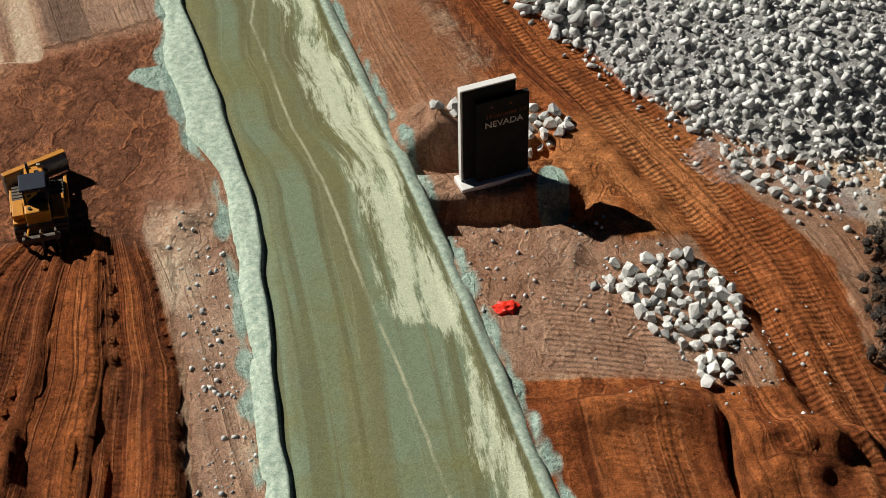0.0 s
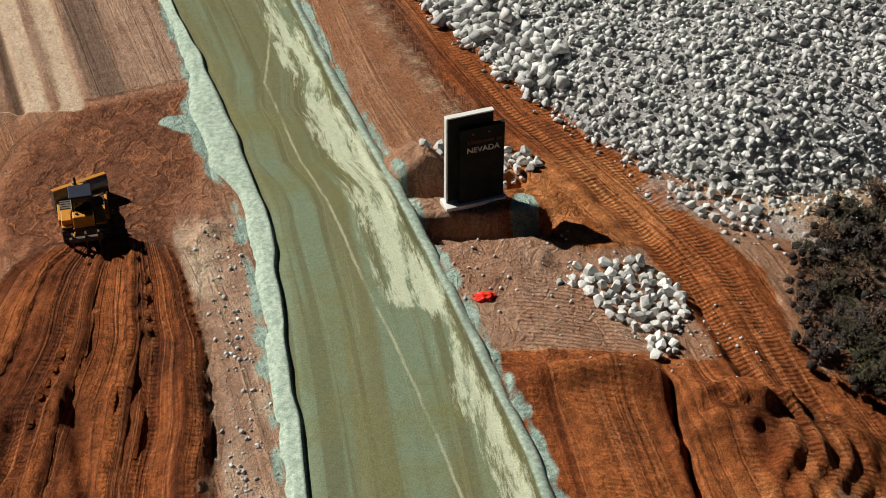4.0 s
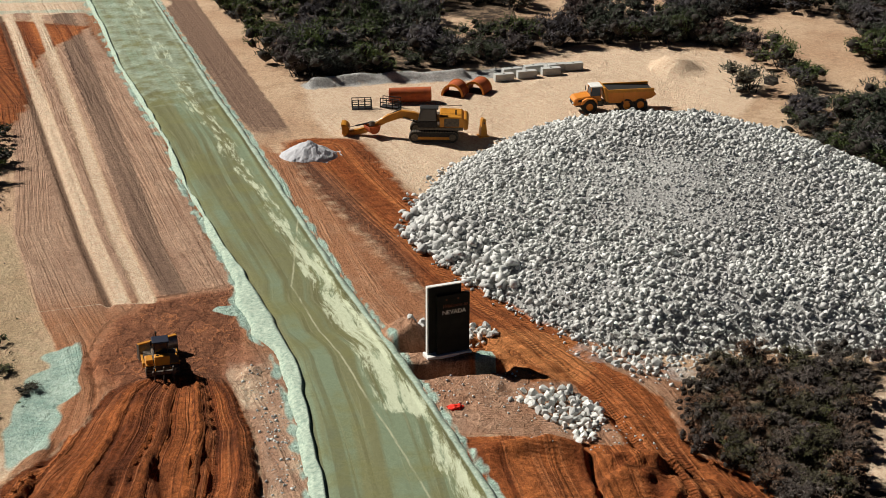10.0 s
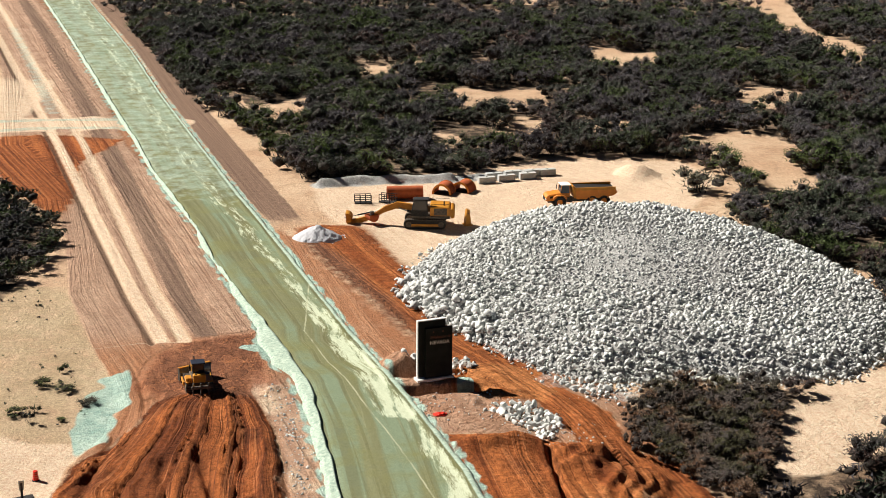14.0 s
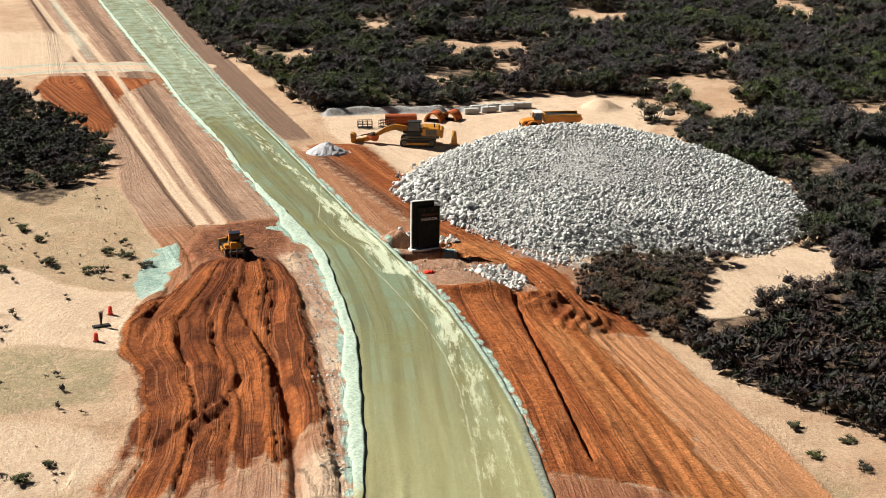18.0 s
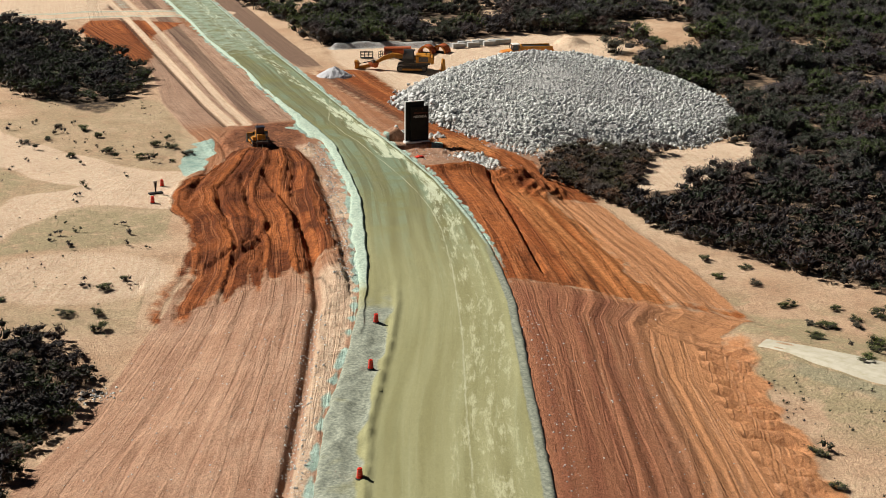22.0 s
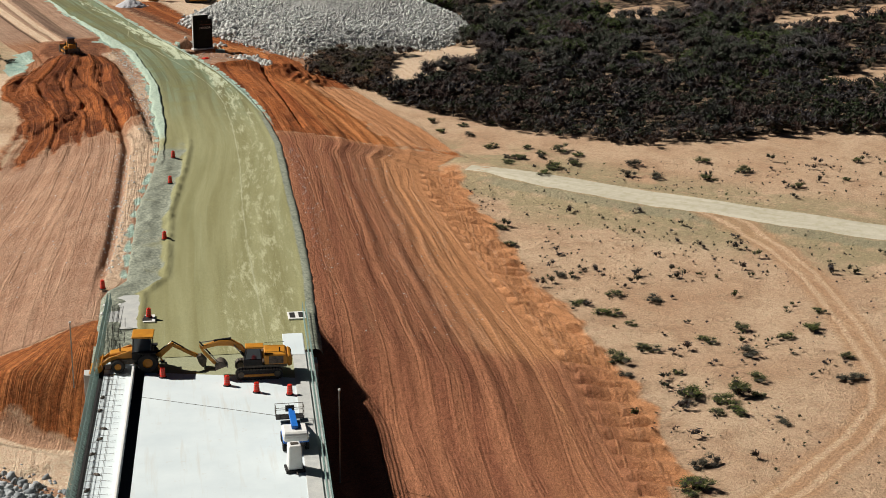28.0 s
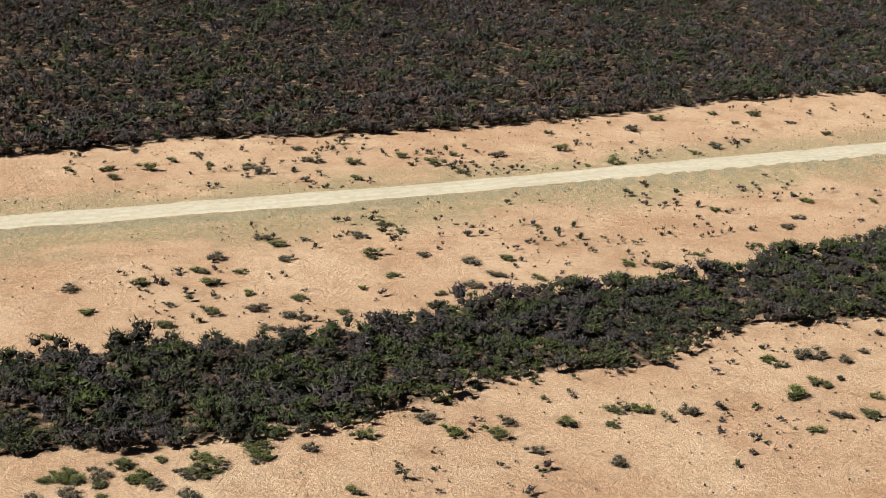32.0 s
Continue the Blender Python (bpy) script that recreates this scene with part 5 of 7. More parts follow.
wood("desert_thicket", np.concatenate([off_patch(fill(EAST_EDGE, (-48, -14, 100, 190), 2.8, CLEARINGS, 1, 0.31)), off_patch(edge_row(EAST_EDGE, 0, 21, 2.6, 2.4, 1))]), 3.0, 6.0, 1, "dense grey-green desert shrubs beyond the yard", BIG_SHRUBS, 0.07, PALE_LEAVES)
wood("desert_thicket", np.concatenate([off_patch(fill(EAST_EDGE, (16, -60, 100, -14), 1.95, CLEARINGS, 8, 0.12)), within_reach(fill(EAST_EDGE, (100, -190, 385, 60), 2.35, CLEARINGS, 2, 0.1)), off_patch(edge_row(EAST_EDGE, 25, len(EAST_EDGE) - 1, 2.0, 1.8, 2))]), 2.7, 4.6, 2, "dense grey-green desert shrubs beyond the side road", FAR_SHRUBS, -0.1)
wood("heap_thicket", fill(EAST_PATCH, (14, -22, 32, 5), 1.35, (), 9, 0.0), 1.6, 3.0, 7, "dark leafless brown and grey shrubs at the foot of the stone heap", BIG_SHRUBS, -0.16, DRY)
wood("far_thicket", fill(EAST_EDGE, (-80, 190, 150, 290), 3.2, CLEARINGS, 3, 0.28), 3, 5.5, 3, "far dark desert scrub", FAR_SHRUBS, 0.0, PALE_LEAVES)
wood("far_thicket", np.concatenate([fill(EAST_EDGE, (-120, 290, 180, 400), 5.0, (), 3, 0.3), fill(EAST_EDGE, (385, -300, 480, 40), 8.0, (), 4, 0.3)]), 5, 8, 3, "far dark desert scrub", TINY_SHRUBS)
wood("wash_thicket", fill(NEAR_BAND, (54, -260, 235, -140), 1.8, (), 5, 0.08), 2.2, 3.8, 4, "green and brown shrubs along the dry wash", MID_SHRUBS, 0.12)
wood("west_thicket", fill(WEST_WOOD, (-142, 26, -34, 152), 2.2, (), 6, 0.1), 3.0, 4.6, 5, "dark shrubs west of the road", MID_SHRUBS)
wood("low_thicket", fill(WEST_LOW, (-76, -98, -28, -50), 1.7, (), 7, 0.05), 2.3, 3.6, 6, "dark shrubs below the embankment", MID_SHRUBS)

# ---- single shrubs on the sand ----
SHRUBS_BEND = [(52.4, -113.3), (58.1, -120.7), (55.0, -123.8), (46.8, -118.9), (43.8, -116.4), (39.9, -118.5), (34.3, -119.5), (31.1, -121.7), (30.9, -124.7), (42.5, -121.8), (41.3, -127.2), (35.2, -125.1), (33.9, -130.8), (40.0, -130.5), (35.7, -133.0), (37.4, -133.4), (40.2, -135.5), (48.9, -128.3), (55.6, -133.0), (50.4, -124.0), (49.9, -117.4), (35.2, -106.2), (38.4, -108.1), (31.3, -107.6), (33.2, -110.9), (34.6, -113.7), (31.5, -99.9), (28.9, -84.8), (28.8, -90.3), (51.2, -138.9), (53.1, -144.6), (70.9, -141.0), (60.4, -138.3), (62.5, -140.3), (75.1, -143.1)]
SHRUBS_SOUTH = [(31.8, -141.6), (29.9, -145.4), (37.4, -149.6), (44.5, -149.8), (47.1, -149.2), (47.5, -151.9), (52.3, -153.4), (47.7, -154.8), (40.8, -152.7), (57.0, -155.0), (59.5, -155.0), (62.1, -160.2), (52.1, -149.7), (59.2, -147.0), (59.7, -143.7), (54.5, -157.5), (64.0, -158.5)]
VERGE_WEST = [(34.6, -62.3), (37.2, -58.5), (39.5, -58.7), (39.1, -65.5), (42.6, -62.4), (49.6, -63.3), (47.8, -67.9), (50.8, -69.0), (58.5, -63.2), (56.2, -70.5), (61.6, -68.4), (65.7, -75.1), (72.5, -73.0), (77.5, -80.5), (84.7, -83.9), (89.6, -83.2), (90.3, -88.6), (92.6, -88.7), (98.5, -86.7), (104.9, -87.4), (107.3, -95.4), (110.2, -91.5), (116.2, -90.7), (111.5, -95.2), (77.0, -65.7), (84.8, -62.7), (80.4, -66.8), (89.2, -66.8), (91.6, -72.9), (95.6, -74.4), (99.7, -74.4), (106.8, -80.3), (96.2, -69.0)]
FLAT_EAST = [(126.1, -143.7), (125.1, -146.3), (128.4, -147.6), (138.3, -151.1), (137.3, -154.0), (133.1, -151.3), (116.9, -144.5), (113.2, -145.5), (111.0, -148.7), (115.6, -148.9), (121.4, -149.8), (101.4, -139.5), (106.6, -143.6), (97.5, -145.2), (103.9, -149.6), (90.8, -147.1), (104.5, -154.0), (111.2, -153.4), (108.1, -156.8), (104.6, -160.5), (113.2, -157.6), (108.6, -160.6), (112.6, -163.4), (99.1, -153.2), (128.5, -156.2), (119.4, -160.9), (124.1, -161.5), (131.6, -160.5), (122.9, -167.9), (132.7, -165.3), (131.0, -169.6), (136.1, -167.8), (132.9, -173.5), (127.1, -169.3)]
FLAT_FAR = [(143.1, -178.5), (144.7, -181.6), (151.1, -183.1), (148.7, -186.3), (158.5, -187.0), (154.5, -189.5), (161.3, -189.9), (168.0, -187.2), (172.1, -186.8), (168.8, -177.8), (179.6, -185.2), (185.2, -191.8)]
WASH_EAST = [(98.0, -198.8), (104.4, -195.3), (107.2, -194.2), (108.5, -195.9), (102.1, -192.2), (99.7, -188.1), (97.0, -188.6), (95.1, -185.8), (95.9, -183.0), (96.1, -192.6), (110.6, -199.3), (81.6, -185.7), (90.2, -180.6), (86.1, -178.8), (83.4, -175.7), (77.9, -175.1), (76.8, -174.5), (75.5, -169.7), (74.2, -171.9), (119.4, -205.3), (123.5, -205.4), (123.6, -206.4), (130.2, -206.0), (129.0, -203.0), (117.7, -209.8), (119.2, -211.7), (123.6, -210.9), (133.5, -206.8), (125.9, -200.1), (125.2, -201.7), (113.4, -208.9)]
VERGE_EAST = [(132.3, -109.8), (144.3, -109.4), (135.6, -113.1), (133.2, -116.1), (138.9, -116.4), (143.9, -116.1), (148.2, -116.2), (145.4, -120.7), (147.6, -125.1), (146.8, -127.5), (158.9, -124.1), (147.5, -133.8), (155.5, -128.8), (158.2, -133.4), (152.6, -137.7), (165.6, -135.9), (162.8, -139.0), (170.8, -140.5), (163.9, -145.8), (174.0, -145.4), (165.3, -141.2), (182.3, -150.2), (177.1, -157.0), (179.3, -159.9), (189.9, -144.5), (192.7, -165.3), (198.8, -165.6), (205.3, -167.7), (218.5, -157.2), (215.5, -162.0), (222.2, -162.0), (221.0, -168.6), (217.3, -175.1), (208.9, -152.3), (200.0, -152.8)]
WEST_FLAT = [(-44.6, 10.1), (-44.7, 3.9), (-38.6, 5.0), (-41.0, 8.9), (-31.9, -4.9), (-31.2, 1.3), (-28.9, 0.5), (-28.2, -5.8), (-40.4, -4.5), (-36.3, -2.5), (-28.3, -47.1), (-32.6, -55.0), (-29.7, -55.0), (-29.9, -49.5), (-39.0, -51.6), (-28.9, -58.3), (-35.7, -60.4), (-26.8, -2.2), (-48.5, -11.1), (-47.2, 2.1)]
EAST_FLAT = [(29.4, -39.2), (29.9, -44.5), (33.2, -41.8), (33.0, -46.7), (34.5, -52.9), (34.8, -62.8), (35.5, -57.9), (36.7, -58.6), (39.9, -57.1), (40.0, -63.4), (42.9, -61.2), (42.7, -56.1), (44.2, -58.5), (38.7, -54.2), (36.9, -41.4), (37.6, -68.1)]


def leaf_mat(name, a, b):
    m = Nodes(name, 0.8, 0, 0.2)
    pick = m.tree.nodes.new("ShaderNodeNewGeometry").outputs["Random Per Island"]
    each = m.tree.nodes.new("ShaderNodeObjectInfo").outputs["Random"]
    c = m.mix(m.remap(pick, 0.1, 0.9), a, b)
    return m.color(m.mix(m.remap(each, 0.0, 1.0, 0.0, 0.5), c, (0.10, 0.085, 0.06))).mat


GREEN = leaf_mat("green shrub leaves", (0.050, 0.078, 0.014), (0.150, 0.175, 0.045))
GREY = leaf_mat("grey shrub leaves", (0.045, 0.048, 0.032), (0.16, 0.15, 0.105))


def shrub_meshes(shape, mat):
    v, f, cut = shape
    out = []
    for name, faces, mt in (("trunk", f[:cut], TWIGS_AND_SHADE), ("foliage", f[cut:], mat)):
        used = np.unique(faces)
        me = bpy.data.meshes.new(name)
        me.from_pydata(v[used].tolist(), [], np.searchsorted(used, faces).tolist())
        me.materials.append(mt)
        out.append(me)
    return out


KITS = [shrub_meshes(s, g) for k, s in enumerate(NEAR_SHRUBS) for g in (GREEN, GREY)[:1 + k % 2]]


def shrubs(spots, low, high, group, label, seed, flat=0.8):
    rnd = random.Random(seed)
    for x, y in spots:
        w, k = rnd.uniform(low, high), rnd.randrange(len(KITS))
        z = float(height(x, y))
        ob = thing("desert_shrub", Matrix.LocRotScale((x, y, z), Euler((0, 0, rnd.uniform(0, 6.28))), (w * rnd.uniform(0.9, 1.35), w, w * flat * rnd.uniform(0.75, 1.15))), label, "shrub", group)
        for me in KITS[k]:
            child = new(me.name.split(".")[0], me)
            child.parent = ob


shrubs([(35.6, 60.5)], 5.5, 6.0, "shrubs round the yard", "large dark round shrub at the edge of the yard", 22)
shrubs(SHRUBS_BEND, 1.2, 2.4, "shrubs by the bend of the track", "low dark green shrub on bare sand", 1, 0.5)
shrubs([(34.8, -129.6), (36.8, -131.2), (38.6, -129.8), (53.1, -144.6), (30.2, -144.9)], 2.0, 3.0, "shrubs by the bend of the track", "round bright green shrub on bare sand", 2, 0.6)
shrubs(SHRUBS_SOUTH, 1.8, 3.2, "shrubs at the end of the wash", "green shrub at the end of the dry wash", 3, 0.55)
shrubs(VERGE_WEST, 1.2, 2.6, "shrubs north of the side road", "grey-green shrub on the sandy verge", 4, 0.6)
shrubs(FLAT_EAST, 1.3, 2.6, "shrubs south of the side road", "dark shrub on the sandy flat", 5, 0.5)
shrubs(FLAT_FAR, 1.3, 2.4, "shrubs south of the side road", "dark shrub on the sandy flat", 6, 0.5)
shrubs(WASH_EAST, 1.3, 2.9, "shrubs beside the wash", "low green and brown shrub beside the wash", 7, 0.6)
shrubs(VERGE_EAST, 1.4, 2.8, "shrubs north of the side road", "grey-green shrub on the sandy verge", 8, 0.6)
shrubs(WEST_FLAT, 1.1, 2.2, "shrubs west of the earthworks", "small olive shrub on the sand", 9, 0.6)
shrubs(EAST_FLAT, 1.2, 2.4, "shrubs below the east slope", "small green shrub below the slope", 10, 0.55)

rnd = np.random.RandomState(31)
patch = rnd.uniform((64, -178), (84, -160), (90, 2))
patch = patch[inside(patch[:, 0], patch[:, 1], [(60, -160), (70, -164), (79, -172), (86, -179), (76, -178), (66, -170)]) & ~inside(patch[:, 0], patch[:, 1], NEAR_BAND)]
shrubs([tuple(float(v) for v in p) for p in patch], 1.0, 2.4, "shrubs at the end of the wash", "bright green low shrub beside the dry wash", 12, 0.55)
# dry tufts too small to count
rnd = np.random.RandomState(77)
tuft = np.concatenate([rnd.uniform((28, -105), (120, -62), (260, 2)), rnd.uniform((29, -165), (75, -100), (170, 2)), rnd.uniform((85, -215), (190, -125), (1000, 2)), rnd.uniform((-60, -60), (-27, 25), (110, 2)), rnd.uniform((130, -180), (240, -105), (520, 2))])
clear = ~inside(tuft[:, 0], tuft[:, 1], EAST_EDGE) & (off_line(tuft[:, 0], tuft[:, 1], SIDE_ROAD)[0] > 4.5) & (off_line(tuft[:, 0], tuft[:, 1], TRACK)[0] > 2) & ((tuft[:, 0] > at(FOOT_R, tuft[:, 1]) + 1) | (tuft[:, 0] < at(FOOT_L, tuft[:, 1]) - 1))
tuft = tuft[clear & (grain(tuft[:, 0], tuft[:, 1], 8, 51) > 0.42)]
thicket("dry_tufts", tuft, rnd.uniform(0.45, 1.7, len(tuft)), rnd.rand(len(tuft)), 8, "small dry tufts scattered on the sand", TINY_SHRUBS)

SPRIGS = [shrub_shape(320 + s, 14, 0.17, lobes=1, stems=2, core=0.7) for s in range(6)]
sprig = np.concatenate([rnd.uniform((28, -150), (75, -62), (1500, 2)), rnd.uniform((75, -215), (230, -75), (3600, 2)), rnd.uniform((-62, -60), (-27, 28), (420, 2))])
clear = ~inside(sprig[:, 0], sprig[:, 1], EAST_EDGE) & ~inside(sprig[:, 0], sprig[:, 1], NEAR_BAND) & (off_line(sprig[:, 0], sprig[:, 1], SIDE_ROAD)[0] > 3.5) & (off_line(sprig[:, 0], sprig[:, 1], TRACK)[0] > 1.6) & ((sprig[:, 0] > at(FOOT_R, sprig[:, 1]) + 2) | (sprig[:, 0] < at(FOOT_L, sprig[:, 1]) - 1))
sprig = sprig[clear & (grain(sprig[:, 0], sprig[:, 1], 11, 57) + 0.35 * rnd.rand(len(sprig)) > 0.55)]
thicket("dry_sprigs", sprig, rnd.uniform(0.2, 0.6, len(sprig)), rnd.rand(len(sprig)), 9, "tiny dry sprigs dotted over the sand", SPRIGS)

# ---- the side road ----
m = Nodes("dusty side road", 0.95, 0, 0.1)
st = m.attr("flow", "Vector")
c = m.mix(m.remap(m.noise(m.scaled(st, (1.2, 0.05, 1)), 1.0, 5), 0.35, 0.65), (0.47, 0.43, 0.335), (0.57, 0.53, 0.425))
c = m.mix(m.remap(m.noise(m.where(), 1.2, 6), 0.45, 0.7), c, (0.43, 0.39, 0.28))
m.color(c).bump(m.noise(m.where(), 4, 5), 0.04)
side_pts = []
for (ax, ay), (bx, by) in zip(SIDE_ROAD, SIDE_ROAD[1:]):
    n = max(1, int(math.hypot(bx - ax, by - ay) / 3))
    side_pts += [(ax + (bx - ax) * k / n, ay + (by - ay) * k / n) for k in range(n)]
for _ in range(6):
    side_pts = [side_pts[0]] + [tuple((a + 2 * b + c) / 4 for a, b, c in zip(p, q, r)) for p, q, r in zip(side_pts, side_pts[1:], side_pts[2:])] + [side_pts[-1]]
side_pts = side_pts[2:]
vs, fl, run = [], [], 0.0
for k, (x, y) in enumerate(side_pts):
    dx, dy = (side_pts[min(k + 1, len(side_pts) - 1)][i] - side_pts[max(k - 1, 0)][i] for i in (0, 1))
    d = math.hypot(dx, dy)
    run += d / 2
    for j in range(9):
        o = (j / 4 - 1) * 2.75 * min(1.0, 0.25 + run / 16) * (0.9 + 0.25 * float(grain(run, j // 8 * 50, 6, 61)))
        px_, py = x - dy / d * o, y + dx / d * o
        z = float(height(px_, py)) + (0.12 - 0.05 * (j in (2, 6)) if 0 < j < 8 else -0.12)
        vs.append((px_, py, z))
        fl.append((o, run, 0))
side_road = link_mesh("side_road", vs, sheet(range(9), range(len(side_pts))), m.mat, smooth_faces=True, attrs=[("flow", fl, "FLOAT_VECTOR")])
tagged(side_road, "pale dusty gravel side road across the desert", "road", kind="structure")


YELLOW = speckled("yellow machine paint", (0.56, 0.235, 0.014), (0.42, 0.165, 0.012), 1.5, 0.5, spec=0.4, bump=0.002)
ORANGE = speckled("orange machine paint", (0.68, 0.235, 0.02), (0.55, 0.18, 0.02), 1.5, 0.5, spec=0.4, bump=0.002)
BLACK = speckled("black rubber and grease", (0.012, 0.012, 0.013), (0.035, 0.032, 0.03), 6.0, 0.7, bump=0.004)
NAVY = speckled("dark blue cab roof", (0.008, 0.012, 0.026), (0.014, 0.019, 0.036), 3.0, 0.6, spec=0.2, bump=0.002)
STEEL = speckled("dusty dark steel", (0.06, 0.055, 0.05), (0.16, 0.13, 0.10), 5.0, 0.6, 0.4, bump=0.004)
WORN = speckled("worn bright steel", (0.34, 0.32, 0.29), (0.22, 0.20, 0.18), 5.0, 0.45, 0.7, bump=0.003)
DARK_GLASS = Nodes("tinted cab glass", 0.08, 0.0, 0.6).color((0.012, 0.018, 0.026)).mat
WHITE = speckled("white paint", (0.78, 0.78, 0.75), (0.66, 0.66, 0.62), 2.0, 0.5, bump=0.002)
BLUE = speckled("blue machine paint", (0.015, 0.16, 0.58), (0.012, 0.12, 0.45), 2.0, 0.45, spec=0.4, bump=0.002)
RED = speckled("red orange plastic", (0.85, 0.035, 0.015), (0.72, 0.028, 0.012), 3.0, 0.5, spec=0.3, bump=0.001)
BAND = speckled("reflective band", (0.72, 0.14, 0.10), (0.62, 0.11, 0.08), 3.0, 0.4, bump=0)
RUST = speckled("rust orange primer", (0.50, 0.125, 0.04), (0.33, 0.075, 0.03), 1.2, 0.8, bump=0.006)
CONCRETE = speckled("grey concrete", (0.40, 0.41, 0.40), (0.52, 0.52, 0.49), 1.2, 0.9, bump=0.006)
REBAR = speckled("coated reinforcing bars", (0.17, 0.27, 0.25), (0.26, 0.36, 0.33), 3.0, 0.6, bump=0)
CABLE = speckled("dark steel bars", (0.05, 0.045, 0.04), (0.10, 0.085, 0.075), 3.0, 0.6, bump=0)
m = Nodes("new deck concrete", 0.8, 0, 0.3)
p = m.where()
c = m.mix(m.remap(m.noise(p, 0.25, 6), 0.35, 0.7), (0.66, 0.725, 0.74), (0.57, 0.64, 0.665))
c = m.mix(m.remap(m.noise(m.scaled(p, (1.6, 0.12, 1)), 1.0, 5), 0.55, 0.8), c, (0.56, 0.57, 0.54))
c = m.mix(m.remap(m.noise(p, 1.4, 6), 0.62, 0.8), c, (0.55, 0.54, 0.50))
DECK = m.color(c).bump(m.noise(p, 9, 5), 0.006).mat


# ---- bridge ----
def slide(y):
    """The bridge drifts to the west as it runs south."""
    return 0.048 * (y + 126)


def bridge_strip(x0, x1, z0, z1, y0, y1, bevel=0.02):
    bm = box(x0, y0, z0, x1, y1, z1, bevel)
    for v in bm.verts:
        v.co.x += slide(v.co.y)
    return bm


bridge = thing("bridge", pose(0, 0, 0), "new concrete road bridge with bare reinforcing along its edges", "bridge")
END, START = -345.0, -126.3
bm = bridge_strip(-7.55, 3.55, -0.32, 0.03, END, -128.7)
for v in bm.verts:
    if v.co.y > -130:
        v.co.y -= 0.25 * (v.co.x + 7.7)
part("deck_slab", bm, DECK, bridge, "bright new concrete deck")
bm = bmesh.new()
for xa, xb in ((-7.5, -4.3), (-4.3, -0.5), (-0.5, 3.4)):
    ya, yb = -133.3 - 0.5 * (xa + 7.9), -133.3 - 0.5 * (xb + 7.9)
    rod((xa + slide(ya), ya, 0.034), (xb + slide(yb), yb, 0.034), 0.022, sides=4, bm=bm)
part("deck_joint", bm, CABLE, bridge, "thin dark construction joint")
part("covered_slab", bridge_strip(-7.55, 3.55, -0.30, 0.015, -136, START + 0.6), ROAD, bridge, "slab end covered with pale soil")
part("sidewalk_slab", bridge_strip(-10.55, -8.35, -0.32, 0.05, END, START), DECK, bridge, "white concrete walkway with bars laid on it")
part("trench_floor", bridge_strip(-8.35, -7.55, -0.5, -0.36, END, START), BLACK, bridge, "dark open joint")
part("divider_wall", bridge_strip(-8.42, -8.26, 0.05, 0.72, END, START - 0.6, 0.03), WHITE, bridge, "narrow white concrete wall")
part("edge_beam", bridge_strip(-11.35, -10.55, -0.42, -0.12, END, START), BLACK, bridge, "lowered black strip along the bridge edge")
part("edge_beam", bridge_strip(4.55, 5.05, -0.42, 0.0, END, START), CONCRETE, bridge)
part("kerb_slab", bridge_strip(3.55, 4.55, 0.02, 0.11, END, -122.6), CONCRETE, bridge, "pale concrete kerb strip")
for k in range(6):
    gx0 = -10.6 + k * 2.95
    part("girder", bridge_strip(gx0 - 0.35, gx0 + 0.35, -1.9, -0.42, END, -126.8), CONCRETE, bridge)
part("abutment", box(-12.2, -127.6, -4.5, 5.4, -126.4, -0.42, 0.05), CONCRETE, bridge)
for y in (-172.0, -228.0, -284.0):
    pier = part("pier", box(-11 + slide(y), y - 0.8, -3.2, 4.6 + slide(y), y + 0.8, -1.9, 0.08), CONCRETE, bridge)
    for k in range(4):
        part("pier_column", rod((-9.4 + 4.2 * k + slide(y), y, -9), (-9.4 + 4.2 * k + slide(y), y, -3.1), 0.6, sides=16), CONCRETE, pier)


def bar_fence(x, z, high, y0, y1, step, name):
    """A row of bent upright bars with runs of long bars, still without concrete."""
    fence = thing(name, pose(0, 0, 0), "upright grey-green reinforcing bars along the bridge edge", "rebar")
    uprights = bmesh.new()
    y = y0
    while y > y1:
        s = slide(y)
        rod((x + s, y, z), (x + s - 0.05, y, z + high), 0.018, sides=4, bm=uprights)
        rod((x + s + 0.32, y, z), (x + s + 0.2, y, z + high), 0.018, sides=4, bm=uprights)
        y -= step
    tagged(part("bar_screen", uprights, REBAR, fence), kind="stuff")
    for k, f in enumerate((0.12, 0.4, 0.7, 0.98)):
        for dx in (-0.04, 0.22):
            part("long_bar", rod((x + slide(y0) + dx, y0, z + high * f), (x + slide(y1) + dx, y1, z + high * f), 0.017, sides=5), REBAR, fence)
    return fence


bar_fence(-11.2, 0.0, 1.15, -113.5, -215, 0.36, "bar_fence")
bar_fence(4.78, 0.0, 1.0, -117.5, -215, 0.36, "bar_fence")
mat_grid = thing("bar_mat", pose(0, 0, 0), "grid of thin dark bars tied over the walkway", "rebar")
for dx in (-10.1, -9.5):
    part("long_bar", rod((dx + slide(-116.5), -116.5, 0.12), (dx + slide(-190), -190, 0.12), 0.013, sides=4), CABLE, mat_grid)
for k in range(72):
    y = -117 - k * 1.0
    part("cross_bar", rod((-10.55 + slide(y), y, 0.135), (-8.9 + slide(y), y, 0.135), 0.012, sides=4), CABLE, mat_grid)
for k in range(9):
    y = -116.8 - k * 1.1
    part("starter_bar", rod((-10.2 + 0.5 * (k % 3), y, 0.05), (-10.15 + 0.5 * (k % 3), y - 0.1, 0.9), 0.025, sides=4), CABLE, mat_grid)
rng = random.Random(4)
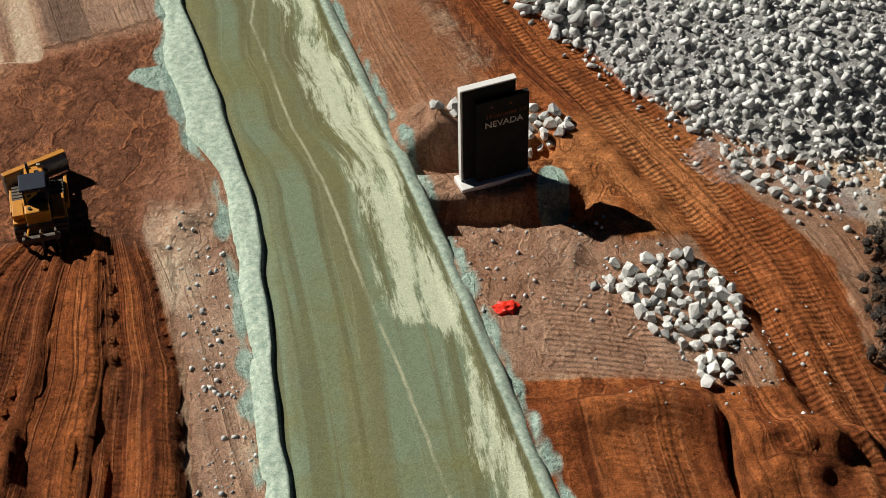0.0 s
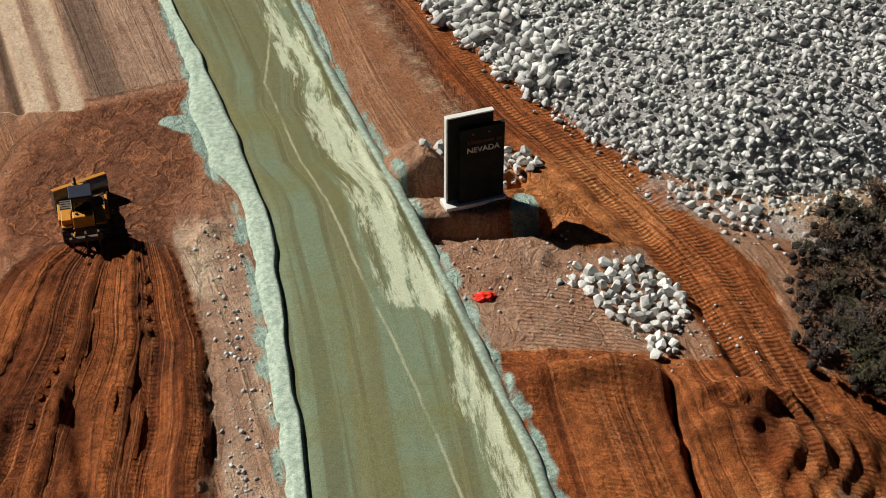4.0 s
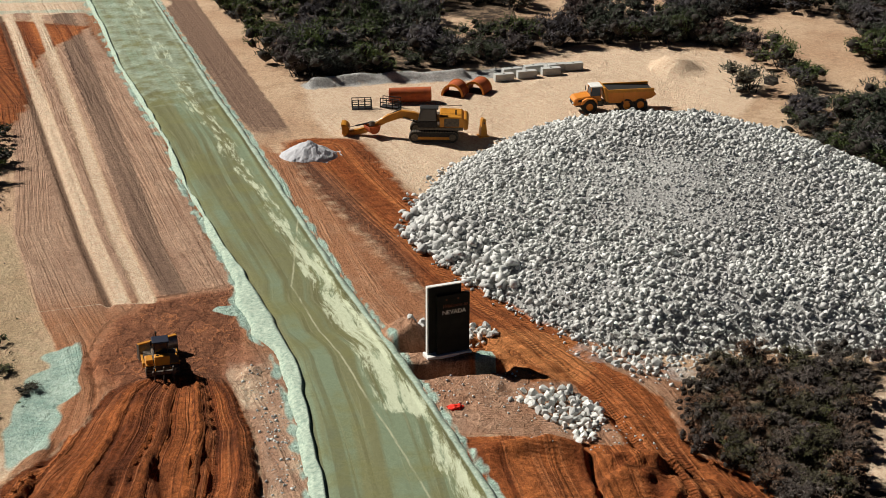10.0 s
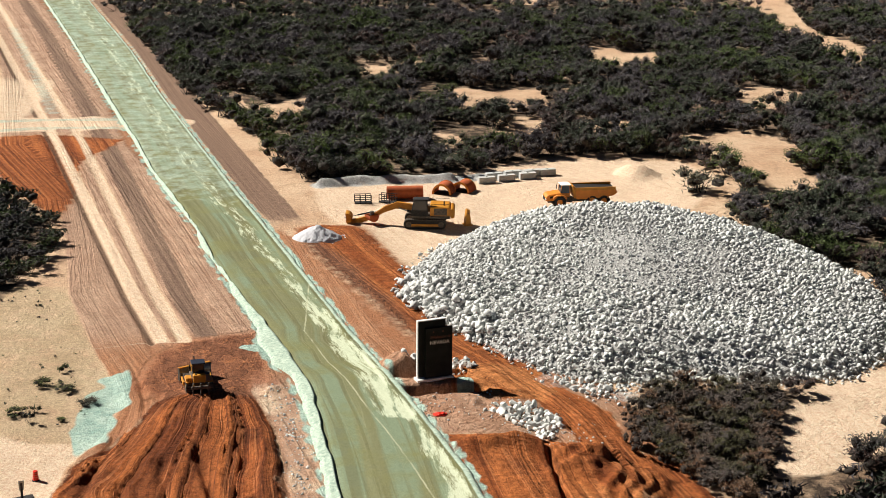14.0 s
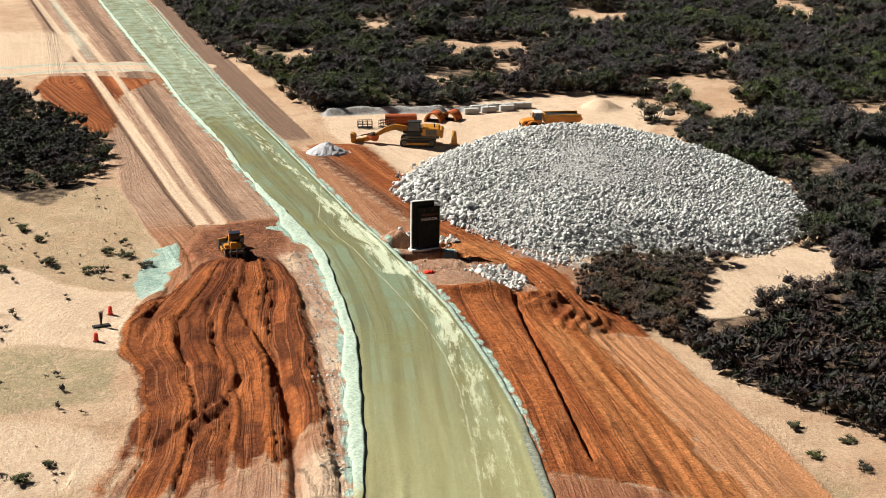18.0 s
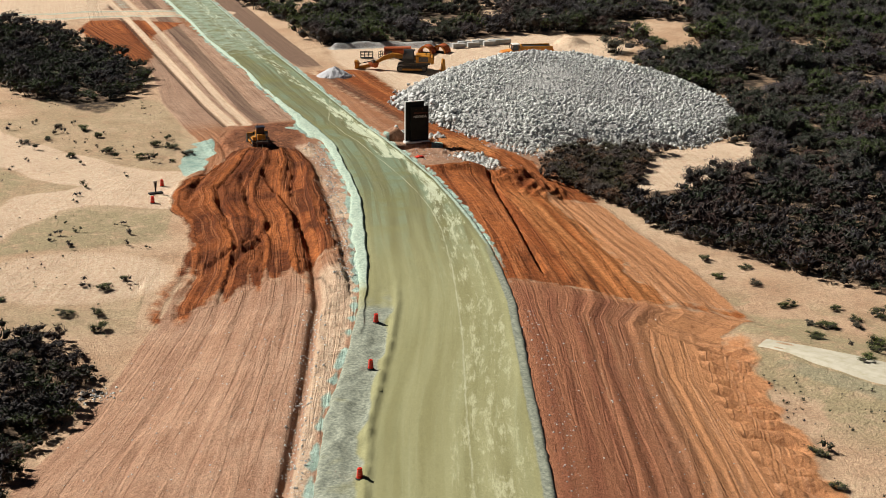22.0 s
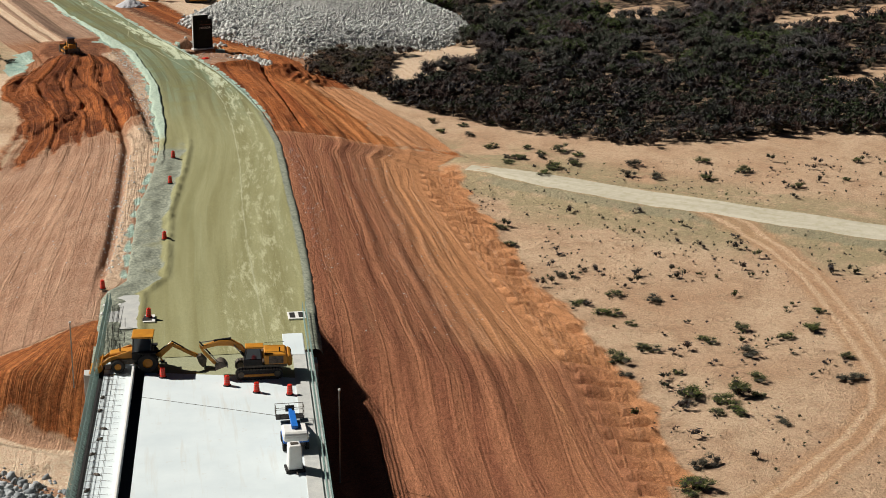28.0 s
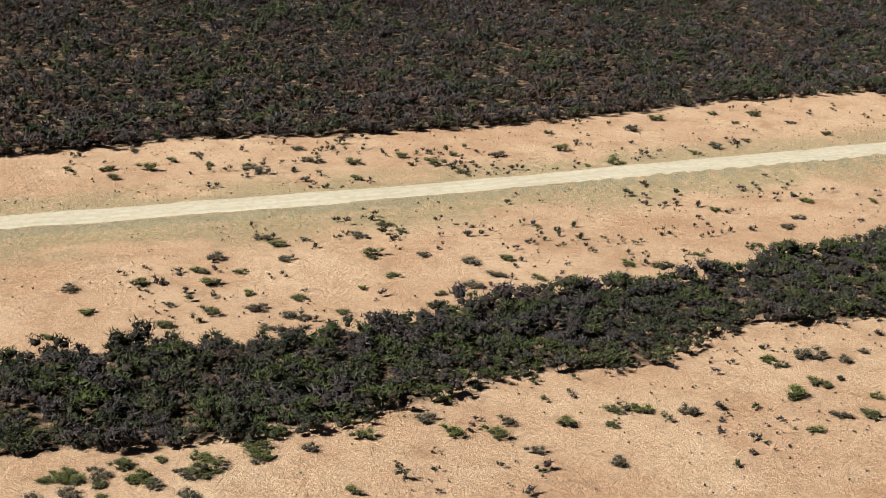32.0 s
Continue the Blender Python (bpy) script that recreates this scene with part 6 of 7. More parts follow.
for k in range(9):
    y = -133 - k * 2.4 - rng.random()
    rag = thing("rag", pose(-10.2 + slide(y) + rng.uniform(-0.2, 0.5), y, 0.06, 0, 0, rng.uniform(0, 180)), "small dark rag lying on the walkway", "rag", "rags on the walkway")
    bm = bmesh.new()
    bmesh.ops.create_icosphere(bm, subdivisions=2, radius=0.22)
    for v in bm.verts:
        v.co = Vector((v.co.x * 1.3, v.co.y * 0.7, max(0, v.co.z * 0.5 + 0.06 * noise.noise(v.co * 9 + Vector((k, 0, 0))))))
    part("cloth", bm, STEEL, rag)
approach = thing("approach_slab", pose(0, 0, 0), "grey concrete slab where the road meets the bridge", "concrete slab")
part("slab", bridge_strip(-11.1, -8.5, -0.3, 0.16, -119.5, -111.4, 0.03), CONCRETE, approach)
part("slab", bridge_strip(2.9, 4.5, -0.3, 0.13, -127, -122.4, 0.03), DECK, approach, "white concrete strip")


def grate(x, y, wide, deep, slots, turn=0):
    g = thing("drain_inlet", pose(x, y, 0.14, 0, 0, turn), "white concrete drain inlet with black grating slots", "drain", "drain inlets")
    part("pad", box(-wide / 2, -deep / 2, -0.2, wide / 2, deep / 2, 0.05, 0.03), WHITE, g)
    for k in range(slots):
        x0 = -wide / 2 + wide * (k + 0.5) / slots
        part("slot", box(x0 - wide * 0.3 / slots, -deep * 0.36, 0.03, x0 + wide * 0.3 / slots, deep * 0.36, 0.06), BLACK, g)


grate(4.6, -118.4, 1.45, 1.7, 2)
grate(-7.5, -117.4, 1.4, 1.7, 1)
grate(-10.3, -113.6, 1.5, 0.4, 1)
grate(-10.8, -115.6, 0.8, 0.6, 1)
for x, y, z0, z1 in ((-13.0, -127.0, -1.6, 3.6), (5.6, -140.0, -4.6, 2.4)):
    post = thing("marker_post", pose(x, y, 0), "thin grey survey pole standing in the slope", "pole", "survey poles")
    part("pole", rod((0, 0, z0), (0, 0, z1), 0.045, sides=8), WORN, post)
    part("cap", rod((0, 0, z1), (0, 0, z1 + 0.12), 0.09, sides=8), WHITE, post)


# ---- traffic drums ----
def make_drum(m, label, group):
    d = thing("traffic_drum", m, label, "traffic drum", group)
    part("barrel", turned([(0.0, 1.0), (0.2, 1.0), (0.215, 0.97), (0.22, 0.78), (0.235, 0.77), (0.24, 0.56), (0.255, 0.55), (0.26, 0.34), (0.275, 0.33), (0.285, 0.1), (0.0, 0.1)], 18), RED, d)
    for z, r in ((0.84, 0.222), (0.62, 0.243), (0.41, 0.263)):
        part("band", turned([(r, z - 0.045), (r + 0.012, z - 0.04), (r + 0.012, z + 0.04), (r - 0.004, z + 0.045)], 18), BAND, d, "pale reflective band")
    part("base", turned([(0.0, 0.11), (0.3, 0.11), (0.36, 0.07), (0.38, 0.0), (0.0, 0.0)], 12), BLACK, d, "black rubber base")
    part("handle", box(-0.09, -0.02, 0.99, 0.09, 0.02, 1.08, 0.01), RED, d)
    return d


SHRINK = Matrix.Scale(0.78, 4)
drum = make_drum(pose(-4.34, -65.3, 0.1) @ SHRINK, "red traffic drum on a black base at the road edge", "traffic drums")
for x, y in ((-4.87, -75.9), (-5.74, -95.8), (-11.15, -109.2)):
    copy_thing(drum, pose(x, y, 0.08))
copy_thing(drum, pose(-7.3, -117.2, 0.19, 0, 0, 20))
on_deck = make_drum(pose(-6.37, -129.9, 0.03) @ SHRINK, "red traffic drum closing off the bridge deck", "traffic drums")
for x, y in ((-1.75, -132.2), (0.29, -133.8), (2.62, -134.6)):
    copy_thing(on_deck, pose(x, y, 0.03, 0, 0, x * 40))
by_track = make_drum(pose(-28.2, -16.3, float(height(-28.2, -16.3)) - 0.02) @ SHRINK, "red traffic drum beside the dirt track", "traffic drums")
copy_thing(by_track, pose(-28.45, -23.1, float(height(-28.45, -23.1)) - 0.02))
can = thing("sign_stand", pose(-28.55, -19.4, float(height(-28.55, -19.4)) - 0.02, 0, 0, 25), "small black folded sign stand on the sand", "sign stand")
part("foot", box(-0.8, -0.3, 0, 0.8, 0.3, 0.16, 0.03), BLACK, can)
part("mast", box(-0.08, -0.06, 0.16, 0.08, 0.06, 1.3, 0.02), BLACK, can)
part("panel", slab([(-0.16, 0.75), (0.16, 0.75), (0.2, 1.45), (-0.2, 1.45)], -0.03, 0.03), WORN, can)



# ---- heavy machines: x ahead, z up, wheels or tracks on z = 0 ----
def crawler(parent, x0, x1, y, wide, tall):
    """One crawler track between x0 and x1, centred on y."""
    r, n = tall / 2, 8
    ring = [(x1 - r + r * math.sin(a * math.pi / n), r - r * math.cos(a * math.pi / n)) for a in range(n + 1)]
    ring += [(x0 + r - r * math.sin(a * math.pi / n), r + r * math.cos(a * math.pi / n)) for a in range(n + 1)]
    belt = part("track", slab(ring, y - wide / 2, y + wide / 2), BLACK, parent, "dark steel crawler track")
    size = sum(math.dist(a, b) for a, b in zip(ring, ring[1:] + ring[:1]))
    count, shoes = int(size / 0.24), bmesh.new()
    for k in range(count):
        goal, run = size * k / count, 0.0
        for a, b in zip(ring, ring[1:] + ring[:1]):
            d = math.dist(a, b)
            if run + d >= goal:
                f = (goal - run) / d
                px_, pz = a[0] + (b[0] - a[0]) * f, a[1] + (b[1] - a[1]) * f
                turn = Matrix.Translation((px_, y, pz)) @ Matrix.Rotation(-math.atan2(b[1] - a[1], b[0] - a[0]), 4, "Y")
                made = bmesh.ops.create_cube(shoes, size=1.0)["verts"]
                for v in made:
                    v.co = turn @ Vector((v.co.x * 0.17, v.co.y * (wide + 0.03), v.co.z * 0.07))
                break
            run += d
    tagged(part("crawler_belt", shoes, STEEL, belt), kind="stuff")
    for x in (x0 + r, x1 - r):
        part("sprocket", rod((x, y - wide * 0.56, r), (x, y + wide * 0.56, r), r * 0.62, sides=14), STEEL, belt)
    part("roller_frame", box(x0 + r, y - wide * 0.53, r * 0.55, x1 - r, y + wide * 0.53, r * 1.1, 0.03), YELLOW, belt)
    return belt


def wheel(parent, x, y, r, wide, mat=None):
    m = Matrix.Translation((x, y, r)) @ Matrix.Rotation(math.pi / 2, 4, "X")
    h = wide / 2
    tyre = part("wheel", turned([(r * 0.5, -h * 0.8), (r * 0.9, -h), (r, -h * 0.7), (r, h * 0.7), (r * 0.9, h), (r * 0.5, h * 0.8)], 22, m), BLACK, parent, "black ribbed tyre on a painted rim")
    lugs = bmesh.new()
    for k in range(20):
        a = k * math.pi / 10
        for s in (-1, 1):
            made = bmesh.ops.create_cube(lugs, size=1.0)["verts"]
            t = m @ Matrix.Rotation(a + 0.08 * s, 4, "Z") @ Matrix.Translation((r, 0, s * h * 0.4)) @ Matrix.Rotation(0.5 * s, 4, "X")
            for v in made:
                v.co = t @ Vector((v.co.x * r * 0.07, v.co.y * r * 0.1, v.co.z * h * 0.8))
    tagged(part("tread", lugs, BLACK, tyre), kind="stuff")
    part("rim", turned([(0.0, -h * 0.45), (r * 0.2, -h * 0.5), (r * 0.45, -h * 0.35), (r * 0.55, -h * 0.75), (r * 0.55, h * 0.75), (r * 0.45, h * 0.35), (r * 0.2, h * 0.5), (0.0, h * 0.45)], 18, m), mat or YELLOW, tyre)
    return tyre


def cab(parent, x0, x1, y0, y1, z0, z1, roof_mat, post_mat, lean=0.12):
    """A glazed driver's cab: sill, posts, panes and a roof with an overhang."""
    body = part("cab", box(x0, y0, z0, x1, y1, z0 + (z1 - z0) * 0.35, 0.04), post_mat, parent)
    for x, dx in ((x0 + 0.05, lean * 0.3), (x1 - 0.05, -lean)):
        for y in (y0 + 0.05, y1 - 0.05):
            part("post", rod((x, y, z0 + (z1 - z0) * 0.33), (x + dx, y, z1), 0.05, sides=6), post_mat, body)
    zs, ze = z0 + (z1 - z0) * 0.36, z1 - 0.02
    for y in (y0 + 0.05, y1 - 0.05):
        part("side_window", slab([(x0 + 0.1, zs), (x1 - 0.1, zs), (x1 - 0.1 - lean, ze), (x0 + 0.1 + lean * 0.3, ze)], y - 0.01, y + 0.01), DARK_GLASS, body, "dark tinted glass")
    for x, dx in ((x0 + 0.05, lean * 0.3), (x1 - 0.05, -lean)):
        part("window", slab([(x - 0.01, zs), (x + 0.01, zs), (x + 0.01 + dx, ze), (x - 0.01 + dx, ze)], y0 + 0.1, y1 - 0.1), DARK_GLASS, body, "dark tinted glass")
    part("roof", box(x0 - 0.12, y0 - 0.1, z1, x1 + 0.08 - lean, y1 + 0.1, z1 + 0.14, 0.05), roof_mat, body)
    part("seat", box(x0 + 0.3, (y0 + y1) / 2 - 0.25, z0 + 0.3, x0 + 0.85, (y0 + y1) / 2 + 0.25, z0 + (z1 - z0) * 0.6, 0.06), BLACK, body)
    return body


def beam(parent, name, pts, wide, mat, label=""):
    """A box-section arm along (x, z, depth) stations, centred on y = 0."""
    top = [(x, z + d / 2) for x, z, d in pts]
    low = [(x, z - d / 2) for x, z, d in reversed(pts)]
    return part(name, slab(top + low, -wide / 2, wide / 2, 0.03), mat, parent, label)


def ram(parent, a, b, r, name="cylinder"):
    mid = tuple(p + (q - p) * 0.55 for p, q in zip(a, b))
    tube = part(name, rod(a, mid, r, sides=10), BLACK, parent)
    part("piston", rod(mid, b, r * 0.55, sides=8), WORN, tube)
    return tube


def bulldozer(m):
    d = thing("bulldozer", m, "dusty yellow bulldozer with a dark cab on fresh red earth", "bulldozer")
    for y in (-1.0, 1.0):
        crawler(d, -1.75, 1.85, y, 0.62, 1.02)
        part("fender", box(-1.5, y - 0.32, 1.08, 0.3, y + 0.32, 1.2, 0.03), YELLOW, d)
        part("push_arm", box(0.2, y * 1.42 - 0.09, 0.35, 2.55, y * 1.42 + 0.09, 0.6, 0.03), YELLOW, d)
        part("hinge_box", box(0.0, y * 1.36 - 0.14, 0.3, 0.5, y * 1.36 + 0.14, 0.7, 0.03), YELLOW, d)
    part("chassis", box(-1.7, -0.68, 0.45, 1.7, 0.68, 1.15, 0.05), STEEL, d)
    hood = part("hood", slab([(0.25, 1.1), (1.95, 1.1), (1.98, 1.75), (1.85, 1.95), (0.25, 2.1)], -0.48, 0.48, 0.05), YELLOW, d, "sloping yellow engine hood")
    part("grille", box(1.97, -0.4, 1.15, 2.02, 0.4, 1.75, 0.01), BLACK, hood)
    part("exhaust", rod((1.0, 0.22, 2.0), (1.0, 0.22, 2.95), 0.07, sides=10), BLACK, hood)
    part("air_cleaner", rod((0.7, -0.22, 2.0), (0.7, -0.22, 2.55), 0.13, sides=12), BLACK, hood)
    for y in (-0.3, 0.3):
        part("headlamp", box(1.7, y - 0.1, 1.96, 1.86, y + 0.1, 2.1, 0.02), WORN, hood)
    cab(d, -0.95, 0.25, -0.58, 0.58, 1.15, 2.8, NAVY, BLACK)
    tank = part("fuel_tank", box(-1.72, -0.62, 1.15, -1.05, 0.62, 1.95, 0.08), YELLOW, d)
    part("filler_cap", rod((-1.4, 0.35, 1.95), (-1.4, 0.35, 2.03), 0.09), BLACK, tank)
    part("tool_box", box(-1.3, 0.72, 1.2, -0.35, 1.28, 1.55, 0.04), YELLOW, d)
    swing = Matrix.Translation((2.7, 0, 0)) @ Matrix.Rotation(radians(20), 4, "Z") @ Matrix.Translation((-2.7, 0, 0))
    arc = [(2.9 - 0.32 * math.sin(math.pi * k / 8), 0.02 + 1.32 * k / 8) for k in range(9)]
    back = [(x - 0.09, z) for x, z in reversed(arc)]
    blade = part("blade", slab(arc + back, -1.72, 1.72), WORN, d, "wide curved blade, its top edge yellow")
    part("top_edge", box(2.68, -1.74, 1.30, 2.98, 1.74, 1.40, 0.02), YELLOW, blade)
    part("cutting_edge", box(2.86, -1.74, 0.0, 2.98, 1.74, 0.16, 0.01), WORN, blade)
    for y in (-1.72, 1.72):
        part("end_plate", slab([(2.55, 0.0), (3.02, 0.0), (3.02, 1.35), (2.6, 1.35)], y - 0.03, y + 0.03), STEEL, blade)
    for piece in [blade, *blade.children]:
        piece.data.transform(swing)
    for y in (-0.6, 0.6):
        ram(d, (1.7, y, 1.75), (2.6, y, 0.8), 0.08, "lift_cylinder")
    frame_ = part("ripper", box(-2.75, -0.95, 0.85, -2.5, 0.95, 1.15, 0.04), STEEL, d, "dark ripper beam with three shanks")
    for y in (-0.75, 0.0, 0.75):
        part("shank", slab([(-2.78, 0.25), (-2.62, 0.1), (-2.5, 0.3), (-2.5, 1.45), (-2.75, 1.45)], y - 0.05, y + 0.05), STEEL, frame_)
        part("link_arm", rod((-1.7, y * 0.8, 0.9), (-2.6, y, 1.0), 0.07, sides=8), YELLOW, frame_)
    return d


def excavator(m, label, size, boom_pts, stick_pts, bucket_at, bucket_turn, swing=0.0):
    """Excavator that looks along +x; boom and stick by their stations."""
    e = thing("excavator", m, label, "excavator")
    s = size
    for y in (-1.2, 1.2):
        crawler(e, -2.1 * s, 2.1 * s, y * s, 0.6 * s, 0.95 * s)
    part("undercarriage", box(-1.2 * s, -1.0 * s, 0.35 * s, 1.2 * s, 1.0 * s, 0.8 * s, 0.06), STEEL, e)
    part("slew_ring", rod((0, 0, 0.75 * s), (0, 0, 1.05 * s), 0.65 * s, sides=20), BLACK, e)
    part("upper_frame", box(-2.5 * s, -1.3 * s, 1.02 * s, 1.35 * s, 1.3 * s, 1.3 * s, 0.05), STEEL, e)
    house = part("engine_house", slab([(-2.6 * s, 1.28 * s), (-0.5 * s, 1.28 * s), (-0.5 * s, 2.25 * s), (-2.4 * s, 2.2 * s), (-2.62 * s, 1.95 * s)], -1.28 * s, 1.28 * s, 0.06), YELLOW, e, "yellow engine house")
    part("counterweight", slab([(-2.95 * s, 1.1 * s), (-2.55 * s, 1.05 * s), (-2.55 * s, 2.05 * s), (-2.8 * s, 2.05 * s), (-3.0 * s, 1.8 * s)], -1.25 * s, 1.25 * s, 0.08), YELLOW, house)
    part("side_door", box(-2.2 * s, 1.275 * s, 1.38 * s, -0.9 * s, 1.30 * s, 2.1 * s, 0.01), STEEL, house, "dark louvred panel")
    part("side_door", box(-2.2 * s, -1.30 * s, 1.38 * s, -0.9 * s, -1.275 * s, 2.1 * s, 0.01), YELLOW, house)
    part("exhaust", rod((-1.9 * s, 0.5 * s, 2.2 * s), (-1.9 * s, 0.5 * s, 2.65 * s), 0.07 * s), BLACK, house)
    for y in (-1.2, 1.2):
        part("handrail", rod((-2.4 * s, y * s, 2.5 * s), (-0.6 * s, y * s, 2.5 * s), 0.02 * s, sides=6), BLACK, house)
    part("tank", box(-0.5 * s, -1.28 * s, 1.28 * s, 1.2 * s, -0.55 * s, 1.9 * s, 0.05), STEEL, e)
    cab(e, -0.3 * s, 1.35 * s, 0.42 * s, 1.28 * s, 1.28 * s, 2.9 * s, YELLOW if s < 1 else BLACK, BLACK, 0.25 * s)
    boom = beam(e, "boom", [(x * s, z * s, d * s) for x, z, d in boom_pts], 0.42 * s, YELLOW, "bent yellow boom")
    stick = beam(e, "stick", [(x * s, z * s, d * s) for x, z, d in stick_pts], 0.34 * s, YELLOW, "yellow stick")
    a, b = boom_pts[0], boom_pts[len(boom_pts) // 2]
    for y in (-0.32, 0.32):
        ram(e, (0.75 * s, y * s, 1.2 * s), ((a[0] + 1.6 * (b[0] - a[0])) * 0.62 * s, y * s, (b[1] - 0.25) * s), 0.1 * s, "boom_cylinder")
    ram(boom, (b[0] * s, 0, (b[1] + 0.38) * s), (stick_pts[0][0] * s, 0, (stick_pts[0][1] + 0.25) * s), 0.09 * s, "stick_cylinder")
    ram(stick, (stick_pts[0][0] * s, 0, (stick_pts[0][1] + 0.35) * s), ((stick_pts[-1][0] + 0.15) * s, 0, (stick_pts[-1][1] + 0.35) * s), 0.07 * s, "bucket_cylinder")
    turn = Matrix.Translation((bucket_at[0] * s, 0, bucket_at[1] * s)) @ Matrix.Rotation(radians(bucket_turn), 4, "Y") @ Matrix.Scale(s, 4)
    shell = [(0.55 * math.cos(k * math.pi / 9) - 0.1, -0.6 * math.sin(k * math.pi / 9)) for k in range(10)]
    inner = [(x * 0.9, z * 0.9) for x, z in reversed(shell)]
    bm = slab(shell + inner, -0.65, 0.65)
    slab(shell, -0.65, -0.60, bm=bm)
    slab(shell, 0.60, 0.65, bm=bm)
    bm.transform(turn)
    bucket = part("bucket", bm, STEEL if s < 1 else YELLOW, stick, "curved digging bucket")
    for k in range(5):
        bm = box(0.42, -0.6 + k * 0.27, -0.05, 0.5, -0.5 + k * 0.27, 0.2, 0.01)
        bm.transform(turn)
        part("tooth", bm, WORN, bucket)
    return e


def dump_truck(m):
    t = thing("dump_truck", m, "orange articulated dump truck with a bed painted black on top", "dump truck")
    for x, r in ((2.9, 0.88), (-1.6, 0.88), (-3.3, 0.88)):
        for y in (-1.15, 1.15):
            wheel(t, x, y, r, 0.68, ORANGE)
    part("rear_frame", box(-4.3, -0.5, 0.75, 1.0, 0.5, 1.2, 0.05), STEEL, t)
    part("front_frame", box(1.4, -0.6, 0.7, 4.4, 0.6, 1.2, 0.05), STEEL, t)
    part("hitch", rod((1.2, 0, 0.6), (1.2, 0, 1.4), 0.35, sides=14), STEEL, t)
    hood = part("hood", slab([(2.6, 1.2), (4.75, 1.0), (4.8, 1.55), (4.5, 1.9), (2.6, 2.15)], -1.05, 1.05, 0.1), ORANGE, t, "sloping orange hood")
    part("grille", box(4.78, -0.7, 1.05, 4.83, 0.7, 1.5, 0.02), BLACK, hood)
    part("hood_panel", slab([(2.9, 1.55), (4.3, 1.42), (4.2, 1.72), (2.9, 1.9)], 1.05, 1.07), BLACK, hood, "black side grille")
    for y in (-0.85, 0.85):
        part("headlamp", box(4.72, y - 0.14, 1.25, 4.84, y + 0.14, 1.42, 0.02), WHITE, hood)
        part("mudguard", slab([(1.9, 1.1), (2.1, 1.75), (2.6, 1.95), (3.3, 1.95), (3.8, 1.7), (3.95, 1.2), (3.7, 1.3), (3.2, 1.82), (2.5, 1.82), (2.1, 1.4)], y * 1.55 - 0.2, y * 1.55 + 0.2), ORANGE, t)
    cab(t, 1.35, 2.75, -0.8, 0.8, 1.45, 3.1, WHITE, ORANGE, 0.15)
    part("mirror", box(2.75, -1.35, 2.2, 2.83, -1.15, 2.75, 0.02), BLACK, t)
    part("mirror", box(2.75, 1.15, 2.2, 2.83, 1.35, 2.75, 0.02), BLACK, t)
    bed = part("dump_bed", slab([(-5.2, 2.1), (-4.6, 1.65), (-1.5, 1.25), (0.6, 1.3), (0.9, 2.7), (0.8, 2.75), (-4.9, 2.5)], -1.45, 1.45, 0.04), ORANGE, t, "orange dump bed with a black sheet as its hollow")
    # the bed is solid; a black sheet on top stands in for a shaded hollow
    part("bed_hollow", slab([(-4.9, 2.52), (0.6, 2.76), (0.6, 2.78), (-4.9, 2.54)], -1.3, 1.3), BLACK, bed)
    for y in (-1.4, 1.4):
        part("bed_rail", box(-4.9, y - 0.1, 2.5, 0.8, y + 0.1, 2.9, 0.03), YELLOW, bed)
        for k in range(4):
            part("bed_rib", box(-3.9 + 1.3 * k, y * 1.04 - 0.05, 1.4, -3.75 + 1.3 * k, y * 1.04 + 0.05, 2.6, 0.01), ORANGE, bed)
    part("headboard", slab([(0.6, 1.5), (0.95, 1.5), (1.25, 3.15), (1.05, 3.2), (0.7, 2.8)], -1.45, 1.45, 0.03), YELLOW, bed)
    for y in (-0.6, 0.6):
        ram(t, (-0.6, y * 1.2, 0.9), (0.2, y * 1.2, 1.6), 0.09, "hoist_cylinder")
    return t


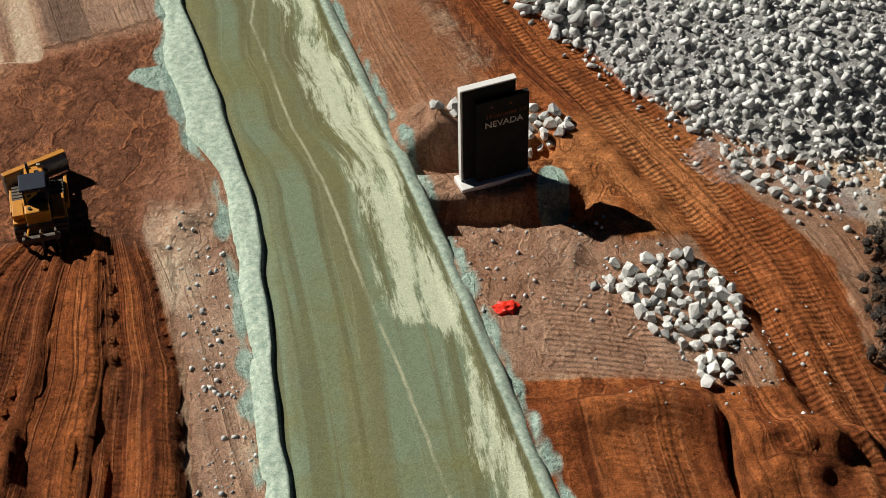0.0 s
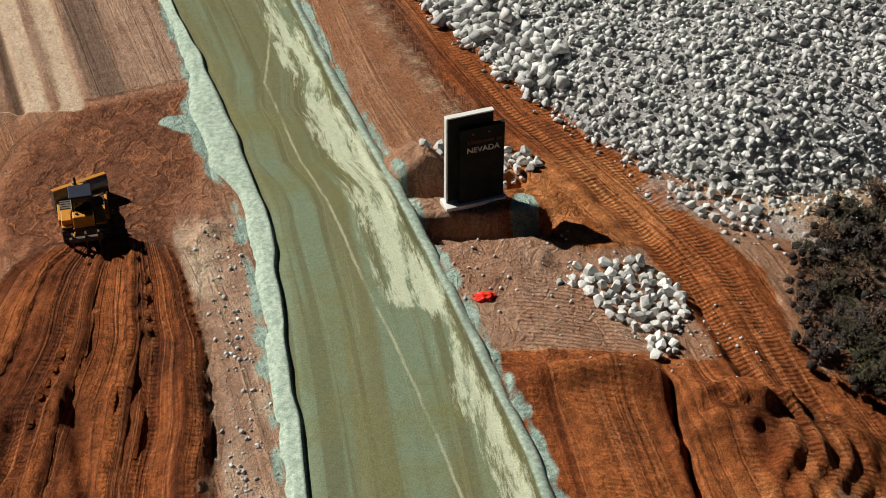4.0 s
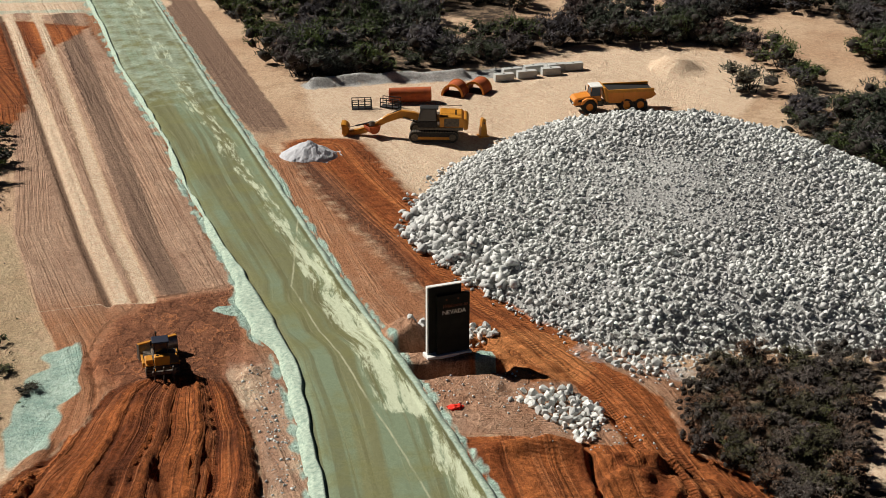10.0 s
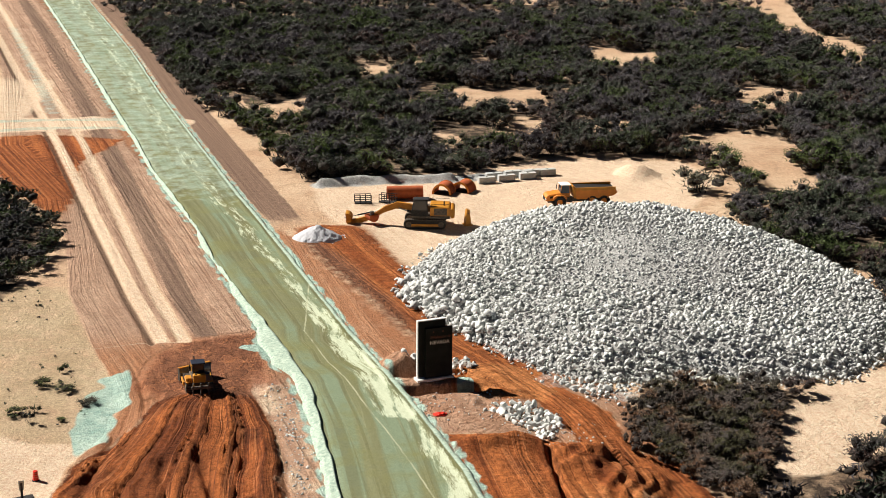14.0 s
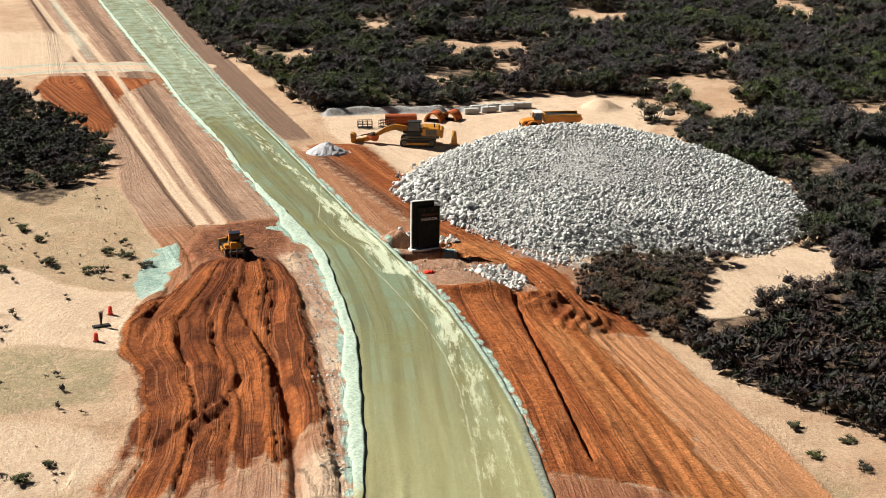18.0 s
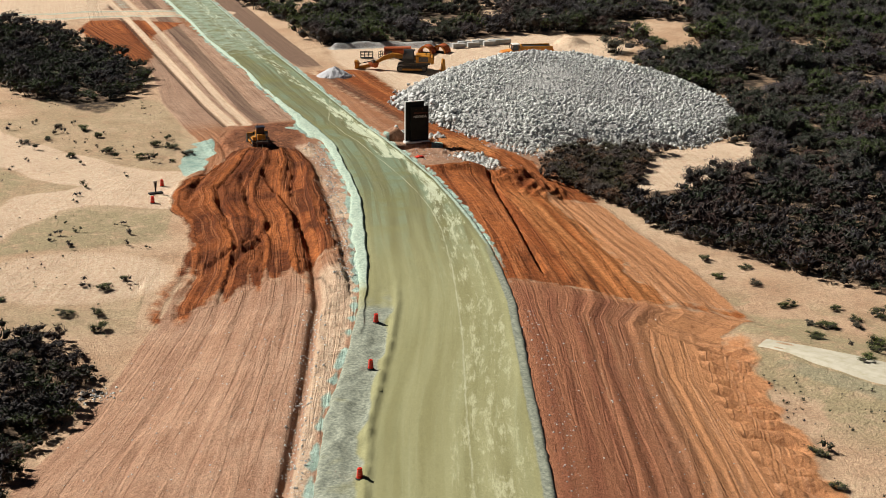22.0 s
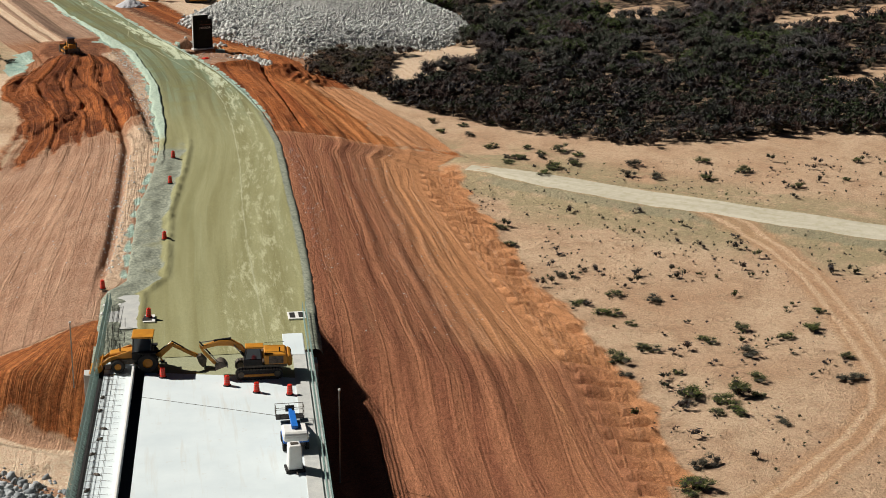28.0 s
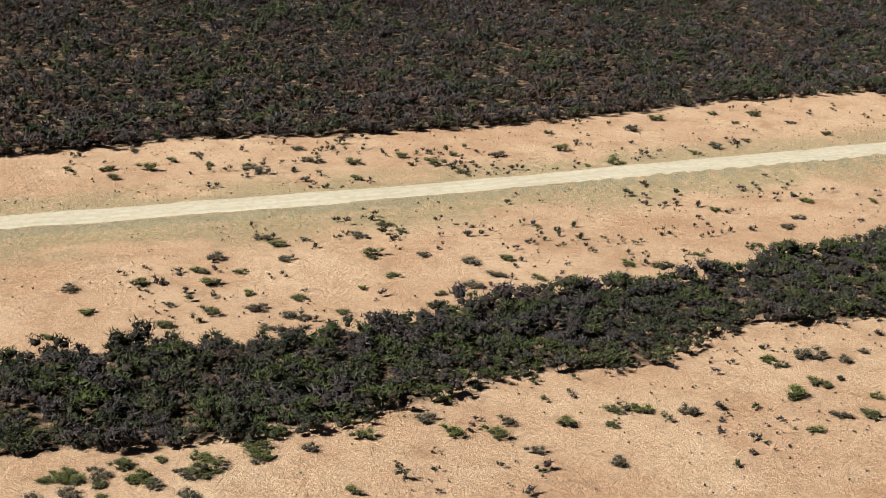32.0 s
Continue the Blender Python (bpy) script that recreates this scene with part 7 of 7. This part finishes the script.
def backhoe(m):
    b = thing("backhoe_loader", m, "yellow backhoe loader parked across the bridge end", "backhoe")
    for x, r, w in ((1.35, 0.5, 0.36), (-0.85, 0.75, 0.48)):
        for y in (-0.85, 0.85):
            wheel(b, x, y, r, w)
    part("chassis", box(-1.5, -0.5, 0.5, 1.9, 0.5, 0.95, 0.05), STEEL, b)
    hood = part("hood", slab([(0.25, 0.95), (1.95, 0.9), (1.98, 1.35), (0.25, 1.6)], -0.45, 0.45, 0.06), YELLOW, b)
    part("exhaust", rod((1.2, 0.2, 1.4), (1.2, 0.2, 2.1), 0.05), BLACK, hood)
    cab(b, -1.2, 0.3, -0.78, 0.78, 0.95, 2.65, YELLOW, BLACK, 0.1)
    for y in (-0.85, 0.85):
        part("loader_arm", slab([(0.3, 1.5), (0.5, 1.65), (2.0, 1.15), (2.75, 0.55), (2.65, 0.4), (1.8, 0.95)], y * 0.75 - 0.07, y * 0.75 + 0.07, 0.02), YELLOW, b)
        part("rear_fender", box(-1.5, y - 0.27, 1.5, -0.2, y + 0.27, 1.58, 0.03), BLACK, b)
    shell = [(2.55, 0.75), (2.5, 0.3), (2.75, 0.06), (3.5, 0.04), (3.5, 0.08), (2.8, 0.12), (2.6, 0.33), (2.65, 0.75)]
    bucket = part("loader_bucket", slab(shell, -1.1, 1.1), YELLOW, b, "wide loader bucket")
    for y in (-1.1, 1.06):
        part("bucket_side", slab([(2.55, 0.75), (2.5, 0.3), (2.75, 0.06), (3.5, 0.04), (2.95, 0.5)], y, y + 0.04), YELLOW, bucket)
    boom = part("hoe_boom", slab([(-1.6, 0.9), (-1.35, 1.05), (-2.45, 1.95), (-2.75, 1.95), (-2.75, 1.75), (-1.75, 0.8)], -0.12, 0.12, 0.02), YELLOW, b, "yellow digging arm")
    dip = part("hoe_stick", slab([(-2.5, 1.98), (-2.6, 1.7), (-4.3, 0.75), (-4.55, 0.8), (-4.5, 1.0)], -0.1, 0.1, 0.02), YELLOW, boom)
    part("hoe_bucket", slab([(-4.4, 0.9), (-4.75, 0.95), (-5.15, 0.55), (-5.1, 0.12), (-4.85, 0.02), (-4.6, 0.3)], -0.3, 0.3, 0.02), STEEL, dip)
    ram(boom, (-1.6, 0.05, 1.3), (-2.6, 0.05, 2.05), 0.06)
    ram(dip, (-2.6, 0, 2.1), (-4.2, 0, 1.1), 0.05)
    for y in (-0.9, 0.9):
        part("stabiliser", rod((-1.5, y * 0.6, 0.9), (-1.75, y * 1.3, 0.1), 0.07), YELLOW, b)
        part("stabiliser_pad", box(-1.95, y * 1.3 - 0.18, 0.0, -1.55, y * 1.3 + 0.18, 0.1, 0.02), BLACK, b)
    return b


def boom_lift(m):
    b = thing("boom_lift", m, "blue and white boom lift with a dark work basket", "boom lift")
    for x in (-0.85, 0.85):
        for y in (-0.85, 0.85):
            wheel(b, x, y, 0.42, 0.3, WHITE)
    part("chassis", box(-1.1, -0.65, 0.35, 1.1, 0.65, 0.75, 0.05), STEEL, b)
    deck = part("turntable", slab([(-1.35, 0.8), (0.95, 0.8), (0.95, 1.15), (0.6, 1.55), (-1.2, 1.6), (-1.4, 1.3)], -0.95, 0.95, 0.12), WHITE, b, "white rounded engine covers")
    part("skirt", box(-1.35, -0.97, 0.78, 0.98, 0.97, 0.98, 0.05), BLUE, deck)
    part("hinge", box(-0.4, -0.25, 1.1, 0.25, 0.25, 1.75, 0.04), BLACK, deck)
    arm = part("lower_arm", slab([(-0.6, 1.55), (-0.6, 1.85), (2.6, 1.75), (2.6, 1.45)], -0.24, 0.24, 0.02), BLUE, b, "bright blue telescopic arm")
    part("inner_arm", slab([(2.5, 1.50), (2.5, 1.70), (3.9, 1.35), (3.9, 1.15)], -0.12, 0.12, 0.02), BLUE, arm)
    ram(arm, (0.3, 0.0, 1.2), (1.4, 0.0, 1.5), 0.08)
    basket = part("basket", box(4.1, -1.1, 0.35, 5.0, 1.1, 0.45, 0.02), BLACK, b, "dark railed work basket")
    for z in (0.8, 1.35):
        for y in (-1.1, 1.1):
            part("rail", rod((4.1, y, z), (5.0, y, z), 0.025, sides=6), STEEL, basket)
        for x in (4.1, 5.0):
            part("rail", rod((x, -1.1, z), (x, 1.1, z), 0.025, sides=6), STEEL, basket)
    for x in (4.1, 5.0):
        for y in (-1.1, 0.0, 1.1):
            part("rail_post", rod((x, y, 0.45), (x, y, 1.37), 0.025, sides=6), STEEL, basket)
    part("control_box", box(4.12, -0.35, 1.0, 4.4, 0.35, 1.45, 0.03), BLACK, basket)
    return b


def ground_pose(x, y, turn, dz=0.0):
    return pose(x, y, float(height(x, y)) + dz, 0, 0, turn)


bulldozer(ground_pose(-17.95, -1.2, 102, 0.05) @ Matrix.Scale(0.82, 4))
excavator(ground_pose(2.3, 47.4, 176, 0.0), "big yellow excavator resting its bucket on the yard", 1.1,
    [(0.5, 1.5, 0.45), (1.6, 1.95, 0.6), (2.9, 2.1, 0.66), (4.0, 1.7, 0.6), (5.6, 0.72, 0.42)], [(5.2, 1.0, 0.35), (5.9, 0.6, 0.5), (6.7, 0.42, 0.45), (8.0, 0.3, 0.28)], (7.9, 0.62), 100)
spare = thing("spare_bucket", ground_pose(-3.6, 47.5, 30), "dusty brown spare bucket tipped up beside the excavator", "bucket")
shell = [(0.6 * math.cos(k * math.pi / 9), 1.1 - 0.75 * math.sin(k * math.pi / 9)) for k in range(10)]
part("shell", slab(shell + [(x * 0.88, 0.02 + z * 0.98) for x, z in reversed(shell)], -0.6, 0.6), RUST, spare)
for y in (-0.6, 0.56):
    part("side_plate", slab(shell, y, y + 0.04), RUST, spare)
part("hanger", box(-0.2, -0.2, 1.05, 0.2, 0.2, 1.5, 0.04), STEEL, spare)
dump_truck(ground_pose(20.3, 55.2, 187) @ Matrix.Scale(0.84, 4))
backhoe(pose(-8.2, -127.9, 0.08, 0, 0, 176))
excavator(pose(0.7, -130.2, 0.05, 0, 0, 178), "yellow excavator with its arm folded on the bridge deck", 0.82,
    [(0.6, 1.5, 0.35), (1.5, 2.6, 0.5), (2.4, 3.15, 0.5), (3.6, 3.15, 0.42), (5.0, 2.75, 0.3)], [(5.25, 2.95, 0.3), (4.9, 2.3, 0.4), (4.1, 1.35, 0.36), (3.4, 0.75, 0.25)], (3.3, 0.9), 200)
boom_lift(pose(2.2, -143.3, 0.03, 0, 0, 90) @ Matrix.Scale(0.88, 4))

# ---- tank beside the lift ----
tank = thing("light_tower", pose(1.85, -147.1, 0.03, 0, 0, 4), "white upright site tank with a dark base", "site tank")
part("cabinet", slab([(-0.48, 0.2), (0.48, 0.2), (0.4, 1.85), (-0.4, 1.85)], -0.45, 0.45, 0.06), WHITE, tank)
part("plinth", box(-0.62, -0.55, 0.0, 0.62, 0.55, 0.2, 0.03), BLACK, tank)
part("vent", box(-0.25, -0.15, 1.85, 0.25, 0.15, 1.9, 0.01), STEEL, tank)
part("tow_bar", rod((0.05, -0.5, 0.12), (0.05, -1.0, 0.12), 0.05), STEEL, tank)

# ---- the welcome sign ----
FACE = speckled("dark sign panel", (0.012, 0.013, 0.011), (0.022, 0.023, 0.019), 1.2, 0.8, spec=0.1, bump=0.002)
LETTER = speckled("pale metal letters", (0.62, 0.60, 0.54), (0.50, 0.48, 0.44), 8.0, 0.4, 0.5, bump=0)
COPPER = speckled("copper letters", (0.16, 0.055, 0.028), (0.11, 0.04, 0.022), 8.0, 0.4, 0.5, bump=0)
sign = thing("welcome_sign", pose(0.0, 0.0, 0.0, 0, 0, 19), "tall dark two-slab welcome sign with pale concrete sides", "sign")
part("back_slab", box(0.0, 0.12, 0.0, 2.45, 0.38, 5.0, 0.02), CONCRETE, sign, "pale concrete slab, dark on its face")
part("back_panel", box(0.06, 0.10, 0.12, 2.43, 0.12, 4.96), FACE, sign)
part("front_slab", box(0.58, -0.18, 0.0, 2.95, 0.10, 4.38, 0.02), FACE, sign, "dark slab that carries the lettering")
part("top_cap", box(-0.03, 0.08, 4.98, 2.48, 0.42, 5.05, 0.02), WHITE, sign)
part("side_cap", box(-0.04, 0.10, 0.0, 0.02, 0.40, 4.98, 0.01), WHITE, sign)
part("footing", box(-0.2, -0.42, -0.9, 3.05, 0.6, 0.05, 0.04), WHITE, sign, "white concrete footing")


def lettering(text, size, x, z, mat, parent, name, shear=0.0):
    curve = bpy.data.curves.new(name, "FONT")
    curve.body, curve.size, curve.extrude, curve.align_x, curve.shear = text, size, 0.02, "CENTER", shear
    tmp = bpy.data.objects.new(name, curve)
    me = bpy.data.meshes.new_from_object(tmp)
    bpy.data.objects.remove(tmp)
    me.materials.clear()
    me.materials.append(mat)
    ob = new(name, me)
    ob.parent = parent
    ob.matrix_basis = pose(x, -0.20, z, 90)
    return ob


lettering("NEVADA", 0.44, 1.8, 2.98, LETTER, sign, "name_letters")
lettering("Welcome to", 0.36, 1.85, 3.48, COPPER, sign, "greeting_letters", 0.35)
for x in (1.25, 2.1):
    part("emblem", turned([(0.0, 0.0), (0.07, 0.0), (0.07, 0.02), (0.0, 0.02)], 5, Matrix.Translation((x, -0.19, 4.05)) @ Matrix.Rotation(math.pi / 2, 4, "X")), COPPER, sign)

# ---- yard ----
pipe = thing("steel_pipe", ground_pose(0.3, 57.8, 4), "large rust-orange steel pipe lying in the yard", "pipe")
part("shell", turned([(0.66, -2.1), (0.74, -2.1), (0.74, 2.1), (0.66, 2.1), (0.66, -2.1)], 28, Matrix.Translation((0, 0, 0.74)) @ Matrix.Rotation(math.pi / 2, 4, "Y")), RUST, pipe)
for k, (x, y, turn) in enumerate(((5.0, 60.6, 70), (7.4, 61.6, 62))):
    ring = thing("steel_arch", ground_pose(x, y, turn, -0.25), "orange half-round steel arch standing open-ended in the yard", "steel arch", "steel arches")
    for name_, r0, r1, x0, x1, mat_ in (("shell", 1.05, 1.15, -1.0, 1.0, RUST), ("rim", 0.98, 1.2, -1.06, -0.98, ORANGE), ("rim", 0.98, 1.2, 0.98, 1.06, ORANGE)):
        arch = [(r1 * math.cos(k * math.pi / 16), 0.25 + 1.1 * r1 * math.sin(k * math.pi / 16)) for k in range(17)] + [(r0 * math.cos(k * math.pi / 16), 0.25 + 1.1 * r0 * math.sin(k * math.pi / 16)) for k in range(16, -1, -1)]
        bm = slab(arch, x0, x1)
        bm.transform(Matrix.Rotation(math.pi / 2, 4, "Z"))
        part(name_, bm, mat_, ring)
    # black floor slab added to give the arch its inner shade
    part("silt", box(-0.95, -1.04, 0.1, 0.95, 1.04, 0.3, 0.03), BLACK, ring, "black slab that darkens the arch's inside")
for k, (x, y) in enumerate(((10.4, 65.2), (11.4, 67.2), (12.9, 66.2), (13.8, 68.1), (15.6, 67.2), (16.4, 68.6), (18.2, 68.9))):
    block = thing("concrete_block", ground_pose(x, y, 14 + 3 * (k % 2)), "grey concrete block lined up at the yard's edge", "concrete block", "concrete blocks")
    part("body", box(-1.05, -0.38, 0.0, 1.05, 0.38, 0.78, 0.05), CONCRETE, block)
    part("lifting_eye", rod((-0.1, 0, 0.8), (0.1, 0, 0.8), 0.04), STEEL, block)
for k, (x, y, turn) in enumerate(((-4.6, 55.6, 4), (-1.7, 56.0, -20))):
    rack = thing("steel_rack", ground_pose(x, y, turn), "low black steel rack in the yard", "rack", "steel racks")
    for y0 in (-0.4, 0.4):
        for z in (0.1, 0.55, 1.0):
            part("bar", rod((-0.95, y0, z), (0.95, y0, z), 0.045, sides=6), BLACK, rack)
        for x0 in (-0.95, -0.32, 0.32, 0.95):
            part("upright", rod((x0, y0, 0), (x0, y0, 1.03), 0.045, sides=6), BLACK, rack)
    part("floor_plate", box(-0.95, -0.42, 0.08, 0.95, 0.42, 0.14), BLACK, rack)
post = thing("quick_coupler", ground_pose(7.0, 47.7, 15), "yellow machine attachment standing on end", "attachment")
part("body", slab([(-0.35, 0.0), (0.35, 0.0), (0.3, 0.5), (0.18, 1.75), (-0.15, 1.85), (-0.3, 0.6)], -0.3, 0.3, 0.03), YELLOW, post)
part("plate", box(-0.5, -0.45, 0.0, 0.5, 0.45, 0.12, 0.02), YELLOW, post)
part("pin", rod((0, -0.4, 1.4), (0, 0.4, 1.4), 0.08), STEEL, post)
heap2 = thing("white_gravel_heap", ground_pose(-9.5, 41.9, 0), "small heap of pale grey gravel on the yard", "gravel heap")
bm = bmesh.new()
bmesh.ops.create_grid(bm, x_segments=60, y_segments=50, size=1.0)
for v in bm.verts:
    x, y = v.co.x * 3.1, v.co.y * 2.5
    r = math.hypot(x / 2.7, y / 2.1)
    v.co = (x, y, max(0.0, 1.45 * (1 - r)) ** 0.9 * 1.05 + 0.13 * noise.noise(Vector((x, y, 0)) * 1.6) - 0.10 - 0.6 * max(0.0, r - 0.95) + 0.05 * noise.noise(Vector((x, y, 3)) * 5))
part("gravel", bm, speckled("pale gravel", (0.60, 0.60, 0.62), (0.44, 0.44, 0.47), 3.0, 0.9, bump=0.03, fine=12), heap2)
marks = thing("marker_flag", ground_pose(1.45, -7.3, 0), "crumpled red-orange marking net on the ground", "marker net")
bm = bmesh.new()
bmesh.ops.create_icosphere(bm, subdivisions=3, radius=0.5)
for v in bm.verts:
    k = 1 + 0.5 * noise.noise(v.co * 4)
    v.co = Vector((v.co.x * k * 1.0, v.co.y * k * 0.7, max(-0.02, v.co.z * k * 0.45)))
part("net", bm, RED, marks)
